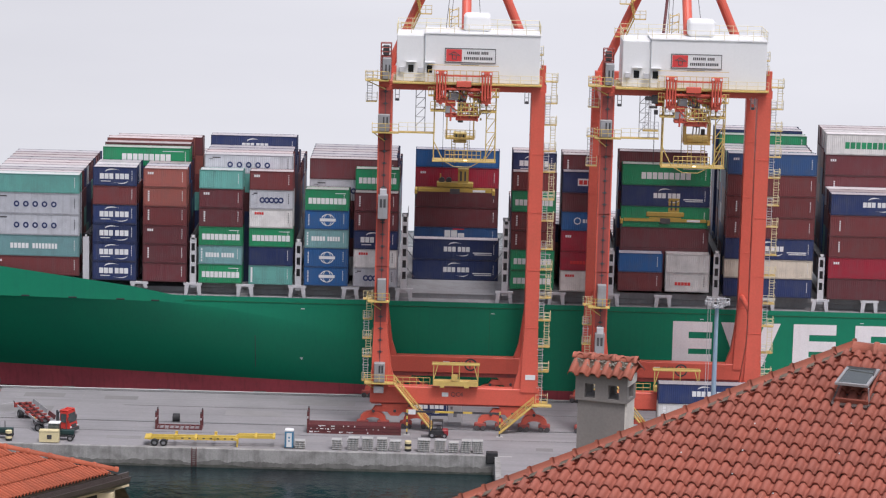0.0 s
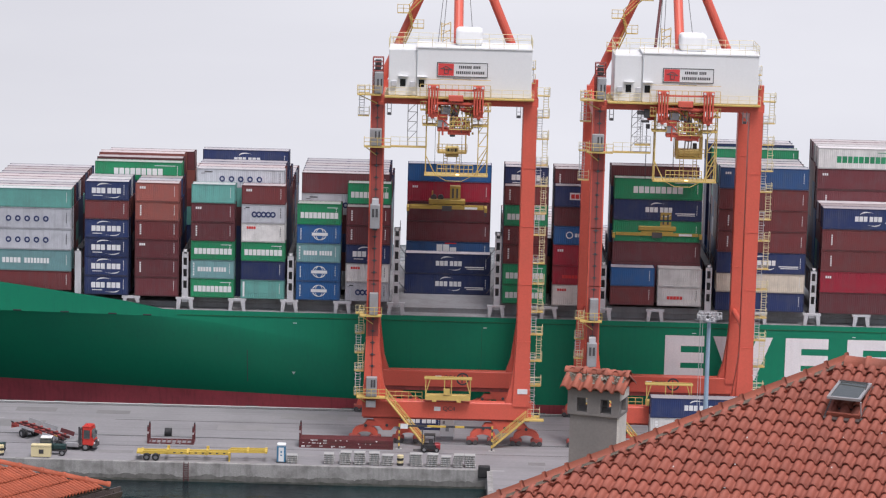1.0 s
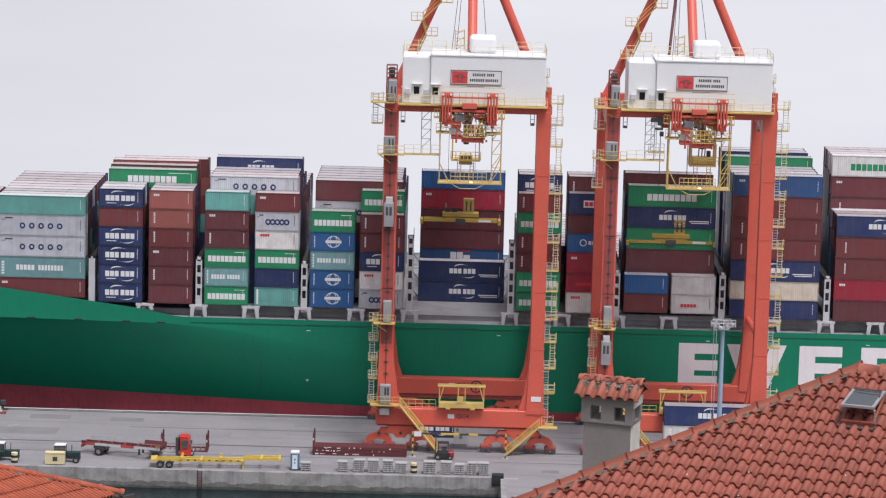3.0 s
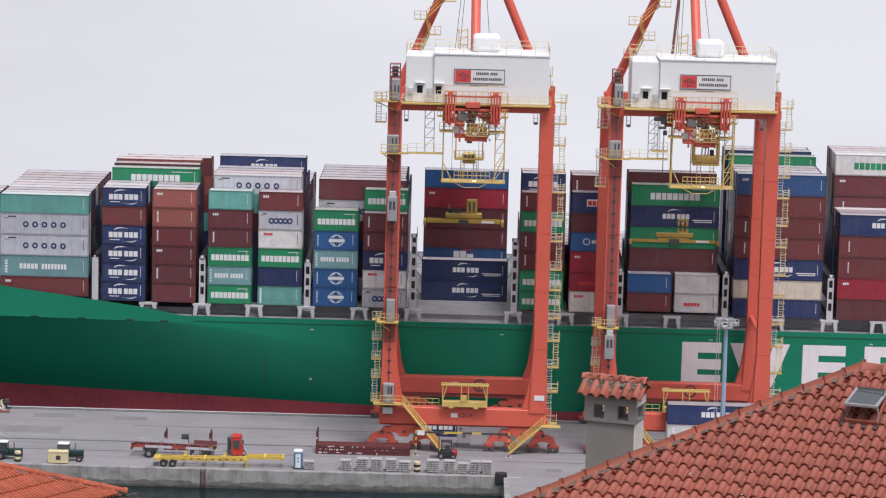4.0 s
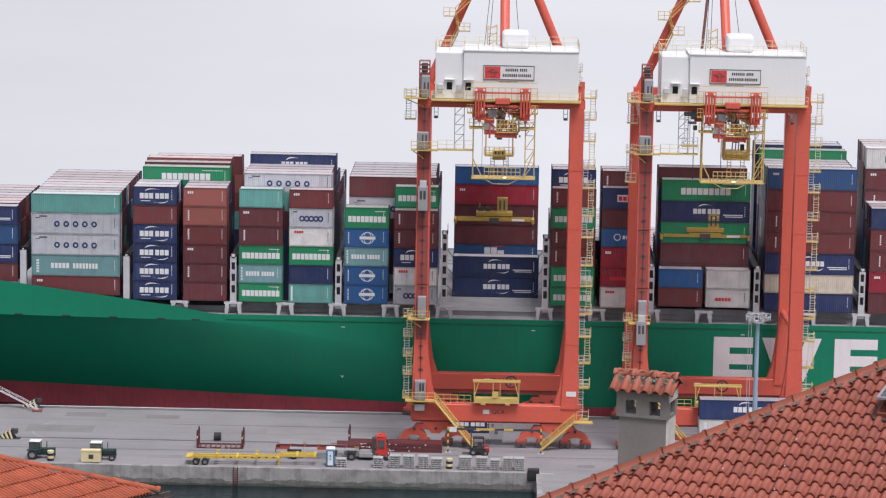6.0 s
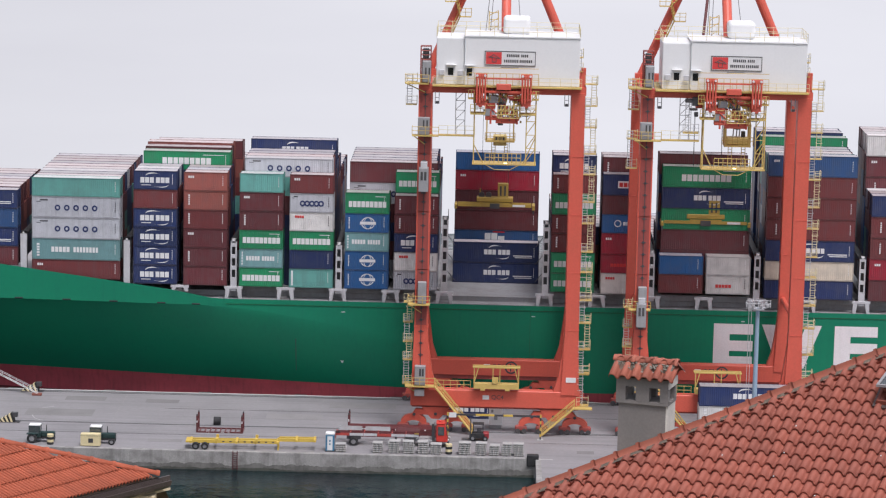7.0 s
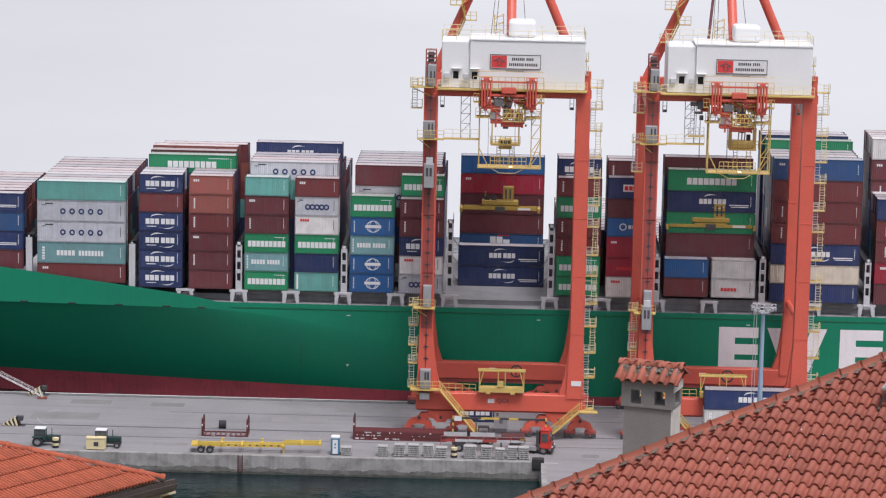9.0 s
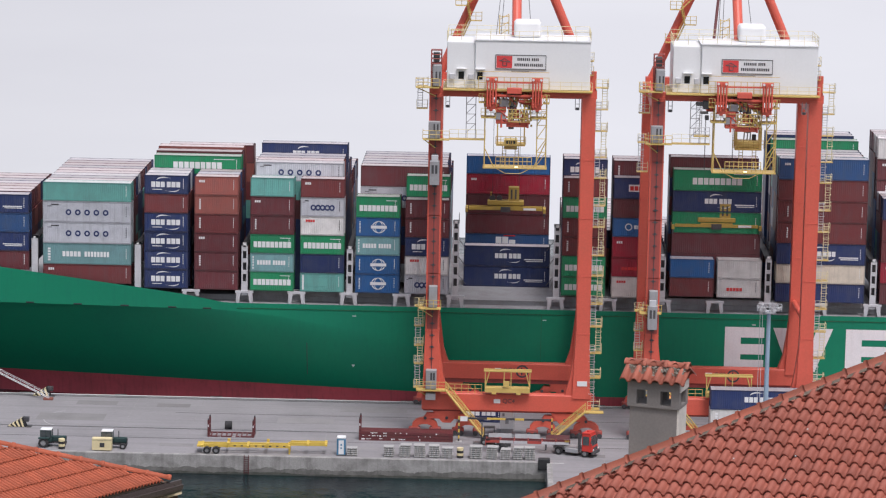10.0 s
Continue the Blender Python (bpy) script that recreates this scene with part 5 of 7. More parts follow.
    for x in (3.0,):
        rod(bm, (x, -1.8, 35.7), (x, -1.8, 44.8), 0.07, 6)
    for k in range(5):
        z = 36.1 + k * 1.75
        rod(bm, (3.0, -1.8, z), (4.2, -1.8, z + 1.75), 0.055, 5)
        rod(bm, (3.0, -1.8, z + 1.75), (4.2, -1.8, z + 1.75), 0.05, 5)
        rod(bm, (-3.7, -1.8, z), (-3.7, 0.6, z + 1.75), 0.05, 5)
    for z in (35.75, 40.0, 44.8):
        rod(bm, (4.2, -1.8, z), (4.2, 0.6, z), 0.05, 5)
        rod(bm, (-3.7, -1.8, z), (-3.7, 0.6, z), 0.05, 5)
    rod(bm, (-3.7, 0.6, 44.8), (4.2, 0.6, 44.8), 0.05, 5)
    rod(bm, (-3.7, -1.8, 38.3), (-2.4, -1.8, 35.7), 0.07, 5)
    rod(bm, (2.6, -1.8, 35.7), (4.2, -1.8, 39.3), 0.07, 5)
    part("platform_frame", bm, CRANE_YELLOW, c, "yellow hanging lattice frame")
    bm = boxes((-3.85, 4.35, -2.0, 0.8, 35.65, 35.8))
    rod(bm, (-2.2, -1.9, 35.7), (-1.0, -1.9, 35.05), 0.05, 5)
    rod(bm, (-1.0, -1.9, 35.05), (1.0, -1.9, 35.05), 0.05, 5)
    rod(bm, (1.0, -1.9, 35.05), (2.2, -1.9, 35.7), 0.05, 5)
    part("platform_floor", bm, CRANE_YELLOW, c)
    part("platform_rail", railing((-2.2, -1.9, 35.95), (2.4, -1.9, 35.95), 1.2, 0.6, 0.05), CRANE_YELLOW, c)
    for a, b in ((-4.2, -2.3), (2.2, 4.2)):
        part("rear_floor", boxes((a, b, -2.3, -0.6, 42.15, 42.35)), CRANE_YELLOW, c)
        part("platform_rail", railing((a, -2.25, 42.35), (b, -2.25, 42.35), 1.1, 0.6, 0.04), CRANE_YELLOW, c)
        part("upper_landing", boxes((a - 0.3, a + 0.5, -2.3, -1.0, 44.1, 44.22) if a < 0 else (b - 0.5, b + 0.3, -2.3, -1.0, 44.1, 44.22)), CRANE_YELLOW, c)
        part("platform_rail", railing((a - 0.3 if a < 0 else b - 0.5, -2.3, 44.2), (a + 0.5 if a < 0 else b + 0.3, -2.3, 44.2), 1.1, 0.4, 0.035), CRANE_YELLOW, c)
    part("platform_rail", railing((-4.6, -2.3, 46.0), (4.4, -2.3, 46.0), 1.5, 0.8, 0.04, (0.5, 1.0, 1.45)), CRANE_YELLOW, c)
    part("platform_lamp", rounded(0.2, 0.65, -2.08, -1.88, 35.8, 35.98, 0.05, 1), LAMP_GLOW, c, "lit amber lamp")
    for k, (x, z, w, h, m) in enumerate(((-1.9, 43.6, 1.2, 0.95, GREY_STEEL), (-2.4, 42.85, 1.4, 0.75, CRANE_RED), (-2.4, 41.9, 0.9, 1.0, GREY_STEEL), (-1.6, 42.0, 0.5, 1.9, LIGHT_GREY),
                                         (-2.3, 41.4, 0.7, 0.7, CRANE_RED), (-2.3, 41.35, 4.4, 0.35, CRANE_RED), (-0.95, 40.95, 2.7, 0.4, CRANE_RED), (0.9, 43.9, 1.2, 0.5, CRANE_RED), (-0.4, 43.5, 0.8, 0.7, GREY_STEEL),
                                         (1.9, 43.3, 0.5, 1.0, CRANE_RED), (0.0, 42.0, 0.7, 1.0, CRANE_RED), (1.0, 41.9, 0.9, 0.8, CRANE_RED), (-0.6, 44.6, 0.5, 0.7, DARK_STEEL), (0.9, 44.6, 0.4, 0.7, DARK_STEEL), (-2.6, 43.4, 0.4, 0.9, LIGHT_GREY))):
        part("hoist_gear", rounded(x, x + w, -1.6 + 0.06 * k, -0.2 + 0.06 * k, z, z + h, 0.06, 1), m, c)
    q = random.Random(21)
    for k in range(64):
        x, z = q.uniform(-2.6, 2.2), q.uniform(41.0, 45.3)
        w, h = q.uniform(0.12, 0.5), q.uniform(0.1, 0.42)
        part("hoist_gear", rounded(x, x + w, q.uniform(-1.5, -0.9), q.uniform(-0.4, 0.6), z, z + h, 0.04, 1), q.choice((CRANE_RED, CRANE_RED, TRACK_RED, CRANE_YELLOW, CRANE_YELLOW, GREY_STEEL, DARK_STEEL)), c)
    for k in range(22):
        x, z, up = q.uniform(-2.5, 2.4), q.uniform(41.2, 44.6), k % 2
        part("gear_pipe", rods(q.uniform(0.035, 0.06), ((x, -1.65, z), (x + (0 if up else q.uniform(0.5, 1.3)), -1.65, z + (q.uniform(0.5, 1.2) if up else 0))), n=5), q.choice((CRANE_YELLOW, CRANE_YELLOW, DARK_STEEL, CRANE_RED)), c)
    for x in (-0.7, -0.2, 0.3, 0.8, 1.3, 1.75, 2.1):
        part("cage_bar", rods(0.055, ((x, -1.75, 41.7), (x, -1.75, 43.3 + (0.6 if x > 1 else 0.0))), n=5), CRANE_YELLOW, c)
    for z in (41.7, 42.2, 42.75, 43.3):
        part("cage_bar", rods(0.06, ((-0.7, -1.75, z), (2.1, -1.75, z)), n=5), CRANE_YELLOW, c)
    for a, b in (((-0.7, 41.7), (0.3, 43.3)), ((0.8, 43.3), (2.1, 41.7))):
        part("cage_brace", rods(0.06, ((a[0], -1.75, a[1]), (b[0], -1.75, b[1])), n=5), CRANE_YELLOW, c)
    bm = bmesh.new()
    for k in range(9):
        x = -1.9 + k * 0.45
        rod(bm, (x, -1.1, 43.6), (x, -1.1, 45.3), 0.07, 5)
        if k % 2:
            rod(bm, (x, -1.1, 43.6), (x + 0.45, -1.1, 45.3), 0.05, 5)
    rod(bm, (-2.1, -1.1, 44.4), (2.2, -1.1, 44.4), 0.08, 5)
    part("gear_lattice", bm, CRANE_YELLOW, c)
    for a, b, r in (((0.4, 44.9), (2.1, 44.9), 0.28), ((0.6, 44.3), (1.6, 44.3), 0.22), ((-2.0, 45.0), (-0.9, 45.0), 0.2), ((-1.6, 42.6), (-1.6, 40.9), 0.13), ((1.8, 42.2), (1.8, 40.9), 0.13)):
        part("hoist_drum", rods(r, ((a[0], -1.4, a[1]), (b[0], -1.4, b[1])), n=10), CRANE_RED, c)
    for a, b in (((-2.4, 43.6), (-0.9, 42.3)), ((1.0, 45.2), (2.4, 43.8)), ((-1.0, 45.2), (0.2, 43.9))):
        part("gear_strut", rods(0.09, ((a[0], -1.5, a[1]), (b[0], -1.5, b[1])), n=6), CRANE_RED, c)
    if hw > 10:
        part("hoist_pipe", rods(0.2, ((-3.75, 5.6, 50.5), (-1.6, GAUGE - 0.8, 66.2)), n=10), RUST, c, "dark maroon hoist pipe")
        bm = bmesh.new()
        for x in (-6.0, -5.3):
            rod(bm, (x, -1.2, 40.4), (x, -1.2, 44.6), 0.05, 5)
        for k in range(12):
            rod(bm, (-6.0, -1.2, 40.6 + k * 0.34), (-5.3, -1.2, 40.6 + k * 0.34), 0.04, 4)
        part("hanging_ladder", bm, LIGHT_GREY, c)
        part("ladder_floor", boxes((-6.3, -4.3, -1.8, -0.8, 40.25, 40.4)), CRANE_YELLOW, c)
        part("ladder_rail", railing((-6.3, -1.8, 40.4), (-4.3, -1.8, 40.4), 1.1, 0.6, 0.04), LIGHT_GREY, c)
        for x, z, w, h in ((-6.1, 44.2, 0.9, 0.5), (-5.2, 43.8, 0.8, 1.1), (-5.5, 43.2, 1.0, 0.3), (-4.9, 42.4, 0.5, 0.6)):
            part("cable_box", rounded(x, x + w, -1.5, -0.9, z, z + h, 0.05, 1), DARK_STEEL, c)
    for ob in set(c.children) - before:
        ob.location.x += 0.2 if hw < 10 else 0.8
    # trolley on the boom with the driver's cab
    ty = cab_y - LAND
    t = part("trolley", rounded(-2.8, 2.8, ty - 2.5, ty + 2.5, 41.5, 43.0, 0.1, 1), CRANE_RED, c, "red hoist trolley under the boom")
    cz = 35.4 if cab_y > 410 else 37.4
    cx = -0.1 if cab_y > 410 else 3.4
    far = cab_y > 410
    fw, ft, top = (1.9, 0.09, cz + 2.2) if far else (1.66, 0.14, cz + 1.1)
    bm = bmesh.new()
    for x in (-fw, fw):
        for y in (-1.4, 1.0):
            block(bm, cx + x - ft, cx + x + ft, ty - 3 + y - ft, ty - 3 + y + ft, cz - 1.6, top)
            block(bm, cx + x - 0.07, cx + x + 0.07, ty - 3 + y - 0.07, ty - 3 + y + 0.07, top, 41.6)
    block(bm, cx - fw - 0.15, cx + fw + 0.15, ty - 4.6, ty - 1.8, cz - 1.75, cz - 1.5)
    if not far:
        block(bm, cx - fw - 0.15, cx + fw + 0.15, ty - 4.6, ty - 1.8, top, top + 0.25)
    part("cab_frame", bm, CRANE_YELLOW, t)
    cw, c0, c1 = (0.95, cz - 2.3, cz - 0.9) if far else (1.5, cz - 1.45, cz - 0.55)
    cb = part("cab", rounded(cx - cw, cx + cw, ty - 4.2, ty - 2.0, c0, c1, 0.1), CAB_YELLOW, t, "yellow crane driver's cab")
    if not far:
        for q in (-0.55, -0.1, 0.3):
            part("cab_tube", rods(0.09, ((cx + q, ty - 3.2, cz - 0.6), (cx + q + 0.12, ty - 3.0, cz + 1.1)), n=8), LIGHT_GREY, cb)
        part("operator_seat", rounded(cx + 0.55, cx + 1.1, ty - 3.6, ty - 3.0, cz - 0.6, cz + 0.3, 0.08, 2), DARK_STEEL, cb)
    for k in range(3 if far else 0):
        part("cab_window", boxes((cx + cw * (-0.83 + k * 0.6), cx + cw * (-0.37 + k * 0.6), ty - 4.24, ty - 4.18, c1 - 0.75, c1 - 0.15)), CAB_GLASS, cb)
    part("cab_rail", railing((cx - 2.1, ty - 4.6, cz - 1.5), (cx + 2.1, ty - 4.6, cz - 1.5), 1.1, 0.7, 0.05), CRANE_YELLOW, t)
    bm = bmesh.new()
    for x in (-0.9, 0.9):
        for s in (-0.25, 0.25):
            rod(bm, (cx + x + s, ty - 3.5, cz - 5.2), (cx + x + s, ty - 3.5, cz - 1.6), 0.05, 5)
        for k in range(9):
            rod(bm, (cx + x - 0.25, ty - 3.5, cz - 5.0 + k * 0.4), (cx + x + 0.25, ty - 3.5, cz - 5.0 + k * 0.4), 0.04, 4)
    part("cab_ladder", bm, CRANE_YELLOW, t)
    bm = bmesh.new()
    rod(bm, (cx, ty - 3, cz + 0.5), (cx, ty - 3, 41.6), 0.4, 10)
    part("cable_column", bm, DARK_STEEL, t)
    return c


C1X, C2X = 0.38, 29.15
crane(C1X, 9.81, "QC4", 416.0)
crane(C2X, 10.05, "QC3", 401.5)


def spreader(x, y, z, L):
    """A telescopic container spreader with head block and hoist ropes."""
    s = empty("container_spreader", pose(x, y, z), "yellow telescopic container spreader hanging on hoist ropes", "spreader", "spreaders")
    h = L / 2
    bm = bmesh.new()
    for q in (-0.65, 0.65):
        block(bm, -h + 0.3, h - 0.3, q - 0.16, q + 0.16, 0.0, 0.42)
    block(bm, -2.2, 2.2, -0.85, 0.85, 0.02, 0.62)
    part("main_beam", bm, SPREADER_YELLOW, s)
    for q in (-1, 1):
        part("end_beam", rounded(q * h - 0.2, q * h + 0.2, -1.2, 1.2, -0.35, 0.35, 0.05, 1), SPREADER_YELLOW, s)
        for y2 in (-1.1, 1.1):
            part("flipper", boxes((q * h - 0.12, q * h + 0.12, y2 - 0.12, y2 + 0.12, -0.9, -0.3)), DARK_STEEL, s)
    part("head_block", rounded(-2.6, 2.6, -0.8, 0.8, 0.7, 1.35, 0.08, 1), SPREADER_YELLOW, s)
    for x0 in (-1.9, -0.9, 0.9):
        bm = bmesh.new()
        rod(bm, (x0, -0.25, 1.6), (x0, 0.25, 1.6), 0.42, 14)
        part("sheave", bm, DARK_STEEL, s)
    part("cable_basket", boxes((0.4, 1.9, -0.7, 0.7, 1.3, 3.3)), SPREADER_YELLOW, s)
    for x0 in (0.7, 1.3):
        part("basket_slot", boxes((x0, x0 + 0.25, -0.72, -0.69, 1.6, 3.0)), DARK_STEEL, s)
    part("post", boxes((-2.2, -2.0, -0.2, 0.2, 1.3, 2.5)), SPREADER_YELLOW, s)
    part("label_plate", boxes((h - 3.0, h - 1.2, -0.84, -0.80, 0.05, 0.36)), WHITE_LETTER, s)
    part("gear", boxes((-0.7, 0.7, -0.95, 0.95, -0.25, 0.5)), DARK_STEEL, s)
    bm = bmesh.new()
    for x0 in (-1.9, 1.9):
        for y0 in (-0.5, 0.5):
            rod(bm, (x0, y0, 1.5), (x0, y0, 17.0 - 1.7 if x < 10 else 15.0), 0.028, 5)
    part("hoist_ropes", bm, DARK_STEEL, s)
    return s


SPREAD_1 = spreader(-0.25, 416.0, 24.4, 11.1)
SPREAD_2 = spreader(28.85, 401.2, 24.4, 12.0)


def lift_car(x, z):
    s = empty("crane_lift", pose(x, 374.0, z), "grey lift car climbing the crane leg", "lift", "crane lifts")
    part("car_body", rounded(-0.62, 0.62, -0.7, 0.45, -0.9, 2.2, 0.06), GREY_STEEL, s)
    part("car_roof", boxes((-0.4, 0.45, -0.6, 0.5, 2.2, 2.9)), LIGHT_GREY, s)
    for x in (-0.38, 0.08):
        part("car_window", boxes((x, x + 0.3, -0.73, -0.69, 0.6, 1.7)), DARK_STEEL, s)
    part("mast_guide", boxes((-0.3, 0.3, 0.45, 0.9, -1.3, 3.0)), DARK_STEEL, s)
    return s


LIFT_1 = lift_car(-9.45, 30)
LIFT_2 = lift_car(19.05, 12)

# ---- things on the quay ----


def axle_wheel(parent, x, y, r, w):
    t = part("wheel", wheel_mesh(r, w), BLACK, parent, m=pose(x, y, r))
    part("rim", rim_mesh(r, w), GREY_STEEL, t)
    return t


def terminal_tractor():
    """Low yard tractor; x ahead, origin under the rear axle."""
    t = empty("terminal_tractor", pose(0, 0, 0), "red yard tractor with grey chassis and tall cab", "tractor unit")
    F = 0.6
    part("chassis", rounded(-1.0, 3.9 + F, -0.5, 0.5, 0.55, 1.0, 0.06, 1), GREY_STEEL, t)
    for y in (-0.9, 0.9):
        part("side_tank", rounded(0.95, 2.7, y - 0.3, y + 0.3, 0.42, 1.0, 0.08, 2), GREY_STEEL, t)
        part("mudguard", boxes((-0.65, 0.65, y - 0.34, y + 0.34, 1.04, 1.09)), DARK_STEEL, t)
    part("fifth_wheel", rounded(-0.7, 0.7, -0.5, 0.5, 1.1, 1.28, 0.05, 1), DARK_STEEL, t)
    part("deck_plate", boxes((0.8, 2.5, -0.6, 0.6, 1.0, 1.06)), GREY_STEEL, t)
    bm = bmesh.new()
    hexa(bm, [(2.6 + F, -1.2, 0.75), (4.1 + F, -1.2, 0.75), (4.1 + F, 1.0, 0.75), (2.6 + F, 1.0, 0.75), (2.6 + F, -1.1, 3.1), (3.72 + F, -1.1, 3.1), (3.72 + F, 0.9, 3.1), (2.6 + F, 0.9, 3.1)])
    bmesh.ops.bevel(bm, geom=bm.edges[:], offset=0.09, segments=2, affect="EDGES")
    cab = part("cab", bm, TRUCK_RED, t)
    bm = bmesh.new()
    hexa(bm, [(3.93 + F, -1.0, 1.6), (3.99 + F, -1.0, 1.6), (3.99 + F, 0.8, 1.6), (3.93 + F, 0.8, 1.6), (3.70 + F, -0.95, 2.76), (3.79 + F, -0.95, 2.76), (3.79 + F, 0.75, 2.76), (3.70 + F, 0.75, 2.76)])
    part("windscreen", bm, CAB_GLASS, cab)
    part("side_window", boxes((2.8 + F, 3.6 + F, -1.23, -1.14, 1.65, 2.75)), CAB_GLASS, cab)
    part("side_window", boxes((2.8 + F, 3.6 + F, 0.94, 1.03, 1.65, 2.7)), CAB_GLASS, cab)
    part("rear_window", boxes((2.57 + F, 2.62 + F, -0.9, 0.7, 1.6, 2.7)), CAB_GLASS, cab)
    part("roof_cap", rounded(2.55 + F, 3.7 + F, -1.12, 0.92, 3.08, 3.2, 0.05, 2), TRUCK_RED, cab)
    for y in (-1.15, 0.95):
        part("mirror", rounded(3.9 + F, 4.0 + F, y - 0.22, y - 0.05, 1.9, 2.4, 0.03, 1), DARK_STEEL, cab)
    part("grille", boxes((4.06 + F, 4.12 + F, -0.7, 0.5, 0.95, 1.35)), DARK_STEEL, t)
    part("bumper", rounded(3.95 + F, 4.25 + F, -1.2, 1.1, 0.42, 0.88, 0.08, 2), DARK_STEEL, t)
    for y in (-0.95, 0.75):
        part("headlight", rounded(4.08 + F, 4.2 + F, y - 0.16, y + 0.16, 0.95, 1.15, 0.04, 2), WHITE_LETTER, t)
    part("beacon", rounded(2.9 + F, 3.15 + F, -0.25, 0.05, 3.19, 3.37, 0.05, 1), SIGN_RED, t)
    part("exhaust", rods(0.12, ((2.75, -1.0, 0.9), (2.75, -1.0, 3.1)), n=8), DARK_STEEL, t)
    part("air_filter", rods(0.2, ((2.75, 0.7, 1.0), (2.75, 0.7, 2.6)), n=10), DARK_STEEL, t)
    part("rear_frame", boxes((2.85, 3.0, -1.1, -0.95, 0.9, 2.9), (2.85, 3.0, 0.75, 0.9, 0.9, 2.9), (2.85, 3.0, -0.95, 0.75, 2.75, 2.9)), DARK_STEEL, t)
    wheels = [axle_wheel(t, x, y, 0.5, w) for x, y, w in ((0, -0.95, 0.6), (0, 0.95, 0.6), (3.0 + F, -1.0, 0.34), (3.0 + F, 1.0, 0.34))]
    return t, wheels


RUST_RED = paint("faded_trailer_red", (0.40, 0.055, 0.045), 0.55, 0.4, 1.2, dirt=(0.2, 0.08, 0.06))


def container_trailer():
    """Port chassis, red and white, origin under the king pin."""
    t = empty("container_trailer", pose(0, 0, 0), "red and white striped skeletal container trailer", "trailer")
    for y in (-0.45, 0.45):
        part("side_rail", boxes((-9.9, 0.9, y - 0.12, y + 0.12, 1.3, 1.6)), RUST, t)
    tones = (RUST_RED, LIGHT_GREY, LIGHT_GREY, RUST_RED, LIGHT_GREY, LIGHT_GREY)
    for k in range(6):
        x0 = -9.9 + k * 1.78
        part("guide_panel", boxes((x0 + 0.03, x0 + 1.76, -1.25, -1.17, 1.34, 1.66)), tones[k], t)
        part("cross_member", boxes((x0, x0 + 0.16, -1.17, 1.17, 1.35, 1.55)), RUST_RED, t)
    # long flared guide boards on the far side, short ones at the corners
    for x0, x1, m in ((-9.6, -6.6, GREY_STEEL), (-6.2, -3.0, GREY_STEEL), (-2.2, 0.8, RUST)):
        bm = bmesh.new()
        hexa(bm, [(x0, 1.16, 1.5), (x1, 1.16, 1.5), (x1, 1.24, 1.5), (x0, 1.24, 1.5), (x0, 1.34, 2.0), (x1, 1.34, 2.0), (x1, 1.42, 2.0), (x0, 1.42, 2.0)])
        part("guide_board", bm, m, t)
    for x in (-9.6, 0.5):
        bm = bmesh.new()
        hexa(bm, [(x - 0.25, -1.26, 1.66), (x + 0.25, -1.26, 1.66), (x + 0.25, -1.18, 1.66), (x - 0.25, -1.18, 1.66), (x - 0.3, -1.42, 1.9), (x + 0.3, -1.42, 1.9), (x + 0.3, -1.34, 1.9), (x - 0.3, -1.34, 1.9)])
        part("corner_guide", bm, TRAILER_YELLOW if x > 0 else DARK_STEEL, t)
    part("rear_bumper", boxes((-9.98, -9.9, -1.2, 1.2, 0.9, 1.3)), RUST_RED, t)
    for s in (-0.7, 0.7):
        part("landing_leg", boxes((-2.3, -2.1, s - 0.1, s + 0.1, 0.45, 1.35)), DARK_STEEL, t)
    part("axle_frame", boxes((-8.5, -6.7, -0.6, 0.6, 0.75, 1.3)), DARK_STEEL, t)
    wheels = [axle_wheel(t, -7.6, s * q, 0.55, 0.36) for s in (-1, 1) for q in (0.72, 1.1)]
    return t, wheels


TRACTOR, TRACTOR_WHEELS = terminal_tractor()
TRAILER, TRAILER_WHEELS = container_trailer()


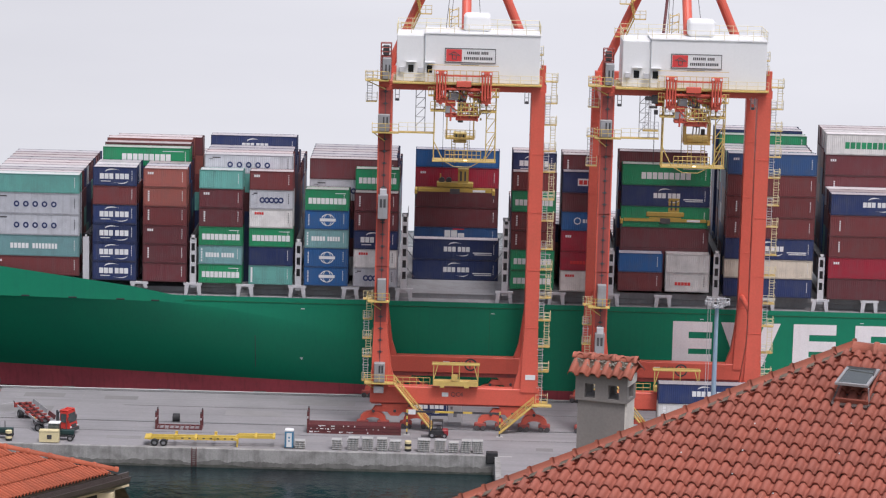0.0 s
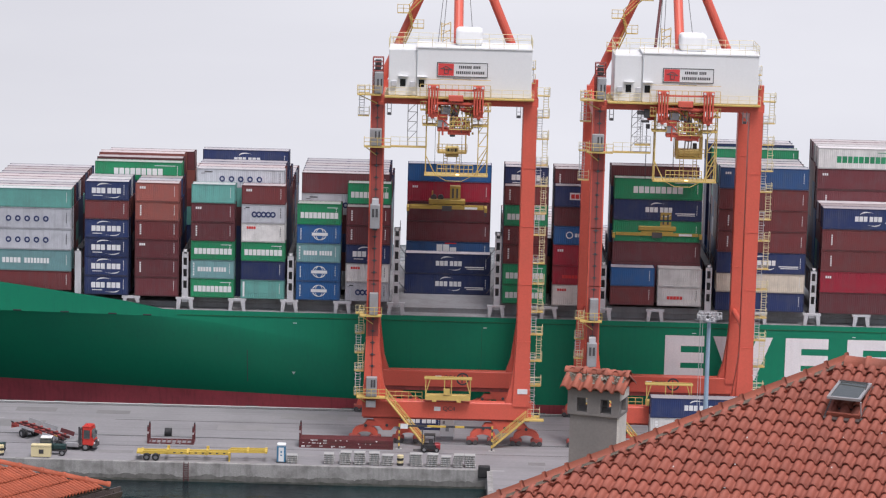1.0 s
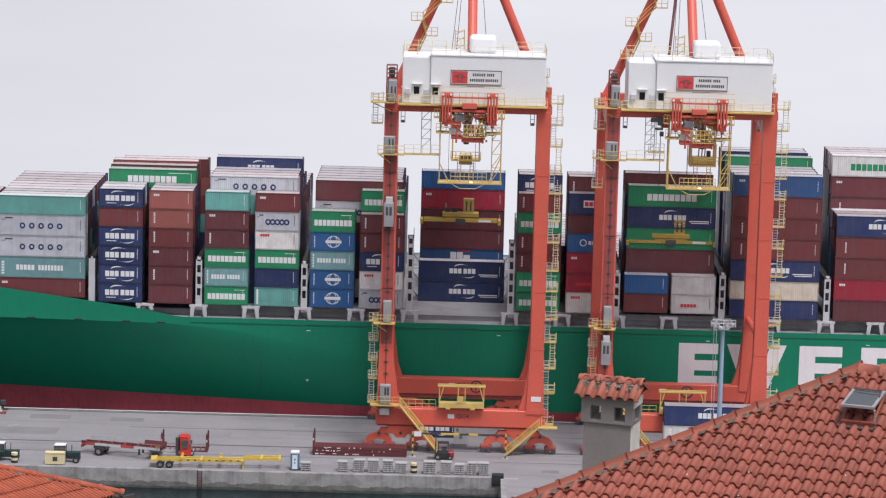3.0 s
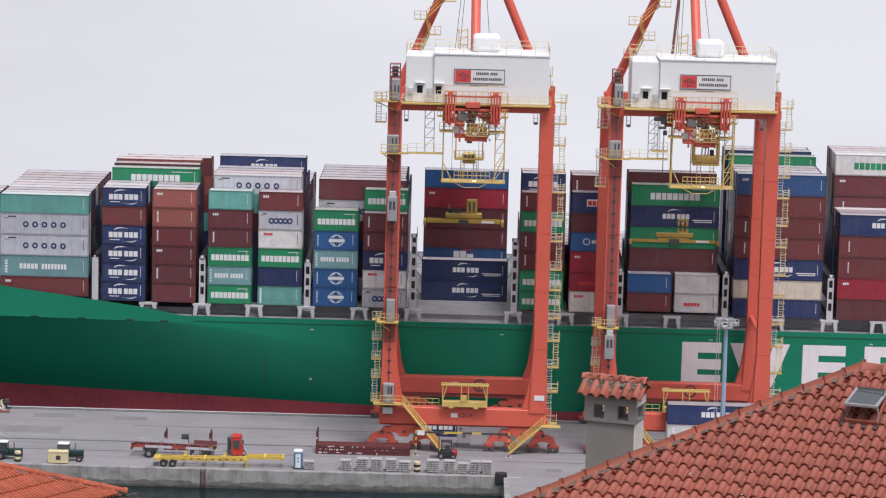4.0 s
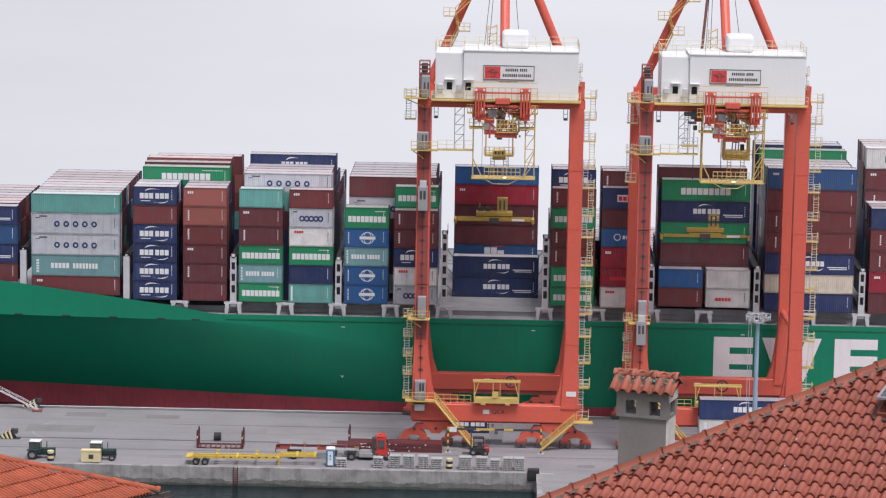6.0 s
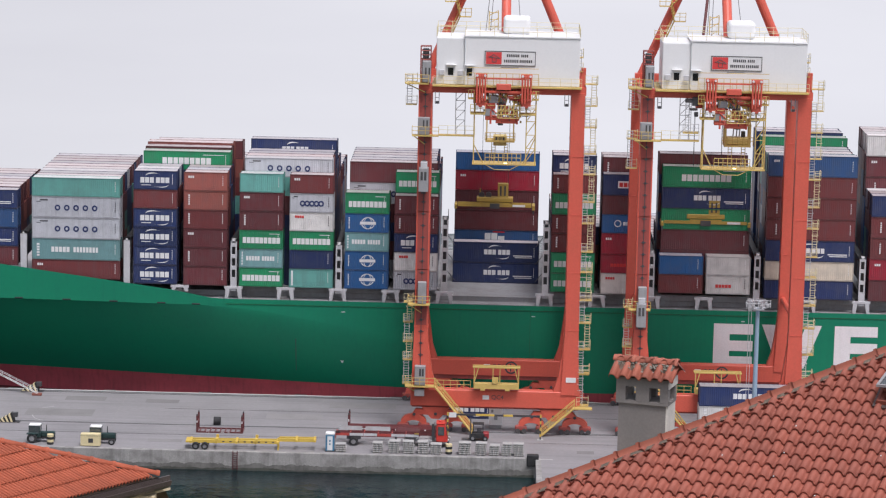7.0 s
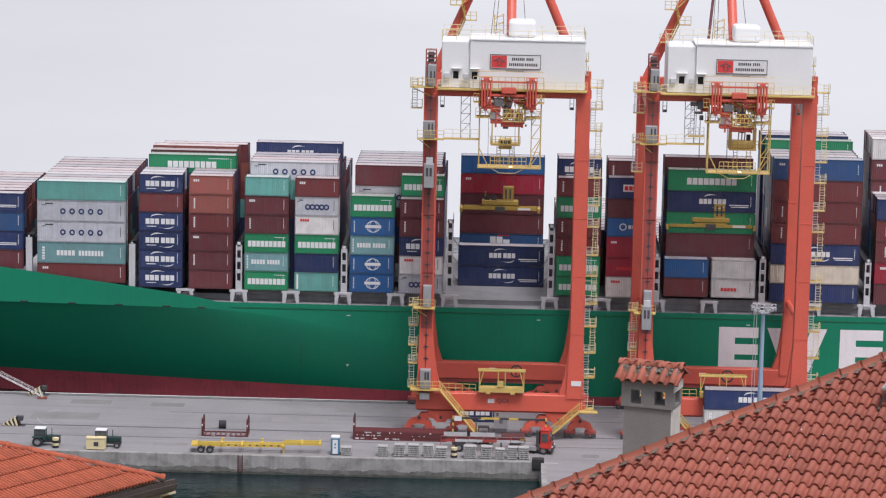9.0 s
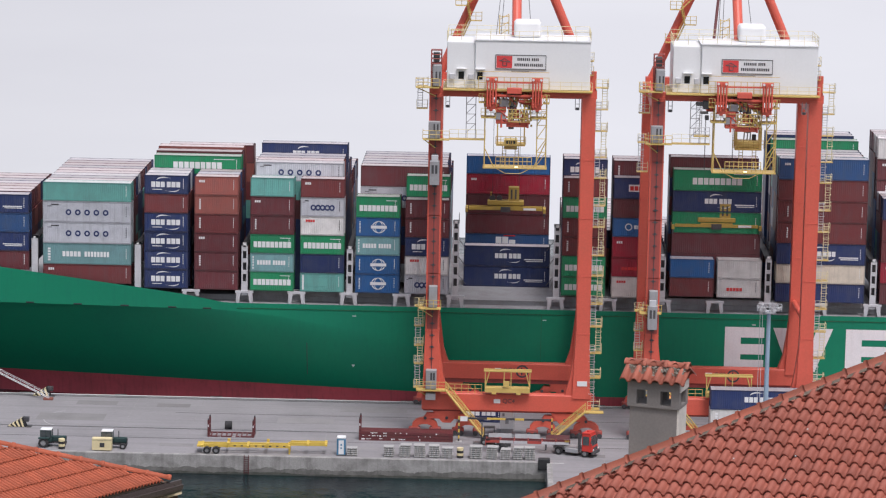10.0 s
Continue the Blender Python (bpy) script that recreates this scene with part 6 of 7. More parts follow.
def yellow_chassis():
    t = empty("gooseneck_trailer", pose(-21.8, 363.9, 0, 0, 0, 2), "empty yellow gooseneck container chassis on twin axles", "trailer")
    for y in (-0.5, 0.5):
        part("side_rail", boxes((-16.4, -5.2, y - 0.12, y + 0.12, 1.02, 1.42)), TRAILER_YELLOW, t)
        bm = bmesh.new()
        hexa(bm, [(-5.4, y - 0.12, 0.95), (-5.0, y - 0.12, 1.3), (-5.0, y + 0.12, 1.3), (-5.4, y + 0.12, 0.95), (-5.4, y - 0.12, 1.45), (-4.9, y - 0.12, 1.8), (-4.9, y + 0.12, 1.8), (-5.4, y + 0.12, 1.45)])
        part("neck_knee", bm, TRAILER_YELLOW, t)
        part("gooseneck_rail", boxes((-5.0, -0.4, y - 0.11, y + 0.11, 1.35, 1.75)), TRAILER_YELLOW, t)
    for x in (-16.4, -13.2, -10.6, -8.2, -5.4, -3.0, -0.7):
        part("cross_member", boxes((x, x + 0.28, -1.2, 1.2, 1.1 if x < -5.2 else 1.45, 1.4 if x < -5.2 else 1.7)), TRAILER_YELLOW, t)
    for x in (-13.1, -8.1):
        for s in (-1.15, 1.15):
            part("twist_lock", boxes((x - 0.05, x + 0.3, s - 0.12, s + 0.12, 1.35, 1.75)), TRAILER_YELLOW, t)
    for k in range(8):
        part("web_slot", boxes((-12.3 + k * 0.9, -12.0 + k * 0.9, -0.63, -0.6, 1.15, 1.3)), DARK_STEEL, t)
    for s in (-0.8, 0.8):
        part("landing_leg", boxes((-5.3, -5.1, s - 0.09, s + 0.09, 0.0, 1.0)), TRAILER_YELLOW, t)
    for x in (-15.65, -14.5):
        for s in (-0.95, 0.95):
            axle_wheel(t, x, s, 0.47, 0.6)
    for ch in t.children:
        if not ch.name.startswith("wheel") and not ch.name.startswith("landing_leg"):
            ch.location.z -= 0.25
    part("rear_bumper", boxes((-16.9, -16.4, -1.1, 1.1, 0.9, 1.1)), TRAILER_YELLOW, t)


yellow_chassis()


def flat_rack(x, y, L, post_h, base_h, label, posts=(True, True), tiers=1):
    f = empty("flat_rack", pose(x, y, 0), label, "flat rack", "flat racks on the quay")
    for k in range(tiers):
        z = k * (base_h / tiers)
        hh = base_h / tiers - 0.04
        part("deck_frame", boxes((0, L, 0, 0.18, z, z + hh), (0, L, 2.26, 2.44, z, z + hh), (0, 0.2, 0.18, 2.26, z, z + hh), (L - 0.2, L, 0.18, 2.26, z, z + hh)), RUST, f)
        if tiers > 1:
            part("deck", boxes((0.2, L - 0.2, 0.18, 2.26, z + hh * 0.6, z + hh * 0.9)), RUST, f)
        else:
            for i in range(9):
                x0 = 0.35 + i * (L - 0.8) / 8
                part("deck_bearer", boxes((x0, x0 + 0.16, 0.18, 2.26, z + 0.02, z + hh * 0.8)), RUST, f)
        bm = bmesh.new()
        q = random.Random(k + int(L))
        for i in range(int(L * 0.9)):
            a = q.uniform(0.3, L - 0.8)
            block(bm, a, a + q.choice((0.12, 0.2, 0.45)), -0.012, 0.0, z + hh * q.uniform(0.3, 0.7), z + hh * 0.85)
        part("marking", bm, WHITE_LETTER, f)
    for side, on in ((0.0, posts[0]), (L - 0.22, posts[1])):
        if on:
            for yy in (0.02, 2.2):
                part("end_post", boxes((side, side + 0.22, yy, yy + 0.2, base_h, post_h)), RUST, f)
            part("end_rail", boxes((side + 0.04, side + 0.18, 0.22, 2.2, post_h * 0.55, post_h * 0.55 + 0.15)), RUST, f)
            for yy in (0.02, 2.2):
                part("post_lock", boxes((side + 0.03, side + 0.19, yy + 0.02, yy + 0.18, post_h, post_h + 0.22)), DARK_STEEL, f)
            part("post_mark", boxes((side + 0.05, side + 0.17, 0.0, 0.02, post_h - 0.9, post_h - 0.6)), WHITE_LETTER, f)
    return f


flat_rack(-38.3, 371.6, 6.06, 2.2, 0.2, "folding maroon flat rack with upright end posts", (True, True))
flat_rack(-18.6, 371.6, 12.19, 2.85, 1.2, "stack of folded maroon flat racks with white marks", (True, False), 3)
bm = bmesh.new()
rod(bm, (-36.45, 376.2, 0.55), (-35.55, 376.2, 0.55), 0.55, 18)
tagged(part("rubber_roll", bm, BLACK), "black rubber roll lying on the concrete", "roll")


def toilet():
    t = empty("portable_toilet", pose(-20.4, 363.4, 0), "blue portable toilet with white door and roof", "toilet")
    part("body", rounded(-0.55, 0.55, -0.55, 0.55, 0.1, 2.15, 0.05), BLUE_PLASTIC, t)
    part("door", boxes((-0.32, 0.34, -0.60, -0.54, 0.2, 2.0)), WHITE, t)
    part("door_sign", boxes((-0.08, 0.1, -0.615, -0.6, 1.3, 1.55), (-0.08, 0.1, -0.615, -0.6, 0.9, 1.1)), BLUE_PLASTIC, t)
    part("roof", rounded(-0.58, 0.58, -0.58, 0.58, 2.12, 2.45, 0.16, 3), WHITE, t)
    part("skid", boxes((-0.6, 0.6, -0.6, 0.6, 0.0, 0.1)), DARK_STEEL, t)


toilet()


BEARER = paint("grey_timber", (0.17, 0.155, 0.14), 0.9, 0.4, 3.0)


def slab_stack(x, y, layers, w):
    """Pale slabs on bearers, slightly out of line."""
    t = empty("slab_stack", pose(x, y, 0, 0, 0, rng.uniform(-3, 3)), "stack of pale grey concrete slabs on timber bearers", "slab stack", "slab stacks along the quay edge")
    for k in range(layers):
        z = k * 0.27
        o = rng.uniform(-0.09, 0.09)
        part("slab", rounded(-w / 2 + o, w / 2 + o, -0.6, 0.6, z + 0.13, z + 0.26, 0.02, 1), PALE_CONCRETE, t)
        for b in (-w * 0.36, 0, w * 0.36):
            part("bearer", boxes((b - 0.09, b + 0.09, -0.58, 0.58, z, z + 0.13)), BEARER, t)


for x, n, w in ((-19.0, 4, 1.6), (-14.35, 5, 1.5), (-12.25, 6, 1.7), (-10.4, 6, 1.7), (-8.6, 6, 1.6), (-6.9, 5, 1.7), (-3.3, 6, 1.9), (-1.25, 6, 1.7), (0.45, 5, 1.5), (2.05, 6, 1.5), (3.55, 6, 1.6)):
    slab_stack(x, 363.3, n, w * 0.84)


def bollard(x, y):
    t = empty("tyre_bollard", pose(x, y, 0), "black and white banded tyre bollard", "bollard", "banded bollards")
    for k in range(4):
        bm = bmesh.new()
        rod(bm, (0, 0, k * 0.33), (0, 0, k * 0.33 + 0.31), 0.42, 16)
        part("tyre_band", bm, BLACK if k % 2 == 0 else CREAM, t)


bollard(-5.3, 363.3)
bollard(-56.0, 363.2)


def farm_tractor(x, y):
    t = empty("farm_tractor", pose(x, y, 0), "dark green tractor with a white cab roof", "tractor", "green tractors")
    part("bonnet", rounded(1.2, 3.1, -0.42, 0.42, 0.85, 1.55, 0.1), TRACTOR_GREEN, t)
    part("chassis", boxes((-0.4, 3.0, -0.3, 0.3, 0.5, 0.9)), DARK_STEEL, t)
    part("grille", boxes((3.1, 3.14, -0.35, 0.35, 0.9, 1.45)), DARK_STEEL, t)
    part("cab_base", rounded(-0.55, 1.2, -0.75, 0.75, 0.8, 1.45, 0.08), TRACTOR_GREEN, t)
    for px in (-0.45, 0.35, 1.05):
        for s in (-0.7, 0.7):
            part("cab_post", boxes((px - 0.05, px + 0.05, s - 0.05, s + 0.05, 1.4, 2.5)), TRACTOR_GREEN, t)
    part("cab_glass", boxes((-0.46, 1.06, -0.66, 0.66, 1.45, 2.45)), CAB_GLASS, t)
    part("cab_roof", rounded(-0.5, 1.12, -0.72, 0.72, 2.48, 2.64, 0.07), WHITE, t, "white cab roof")
    part("exhaust", rods(0.06, ((1.9, 0.2, 1.5), (1.9, 0.2, 2.5)), n=7), DARK_STEEL, t)
    t.scale = (0.9, 0.9, 0.88)
    for s in (-1, 1):
        part("mudguard", rounded(-0.75, 0.75, s * 0.95 - 0.3, s * 0.95 + 0.3, 1.3, 1.5, 0.08), TRACTOR_GREEN, t)
        axle_wheel(t, 0, s * 0.95, 0.72, 0.5)
        axle_wheel(t, 2.6, s * 0.8, 0.46, 0.34)


farm_tractor(-50.6, 364.3)
farm_tractor(-58.4, 364.4)


def cream_box():
    t = empty("generator_box", pose(-50.7, 362.9, 0), "cream steel box with a dark vent beside the tractor", "generator")
    part("body", rounded(-1.35, 1.15, -0.5, 0.5, 0.08, 1.62, 0.04), CREAM, t)
    part("vent", boxes((-0.35, 0.25, -0.53, -0.49, 0.5, 1.05)), DARK_STEEL, t)
    part("lid_seam", boxes((-1.35, 1.15, -0.515, -0.49, 1.38, 1.41)), DARK_STEEL, t)
    part("feet", boxes((-1.1, 0.9, -0.4, 0.4, 0.0, 0.08)), DARK_STEEL, t)


cream_box()


FORK_RED = paint("forklift_red", (0.26, 0.02, 0.025), 0.4, 0.3, 1.5, dirt=(0.1, 0.03, 0.03), bump=0.0)
GANG_RED = paint("gangway_red", (0.22, 0.075, 0.055), 0.6, 0.5, 1.5, dirt=(0.2, 0.08, 0.06), bump=0.0)


def forklift():
    t = empty("forklift", pose(-1.6, 371.2, 0), "black and red forklift parked before the crane", "forklift")
    part("body", rounded(-0.9, 0.9, -0.6, 0.6, 0.35, 1.05, 0.1), BLACK, t)
    part("counterweight", rounded(0.5, 1.35, -0.6, 0.6, 0.3, 1.15, 0.2, 3), FORK_RED, t)
    for px in (-0.7, 0.55):
        for s in (-0.5, 0.5):
            part("guard_post", boxes((px - 0.05, px + 0.05, s - 0.05, s + 0.05, 1.0, 2.2)), BLACK, t)
    part("guard_roof", boxes((-0.8, 0.65, -0.58, 0.58, 2.2, 2.3)), BLACK, t)
    part("seat", rounded(-0.2, 0.4, -0.3, 0.3, 1.0, 1.6, 0.08), DARK_STEEL, t)
    for s in (-0.35, 0.35):
        part("mast_rail", boxes((-1.12, -0.98, s - 0.07, s + 0.07, 0.1, 2.9)), DARK_STEEL, t)
        part("fork", boxes((-2.2, -1.1, s - 0.07, s + 0.07, 0.12, 0.2)), DARK_STEEL, t)
    part("carriage", boxes((-1.2, -1.12, -0.5, 0.5, 0.15, 0.9)), DARK_STEEL, t)
    for px, r in ((-0.75, 0.38), (0.85, 0.33)):
        for s in (-0.55, 0.55):
            axle_wheel(t, px, s, r, 0.26)


forklift()


def height_portal():
    t = empty("height_portal", pose(-5.65, 372.2, 0), "yellow and black striped height barrier before the crane", "barrier")
    for x in (0.0, 12.05):
        for k in range(8):
            part("post_band", boxes((x - 0.1, x + 0.1, -0.1, 0.1, k * 0.42, k * 0.42 + 0.42)), TRAILER_YELLOW if k % 2 else DARK_STEEL, t)
        part("foot", boxes((x - 0.4, x + 0.4, -0.4, 0.4, 0.0, 0.08)), PALE_CONCRETE, t)
    for k in range(10):
        x = k * 1.205
        part("bar_band", boxes((x, x + 1.205, -0.08, 0.08, 3.0, 3.25)), TRAILER_YELLOW if k in (3, 4, 6) else DARK_STEEL, t)
    part("notice", boxes((0.15, 1.1, -0.15, -0.1, 2.75, 3.4)), WHITE_LETTER, t)


height_portal()
container(-5.9, 383.6, 0.0, FT20, S, "navy", "swoosh", "containers standing on the quay")


def cabinet():
    t = empty("switch_cabinet", pose(0.55, 378.4, 0), "white switch cabinet beside the crane track", "cabinet")
    part("body", rounded(-0.9, 0.9, -0.5, 0.5, 0.5, 3.2, 0.05), WHITE, t)
    part("plinth", boxes((-0.8, 0.8, -0.45, 0.45, 0.0, 0.5)), GREY_STEEL, t)
    part("panel", boxes((-0.2, 0.25, -0.53, -0.49, 1.2, 1.7), (-0.6, -0.3, -0.53, -0.49, 2.2, 2.6)), GREY_STEEL, t)
    part("hood", boxes((-1.0, 1.0, -0.6, 0.6, 3.2, 3.3)), LIGHT_GREY, t)


cabinet()
z = 0.0
for colour, style in (("white", "small"), ("white", "long"), ("navy", "swoosh")):
    container(26.75, 371.4, z, FT40, S, colour, style, "containers standing on the quay")
    z += S + 0.012


def striped_stop(sx, sy):
    t = empty("rail_stop", pose(sx, sy, 0), "black and cream striped wedge stop at the crane rail", "rail stop")
    # slanting stripes of a wedge
    for k in range(8):
        bm = bmesh.new()
        x0, x1 = k * 0.25, (k + 1) * 0.25
        h0, h1 = 0.1 + x0 * 0.62, 0.1 + x1 * 0.62
        lean = 0.35
        hexa(bm, [(x0 + lean, 0, 0.06), (x1 + lean, 0, 0.06), (x1 + lean, 0.9, 0.06), (x0 + lean, 0.9, 0.06), (x0, 0, h0), (x1, 0, h1), (x1, 0.9, h1), (x0, 0.9, h0)])
        part("stripe", bm, BLACK if k % 2 else CREAM, t)
    part("base", boxes((-0.1, 3.0, -0.1, 1.0, 0.0, 0.06)), DARK_STEEL, t)
    part("buffer", rounded(1.9, 2.7, 0.1, 0.8, 0.7, 1.3, 0.06), DARK_STEEL, t)


striped_stop(-64.8, 374.6)
striped_stop(-64.6, 393.4)


def gangway():
    t = empty("ship_gangway", pose(-62.1, 391.3, 0), "white and red boarding gangway resting on the quay", "gangway")
    a, b = Vector((0, 0, 0.3)), Vector((-8.6, 5.4, 2.9))
    bm = bmesh.new()
    for o in (Vector((0, -0.3, 0)), Vector((0, 0.3, 0))):
        rod(bm, a + o, b + o, 0.045, 6)
        rod(bm, a + o + Vector((0, 0, 0.5)), b + o + Vector((0, 0, 0.5)), 0.025, 6)
        for k in range(9):
            p = a.lerp(b, k / 8) + o
            rod(bm, p, p + Vector((0, 0, 0.5)), 0.02, 5)
    part("rails", bm, WHITE, t)
    bm = bmesh.new()
    for k in range(18):
        p = a.lerp(b, k / 17)
        block(bm, p.x - 0.1, p.x + 0.1, p.y - 0.3, p.y + 0.3, p.z - 0.03, p.z + 0.03)
    part("treads", bm, GREY_STEEL, t)
    part("foot", rounded(-0.7, 0.6, -0.4, 0.4, 0.0, 0.3, 0.05), GANG_RED, t)


gangway()


def lamp_mast():
    t = empty("lamp_mast", pose(31.0, 340.0, 0), "tall blue-grey floodlight mast with a crown of lamps", "street lamp")
    bm = bmesh.new()
    rod(bm, (0, 0, 0), (0, 0, 24.2), 0.38, 14, 0.22)
    part("pole", bm, MAST_BLUE, t)
    part("ladder", rods(0.03, ((-0.75, -0.3, 3), (-0.75, -0.3, 24)), ((-1.05, -0.3, 3), (-1.05, -0.3, 24)), n=5), LIGHT_GREY, t)
    part("base_plate", boxes((-0.7, 0.7, -0.7, 0.7, 0.0, 0.12)), GREY_STEEL, t)
    bm = bmesh.new()
    rod(bm, (0, 0, 24.0), (0, 0, 24.15), 0.7, 16)
    part("crown", bm, LIGHT_GREY, t)
    part("crown_rail", railing((-1.4, -0.8, 24.3), (1.4, -0.8, 24.3), 0.9, 0.5, 0.04), LIGHT_GREY, t)
    for k in range(9):
        a = k * math.tau / 9
        part("floodlight", rounded(1.35 * math.cos(a) - 0.17, 1.35 * math.cos(a) + 0.17, 1.35 * math.sin(a) - 0.14, 1.35 * math.sin(a) + 0.14, 24.35, 24.75, 0.05, 1), GREY_STEEL, t)
        part("arm", rods(0.04, ((0, 0, 24.2), (1.3 * math.cos(a), 1.3 * math.sin(a), 24.3)), n=5), LIGHT_GREY, t)


lamp_mast()

MOSS = paint("moss_lichen", (0.20, 0.19, 0.16), 0.95, 0.6, 8.0, dirt=(0.08, 0.085, 0.05), rnd=0.3)


LICHEN = paint("pale_lichen", (0.17, 0.155, 0.13), 0.95, 0.6, 12.0, dirt=(0.12, 0.11, 0.08), rnd=0.35)


# ---- roofs of the houses below the viewpoint ----
def tile_mesh(pitch, length, name):
    """A curved clay roof tile: cover and pan, raised at its lower end; x along the eave, y up the slope."""
    bm = bmesh.new()
    prof = []
    k1 = min(1.0, pitch / 0.125)
    for k in range(6):
        a = math.pi * k / 5
        prof.append((pitch * 0.34 * (1 - math.cos(a)), 0.060 * math.sin(a)))
    prof += [(pitch * 0.78, -0.012), (pitch * 0.92, -0.012), (pitch * 1.04, 0.012)]
    lo = [bm.verts.new((x, 0, z * k1 + 0.008 + 0.032 * k1)) for x, z in prof]
    hi = [bm.verts.new((x, length, z * k1 + 0.0)) for x, z in prof]
    un = [bm.verts.new((x, 0.0, z * k1 + 0.020)) for x, z in prof]
    for k in range(len(prof) - 1):
        bm.faces.new((lo[k], lo[k + 1], hi[k + 1], hi[k])).smooth = True
        bm.faces.new((un[k], un[k + 1], lo[k + 1], lo[k]))
    me = bpy.data.meshes.new(name)
    bm.to_mesh(me)
    bm.free()
    return me


def cap_mesh(length, r):
    """A half-round ridge tile with a raised collar, along x."""
    bm = bmesh.new()
    prev = None
    for x, q in ((0, r * 1.0), (length * 0.84, r * 0.93), (length * 0.85, r * 1.16), (length, r * 1.18), (length * 1.02, r * 1.0)):
        ring = [bm.verts.new((x, q * 1.15 * math.cos(math.pi * k / 8), q * math.sin(math.pi * k / 8) - 0.01)) for k in range(9)]
        if prev:
            for k in range(8):
                bm.faces.new((prev[k], ring[k], ring[k + 1], prev[k + 1])).smooth = True
        prev = ring
    bmesh.ops.recalc_face_normals(bm, faces=bm.faces[:])
    me = bpy.data.meshes.new("ridge_tile")
    bm.to_mesh(me)
    bm.free()
    return me


def axes(ex, ey, o):
    """A pose from two directions and a place."""
    ex, ey = ex.normalized(), ey.normalized()
    ez = ex.cross(ey).normalized()
    return Matrix(((ex.x, ey.x, ez.x, o.x), (ex.y, ey.y, ez.y, o.y), (ex.z, ey.z, ez.z, o.z), (0, 0, 0, 1)))


def facet(bm, pts):
    bm.faces.new([bm.verts.new(p) for p in pts])


def tiled_face(roof, corner, along, up, pitch, course, cols, rows, keep, material, limit=300, slant=0.0, side=1):
    """Courses of tiles; along: unit vector of the eave, up: unit vector up the slope, keep(u, w) says where tiles lie. The nearest are parts, the rest one mesh."""
    me = tile_mesh(pitch, course * 1.16, "roof_tile")
    me.materials.append(material)
    made, rest = 0, bmesh.new()
    base = axes(along, up, corner)
    q = random.Random(3)
    for j in rows:
        for i in cols:
            u, w = i * pitch, j * course
            if not keep(u, w):
                # tiles that meet the hip are cut along it
                near = [side * (u + a * pitch - (w + b * course) * side * slant) for a in (0, 1.04) for b in (0, 1.16)]
                if not slant or max(near) < 0.05 or not keep(u + side * 3 * pitch, w):
                    continue
                cut = bmesh.new()
                cut.from_mesh(me)
                cut.transform(pose(u, w, 0.012))
                bmesh.ops.bisect_plane(cut, geom=cut.verts[:] + cut.edges[:] + cut.faces[:], plane_co=(0, 0, 0), plane_no=(side, -slant, 0), clear_inner=True)
                if len(cut.faces):
                    part("roof_tile", cut, material, roof, m=base)
                else:
                    cut.free()
                continue
            e = min(1.0, (pitch / 0.166) ** 2)
            m = base @ pose(u + q.uniform(-0.006, 0.006) * e, w + q.uniform(-0.008, 0.008) * e, 0.01 + q.uniform(0, 0.006) * e, q.uniform(-0.6, 0.6) * e, 0, q.uniform(-0.8, 0.8) * e)
            if made < limit:
                share("roof_tile", me, roof, m)
                made += 1
            else:
                old = len(rest.verts)
                rest.from_mesh(me)
                rest.verts.ensure_lookup_table()
                for v in rest.verts[old:]:
                    v.co = m @ v.co
    if len(rest.verts):
        tagged(part("far_tiles", rest, material, roof), kind="stuff")
    else:
        rest.free()


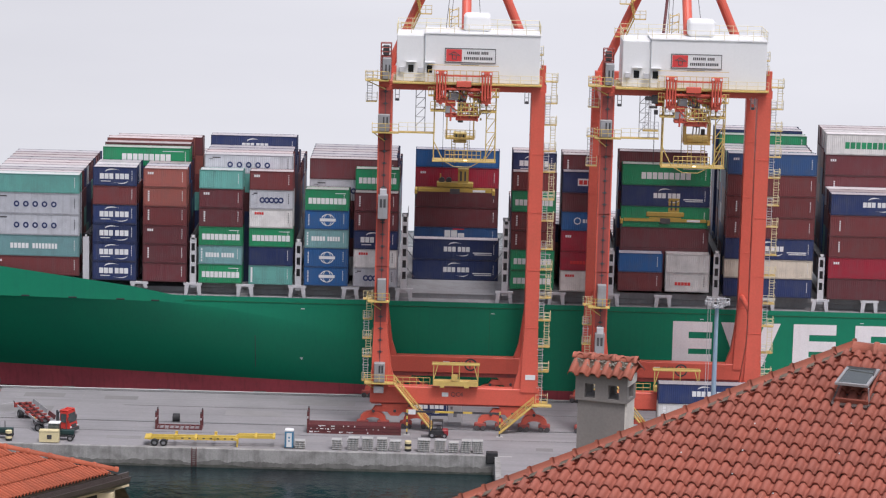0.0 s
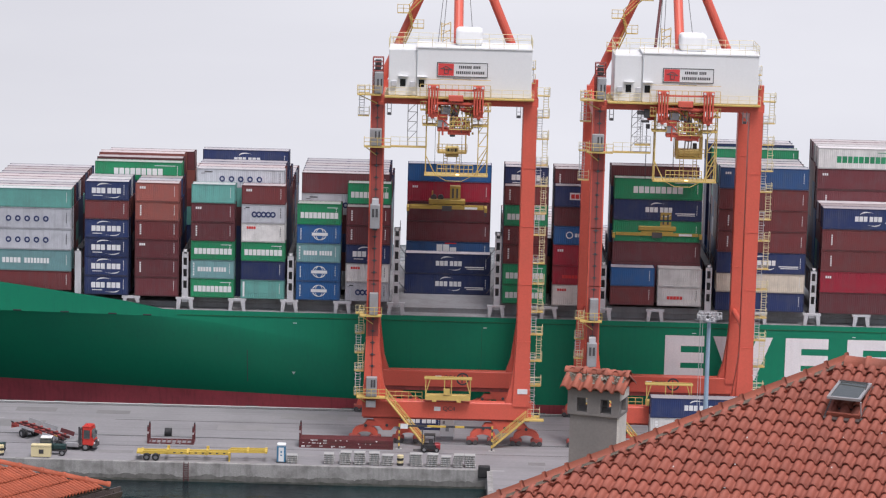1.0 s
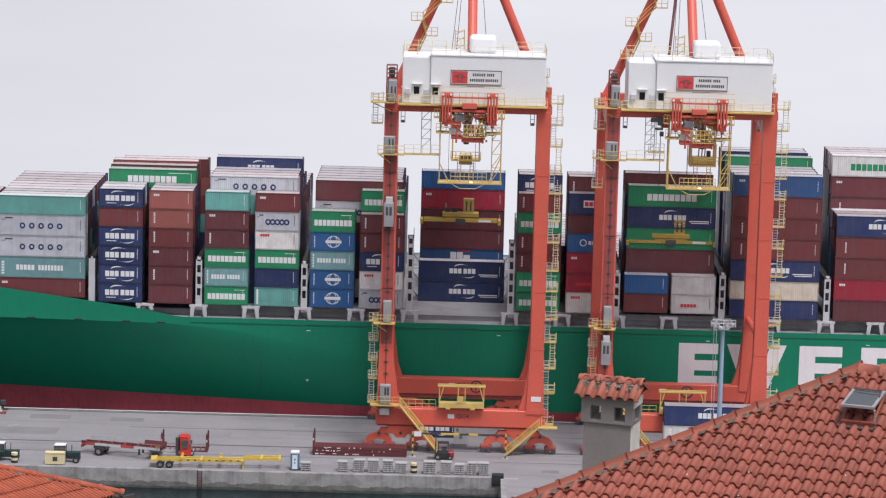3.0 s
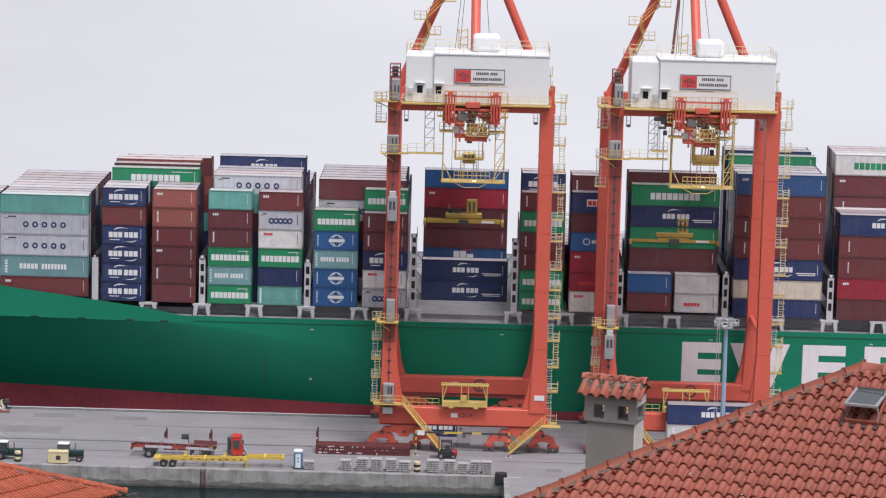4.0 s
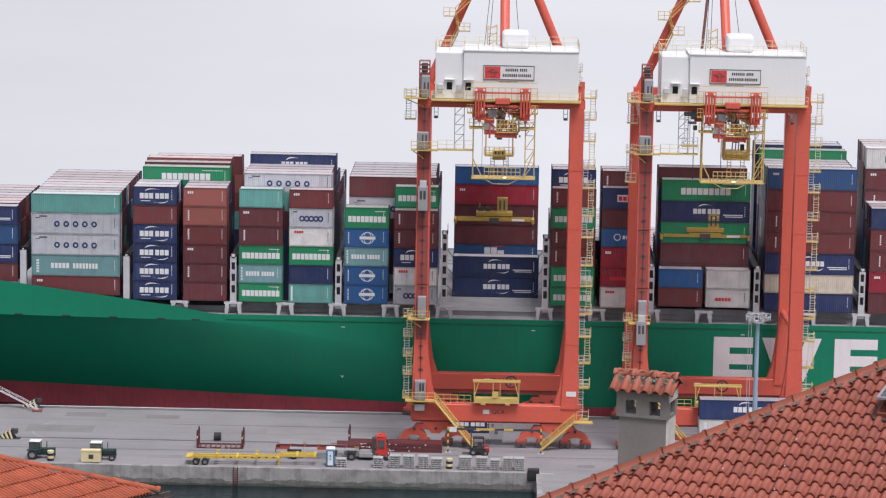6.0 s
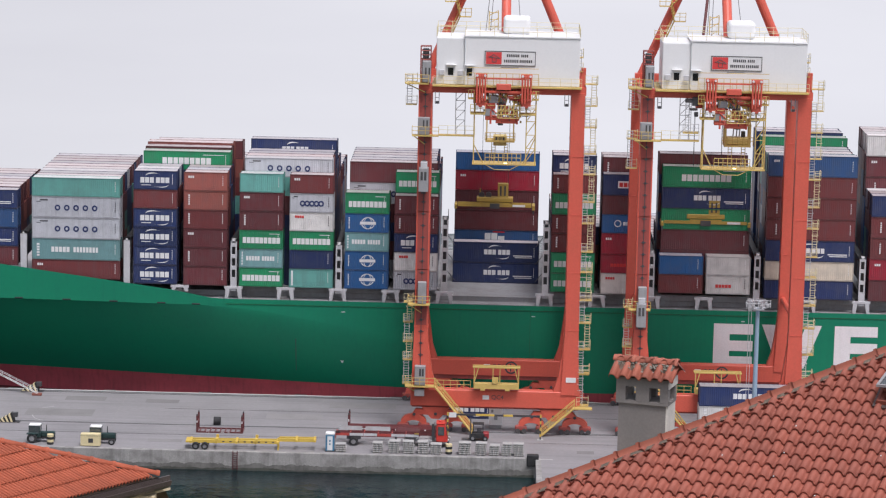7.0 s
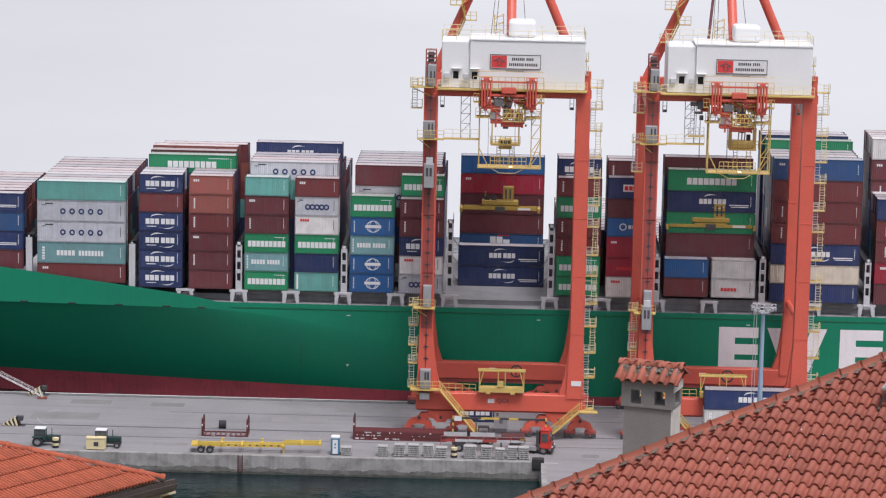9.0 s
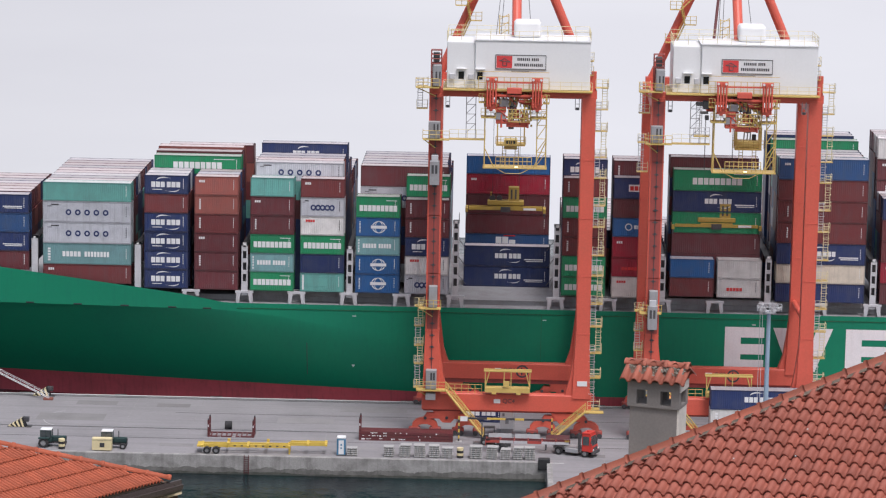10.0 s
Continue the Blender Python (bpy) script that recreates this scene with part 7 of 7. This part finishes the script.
def house_right():
    phi, al = radians(20), radians(22)
    d = Vector((math.cos(phi), -math.sin(phi), 0))
    n = Vector((-math.sin(phi), -math.cos(phi), 0))
    A = Vector((5.90, 42.11, 79.47))
    up = -n * math.cos(al) + Vector((0, 0, math.sin(al)))
    hd = (n - d).normalized()
    hip = Vector((hd.x, hd.y, -math.tan(al) / math.sqrt(2)))
    h = empty("tiled_house", pose(0, 0, 0), "house with a red clay-tiled hip roof and grey chimney", "house")
    # roof boards under the tiles
    low = 8.0
    E = A + hip * (low * math.sqrt(2))
    R1 = A + d * 11
    E1 = R1 - up * (low / math.cos(al))
    E0 = A - up * (low / math.cos(al)) - d * low
    bm = bmesh.new()
    facet(bm, [E0, E1, R1, A])
    back = Vector((-0.42, 0.907, -1.0))
    facet(bm, [A, A + back * 5, E0 + back * 5, E0])
    facet(bm, [R1, R1 + Vector((0.34, 0.94, -0.9)) * 5, A + Vector((0.34, 0.94, -0.9)) * 5, A])
    roof = part("roof", bm, MORTAR, h, "red clay tile roof")
    bm = bmesh.new()
    w0, w1, w2, w3 = E0 - n * 0.5 + d * 0.4, E1 - n * 0.5, E1 - n * 9, E0 - n * 9 + d * 0.4
    hexa(bm, [(p.x, p.y, 59) for p in (w0, w1, w2, w3)] + [(p.x, p.y, E0.z - 0.15) for p in (w0, w1, w2, w3)])
    part("wall", bm, STUCCO_CREAM, h, "cream rendered wall")
    pitch, course = 0.166, 0.292

    def keep(u, w):
        # u from the hip's foot line, w down from the ridge
        return u > (w + 1.16 * course) * math.cos(al) + 0.03 and u < 3.2
    rows = [-(k + 1) for k in range(18)]
    tiled_face(roof, A + Vector((0, 0, 0.02)), d, up, pitch, course, range(-36, 22), rows, keep, TILE_RED, slant=math.cos(al))
    # hip and ridge caps bedded in mortar
    cap = cap_mesh(0.36, 0.128)
    cap.materials.append(RIDGE_RED)
    side = d.cross(up).normalized()
    hu = hip.normalized()
    across = side.cross(hu).normalized()
    for k in range(22):
        share("ridge_tile", cap, roof, axes(-hu, -across if across.y > 0 else across, A + hu * (0.365 * (k + 1) - 0.1) + Vector((0, 0, 0.085))))
    for k in range(6):
        share("ridge_tile", cap, roof, axes(d, Vector((0, 0, 1)).cross(d), A + d * (0.36 * k - 0.04) + Vector((0, 0, 0.03))))
    bm = bmesh.new()
    q = random.Random(8)
    prev = None
    for k in range(90):
        p = A + hu * (k * 0.09) + Vector((0, 0, 0.09))
        s = n * 0.55 + d * 0.25
        a = bm.verts.new(p)
        b = bm.verts.new(p + s * (0.155 + q.uniform(-0.02, 0.02)) - Vector((0, 0, 0.012 + q.uniform(0, 0.012))))
        if prev:
            bm.faces.new((prev[0], prev[1], b, a))
        prev = (a, b)
    part("mortar_bed", bm, MORTAR, roof, "mossy grey mortar under the hip tiles")
    # pale droppings and lichen spots on the tile crowns
    face = axes(d, up, A)
    for k in range(9):
        w = q.uniform(-4.2, -1.6)
        u = round(q.uniform(w * 0.75, 1.2) / pitch) * pitch + pitch * 0.34
        bm = bmesh.new()
        bmesh.ops.create_icosphere(bm, subdivisions=1, radius=1.0)
        for v in bm.verts:
            f = q.uniform(0.006, 0.016)
            v.co = (v.co.x * f, v.co.y * f * 1.6, v.co.z * 0.006)
        part("lichen_spot", bm, PALE_CONCRETE, roof, m=face @ pose(u, w, 0.122))
    # roof window, propped open
    m = axes(d, up, A + d * 0.02 - up * 1.45) @ pose(0, 0, 0.06)
    W, LN = 0.48, 0.78
    def ring(z0, z1, t):
        return boxes((0, W, 0, t, z0, z1), (0, W, LN - t, LN, z0, z1), (0, t, t, LN - t, z0, z1), (W - t, W, t, LN - t, z0, z1))
    sk = part("skylight", ring(-0.06, 0.075, 0.035), TILE_RED, h, "roof window propped open, grey sash and glass", m)
    part("curb_floor", boxes((0.035, W - 0.035, 0.035, LN - 0.035, -0.05, -0.03)), DARK_STEEL, sk)
    sash = part("sash", boxes((0, W, -LN, -LN + 0.045, 0, 0.035), (0, W, -0.04, 0, 0, 0.035), (0, 0.04, -LN + 0.045, -0.04, 0, 0.035), (W - 0.04, W, -LN + 0.045, -0.04, 0, 0.035)), GREY_STEEL, sk, m=pose(0, LN, 0.08, -15.5, 0, 0))
    part("pane", boxes((0.04, W - 0.04, -LN + 0.045, -0.04, 0.012, 0.024)), GLASS, sash)
    part("handle_bar", rods(0.009, ((0.02, -0.06, 0.05), (0.44, -0.10, 0.06)), ((0.44, -0.10, 0.06), (0.46, -0.34, 0.05)), n=5), DARK_STEEL, sash)
    part("stay", rods(0.012, ((W, 0.05, 0.0), (W + 0.01, 0.03, 0.28)), n=5), LIGHT_GREY, sk)
    part("flashing", boxes((-0.05, 0.0, -0.05, LN + 0.05, -0.03, 0.012), (W, W + 0.06, -0.05, LN + 0.05, -0.03, 0.03), (0.0, W, -0.07, 0.0, -0.03, 0.012)), GUTTER_BROWN, sk)
    return h


def chimney():
    """Rendered stack with through openings and a small tiled cap."""
    c = empty("chimney", pose(2.31, 43.05, 74.0, 0, 0, -18), "grey rendered chimney with mossy clay-tile cap", "chimney")
    w, dp = 0.365, 0.22
    part("shaft", boxes((-w, w, -dp, dp, -8.0, 4.50)), STUCCO_GREY, c)
    # Thin skin on the right side, its brighter light painted in.
    bm = bmesh.new()
    block(bm, w, w + 0.03, -dp, dp, -2.0, 4.46)
    block(bm, w + 0.036, w + 0.05, -dp - 0.03, dp + 0.03, 4.72, 4.85)
    part("side_render", bm, STUCCO_LIT, c, "rendered side coloured paler as if sunlit")
    z0, z1, z2 = 4.50, 4.72, 4.85
    o = 0.035
    for a, b in ((-w - o, -w + 0.11), (-0.095, 0.11), (w - 0.09, w + o)):
        part("pier", boxes((a, b, -dp - o, -dp + 0.09, z0, z1)), STUCCO_GREY, c)
        part("pier", boxes((a, b, dp - 0.09, dp + o, z0, z1)), STUCCO_GREY, c)
    part("head", boxes((-w - o, w + o, -dp - o, dp + o, z1, z2)), STUCCO_GREY, c)
    part("sill_band", boxes((-w - o, w + o, -dp - o, dp + o, z0 - 0.04, z0 + 0.006)), STUCCO_GREY, c)
    # little saddle roof of half-round tiles
    bm = bmesh.new()
    hexa(bm, [(-w - 0.03, -dp - 0.03, z2), (w + 0.03, -dp - 0.03, z2), (w + 0.03, dp + 0.03, z2), (-w - 0.03, dp + 0.03, z2),
              (-w - 0.03, -0.04, z2 + 0.24), (w + 0.03, -0.04, z2 + 0.24), (w + 0.03, 0.04, z2 + 0.24), (-w - 0.03, 0.04, z2 + 0.24)])
    cap = part("cap_roof", bm, MORTAR, c, "mossy mortar under clay tiles")
    tl = tile_mesh(0.165, 0.50, "cap_tile")
    tl.materials.append(RIDGE_RED)
    for k in range(6):
        share("cap_tile", tl, cap, axes(Vector((1, 0, 0)), Vector((0, 0.86, 0.5)), Vector((-0.50 + k * 0.166, -dp - 0.12, z2 - 0.02))))
        share("cap_tile", tl, cap, axes(Vector((-1, 0, 0)), Vector((0, -0.86, 0.5)), Vector((0.50 - k * 0.166, dp + 0.12, z2 - 0.02))))
    rt = cap_mesh(0.33, 0.075)
    rt.materials.append(RIDGE_RED)
    for k in range(3):
        share("ridge_tile", rt, cap, pose(-0.51 + k * 0.33, 0, z2 + 0.22))
    q = random.Random(4)
    for k in range(150):
        x, y = q.uniform(-0.47, 0.44), q.triangular(-0.27, -0.03, -0.08)
        bm = bmesh.new()
        bmesh.ops.create_icosphere(bm, subdivisions=1, radius=1.0)
        s = q.uniform(0.006, 0.020)
        for v in bm.verts:
            f = q.uniform(0.7, 1.25) * s
            v.co = (v.co.x * f * 1.3, v.co.y * f * 1.1, v.co.z * f * 0.35)
        part("moss", bm, LICHEN if k % 3 else MOSS, cap, m=pose(x, y, z2 + 0.252 + y * 0.56, 30, 0, q.uniform(0, 90)))
    return c


def house_left():
    phi, al = radians(53), radians(17.5)
    d = Vector((math.cos(phi), math.sin(phi), 0))
    n = Vector((math.sin(phi), -math.cos(phi), 0))
    C = Vector((-5.82, 50.0, 75.34))
    up = -n * math.cos(al) + Vector((0, 0, math.sin(al)))
    hup = (-(n + d)).normalized()
    hip = Vector((hup.x, hup.y, math.tan(al) / math.sqrt(2))).normalized()
    h = empty("corner_house", pose(0, 0, 0), "cream house with orange clay roof and dark gutter", "house")
    top = C + hip * 9.0
    bm = bmesh.new()
    foot = C - d * 14
    facet(bm, [foot, C, top, foot + up * 6.0])
    back = Vector((0.3, 0.95, -1.0))
    facet(bm, [C, C + back * 4, top + back * 4, top])
    roof = part("roof", bm, MORTAR, h, "orange clay tile roof")
    pitch, course = 0.080, 0.40

    def keep(u, w):
        return -u > (w + 1.16 * course) * math.cos(al) + 0.03 and w >= 0 and -u < 6.5
    tiled_face(roof, C + Vector((0, 0, 0.0)), d, up, pitch, course, range(-1, -82, -1), range(0, 9), keep, TILE_ORANGE, slant=math.cos(al), side=-1)
    cap = cap_mesh(0.40, 0.054)
    cap.materials.append(TILE_ORANGE)
    nrm = d.cross(up).normalized()
    for k in range(16):
        share("ridge_tile", cap, roof, axes(-hip, nrm.cross(-hip), C + hip * (0.395 * (k + 1) - 0.02) + Vector((0, 0, 0.07))))
    # gutter, fascia and soffit
    g = bmesh.new()
    prev = None
    for s in np.linspace(-0.1, 13, 12):
        p = C - d * s + n * 0.12 - Vector((0, 0, 0.10))
        ring = [g.verts.new(p + n * a + Vector((0, 0, b))) for a, b in ((-0.10, 0.07), (-0.10, -0.07), (0.03, -0.09), (0.11, -0.02), (0.13, 0.07), (0.11, 0.07), (0.08, -0.01), (0.02, -0.06), (-0.08, -0.05))]
        if prev:
            for k in range(8):
                g.faces.new((prev[k], prev[k + 1], ring[k + 1], ring[k]))
        else:
            g.faces.new(ring)
        prev = ring
    bmesh.ops.recalc_face_normals(g, faces=g.faces[:])
    part("gutter", g, GUTTER_BROWN, h, "dark brown metal gutter")
    def along_box(a0, a1, b0, b1, s0=-0.3, s1=13.0):
        bm = bmesh.new()
        P = lambda s, b, a: C - d * s + n * b + Vector((0, 0, a))
        hexa(bm, [P(s1, b1, a0), P(s0, b1, a0), P(s0, b0, a0), P(s1, b0, a0), P(s1, b1, a1), P(s0, b1, a1), P(s0, b0, a1), P(s1, b0, a1)])
        bmesh.ops.recalc_face_normals(bm, faces=bm.faces[:])
        return bm
    part("fascia", along_box(-0.24, -0.02, -0.02, 0.015), GUTTER_BROWN, h)
    part("soffit", along_box(-0.28, -0.24, -0.7, 0.02), STUCCO_CREAM, h)
    for k in range(7):
        s = 0.25 + k * 1.1
        part("rafter_end", along_box(-0.42, -0.28, -0.6, 0.0, s, s + 0.12), DARK_STEEL, h)
    part("wall", along_box(-14, -0.28, -8.0, -0.55, 0.5, 13), STUCCO_CREAM, h, "cream rendered wall")
    bm = bmesh.new()
    block(bm, -0.14, 0.14, -0.14, 0.14, -0.55, -0.25)
    part("eave_corner", bm, STUCCO_CREAM, h, m=pose(C.x - 0.15, C.y - 0.25, C.z))


house_right()
chimney()
house_left()


# ---- what moves ----
CAB = [(0.0, -49.4, 368.2), (0.5, -47.7, 367.9), (1.0, -45.6, 367.65), (1.5, -43.3, 367.5), (2.0, -40.8, 367.4), (2.5, -38.0, 367.3), (3.25, -33.5, 367.35), (4.0, -28.8, 367.45),
       (4.5, -25.3, 367.5), (5.0, -21.8, 367.6), (5.5, -18.2, 367.65), (6.0, -14.4, 367.65), (6.75, -8.6, 367.6), (7.5, -2.85, 367.55), (8.0, 0.3, 367.5), (8.5, 3.35, 367.4), (9.0, 6.1, 367.1),
       (9.5, 8.8, 366.7), (10.0, 10.85, 366.0)]
HEAD = [(0.0, -22), (0.5, -15), (1.0, -9), (1.5, -4), (2.0, -1.5), (3.0, 0), (7.5, 0), (8.5, -3), (9.0, -9), (9.5, -16), (10.0, -23)]


def smooth(rows, t, col):
    return float(np.interp(t, [r[0] for r in rows], [r[col] for r in rows]))


def motions():
    tractor, trailer = [], []
    yaw, last, roll = radians(-66), None, 0.0
    spins = []
    for k in range(101):
        t = k / 10
        head = math.radians(smooth(HEAD, t, 1))
        # the cab is 3.5 m ahead of the rear axle, which carries the king pin
        x, y = smooth(CAB, t, 1) - 3.5 * math.cos(head), smooth(CAB, t, 2) - 3.5 * math.sin(head)
        if last:
            step = math.hypot(x - last[0], y - last[1])
            move = math.atan2(y - last[1], x - last[0])
            yaw += step / 7.6 * math.sin(move - yaw)
            roll += step / 0.5
        last = (x, y)
        tractor.append((t, pose(x, y, 0, 0, 0, math.degrees(head))))
        trailer.append((t, pose(x + 0.2 * math.cos(head), y + 0.2 * math.sin(head), 0, 0, 0, math.degrees(yaw))))
        spins.append((t, math.degrees(roll)))
    walk(TRACTOR, tractor)
    walk(TRAILER, trailer)
    for w in TRACTOR_WHEELS + TRAILER_WHEELS:
        p = w.matrix_basis.translation.copy()
        walk(w, [(t, pose(p.x, p.y, p.z, 0, a, 0)) for t, a in spins])
    walk(SPREAD_1, [(t, pose(-0.25, 416.0, z)) for t, z in ((0, 25.55), (0.5, 25.38), (1.0, 25.13), (1.5, 24.88), (2.0, 24.69), (2.5, 24.56), (3.25, 24.28), (4.0, 24.05), (5.0, 23.86), (6.0, 23.82), (8.0, 23.85), (10.0, 23.88))])
    walk(LIFT_1, [(t, pose(-9.45, 374.0, z)) for t, z in ((0, 29.0), (2.5, 30.5), (4.0, 31.4), (5.5, 32.1), (7.5, 33.2), (10.0, 34.3))])
    walk(LIFT_2, [(t, pose(19.05, 374.0, z)) for t, z in ((0, 11.6), (2.5, 13.1), (4.0, 14.1), (5.5, 15.0), (6.2, 15.45), (7.3, 15.95), (7.8, 16.0), (10.0, 16.0))])


motions()
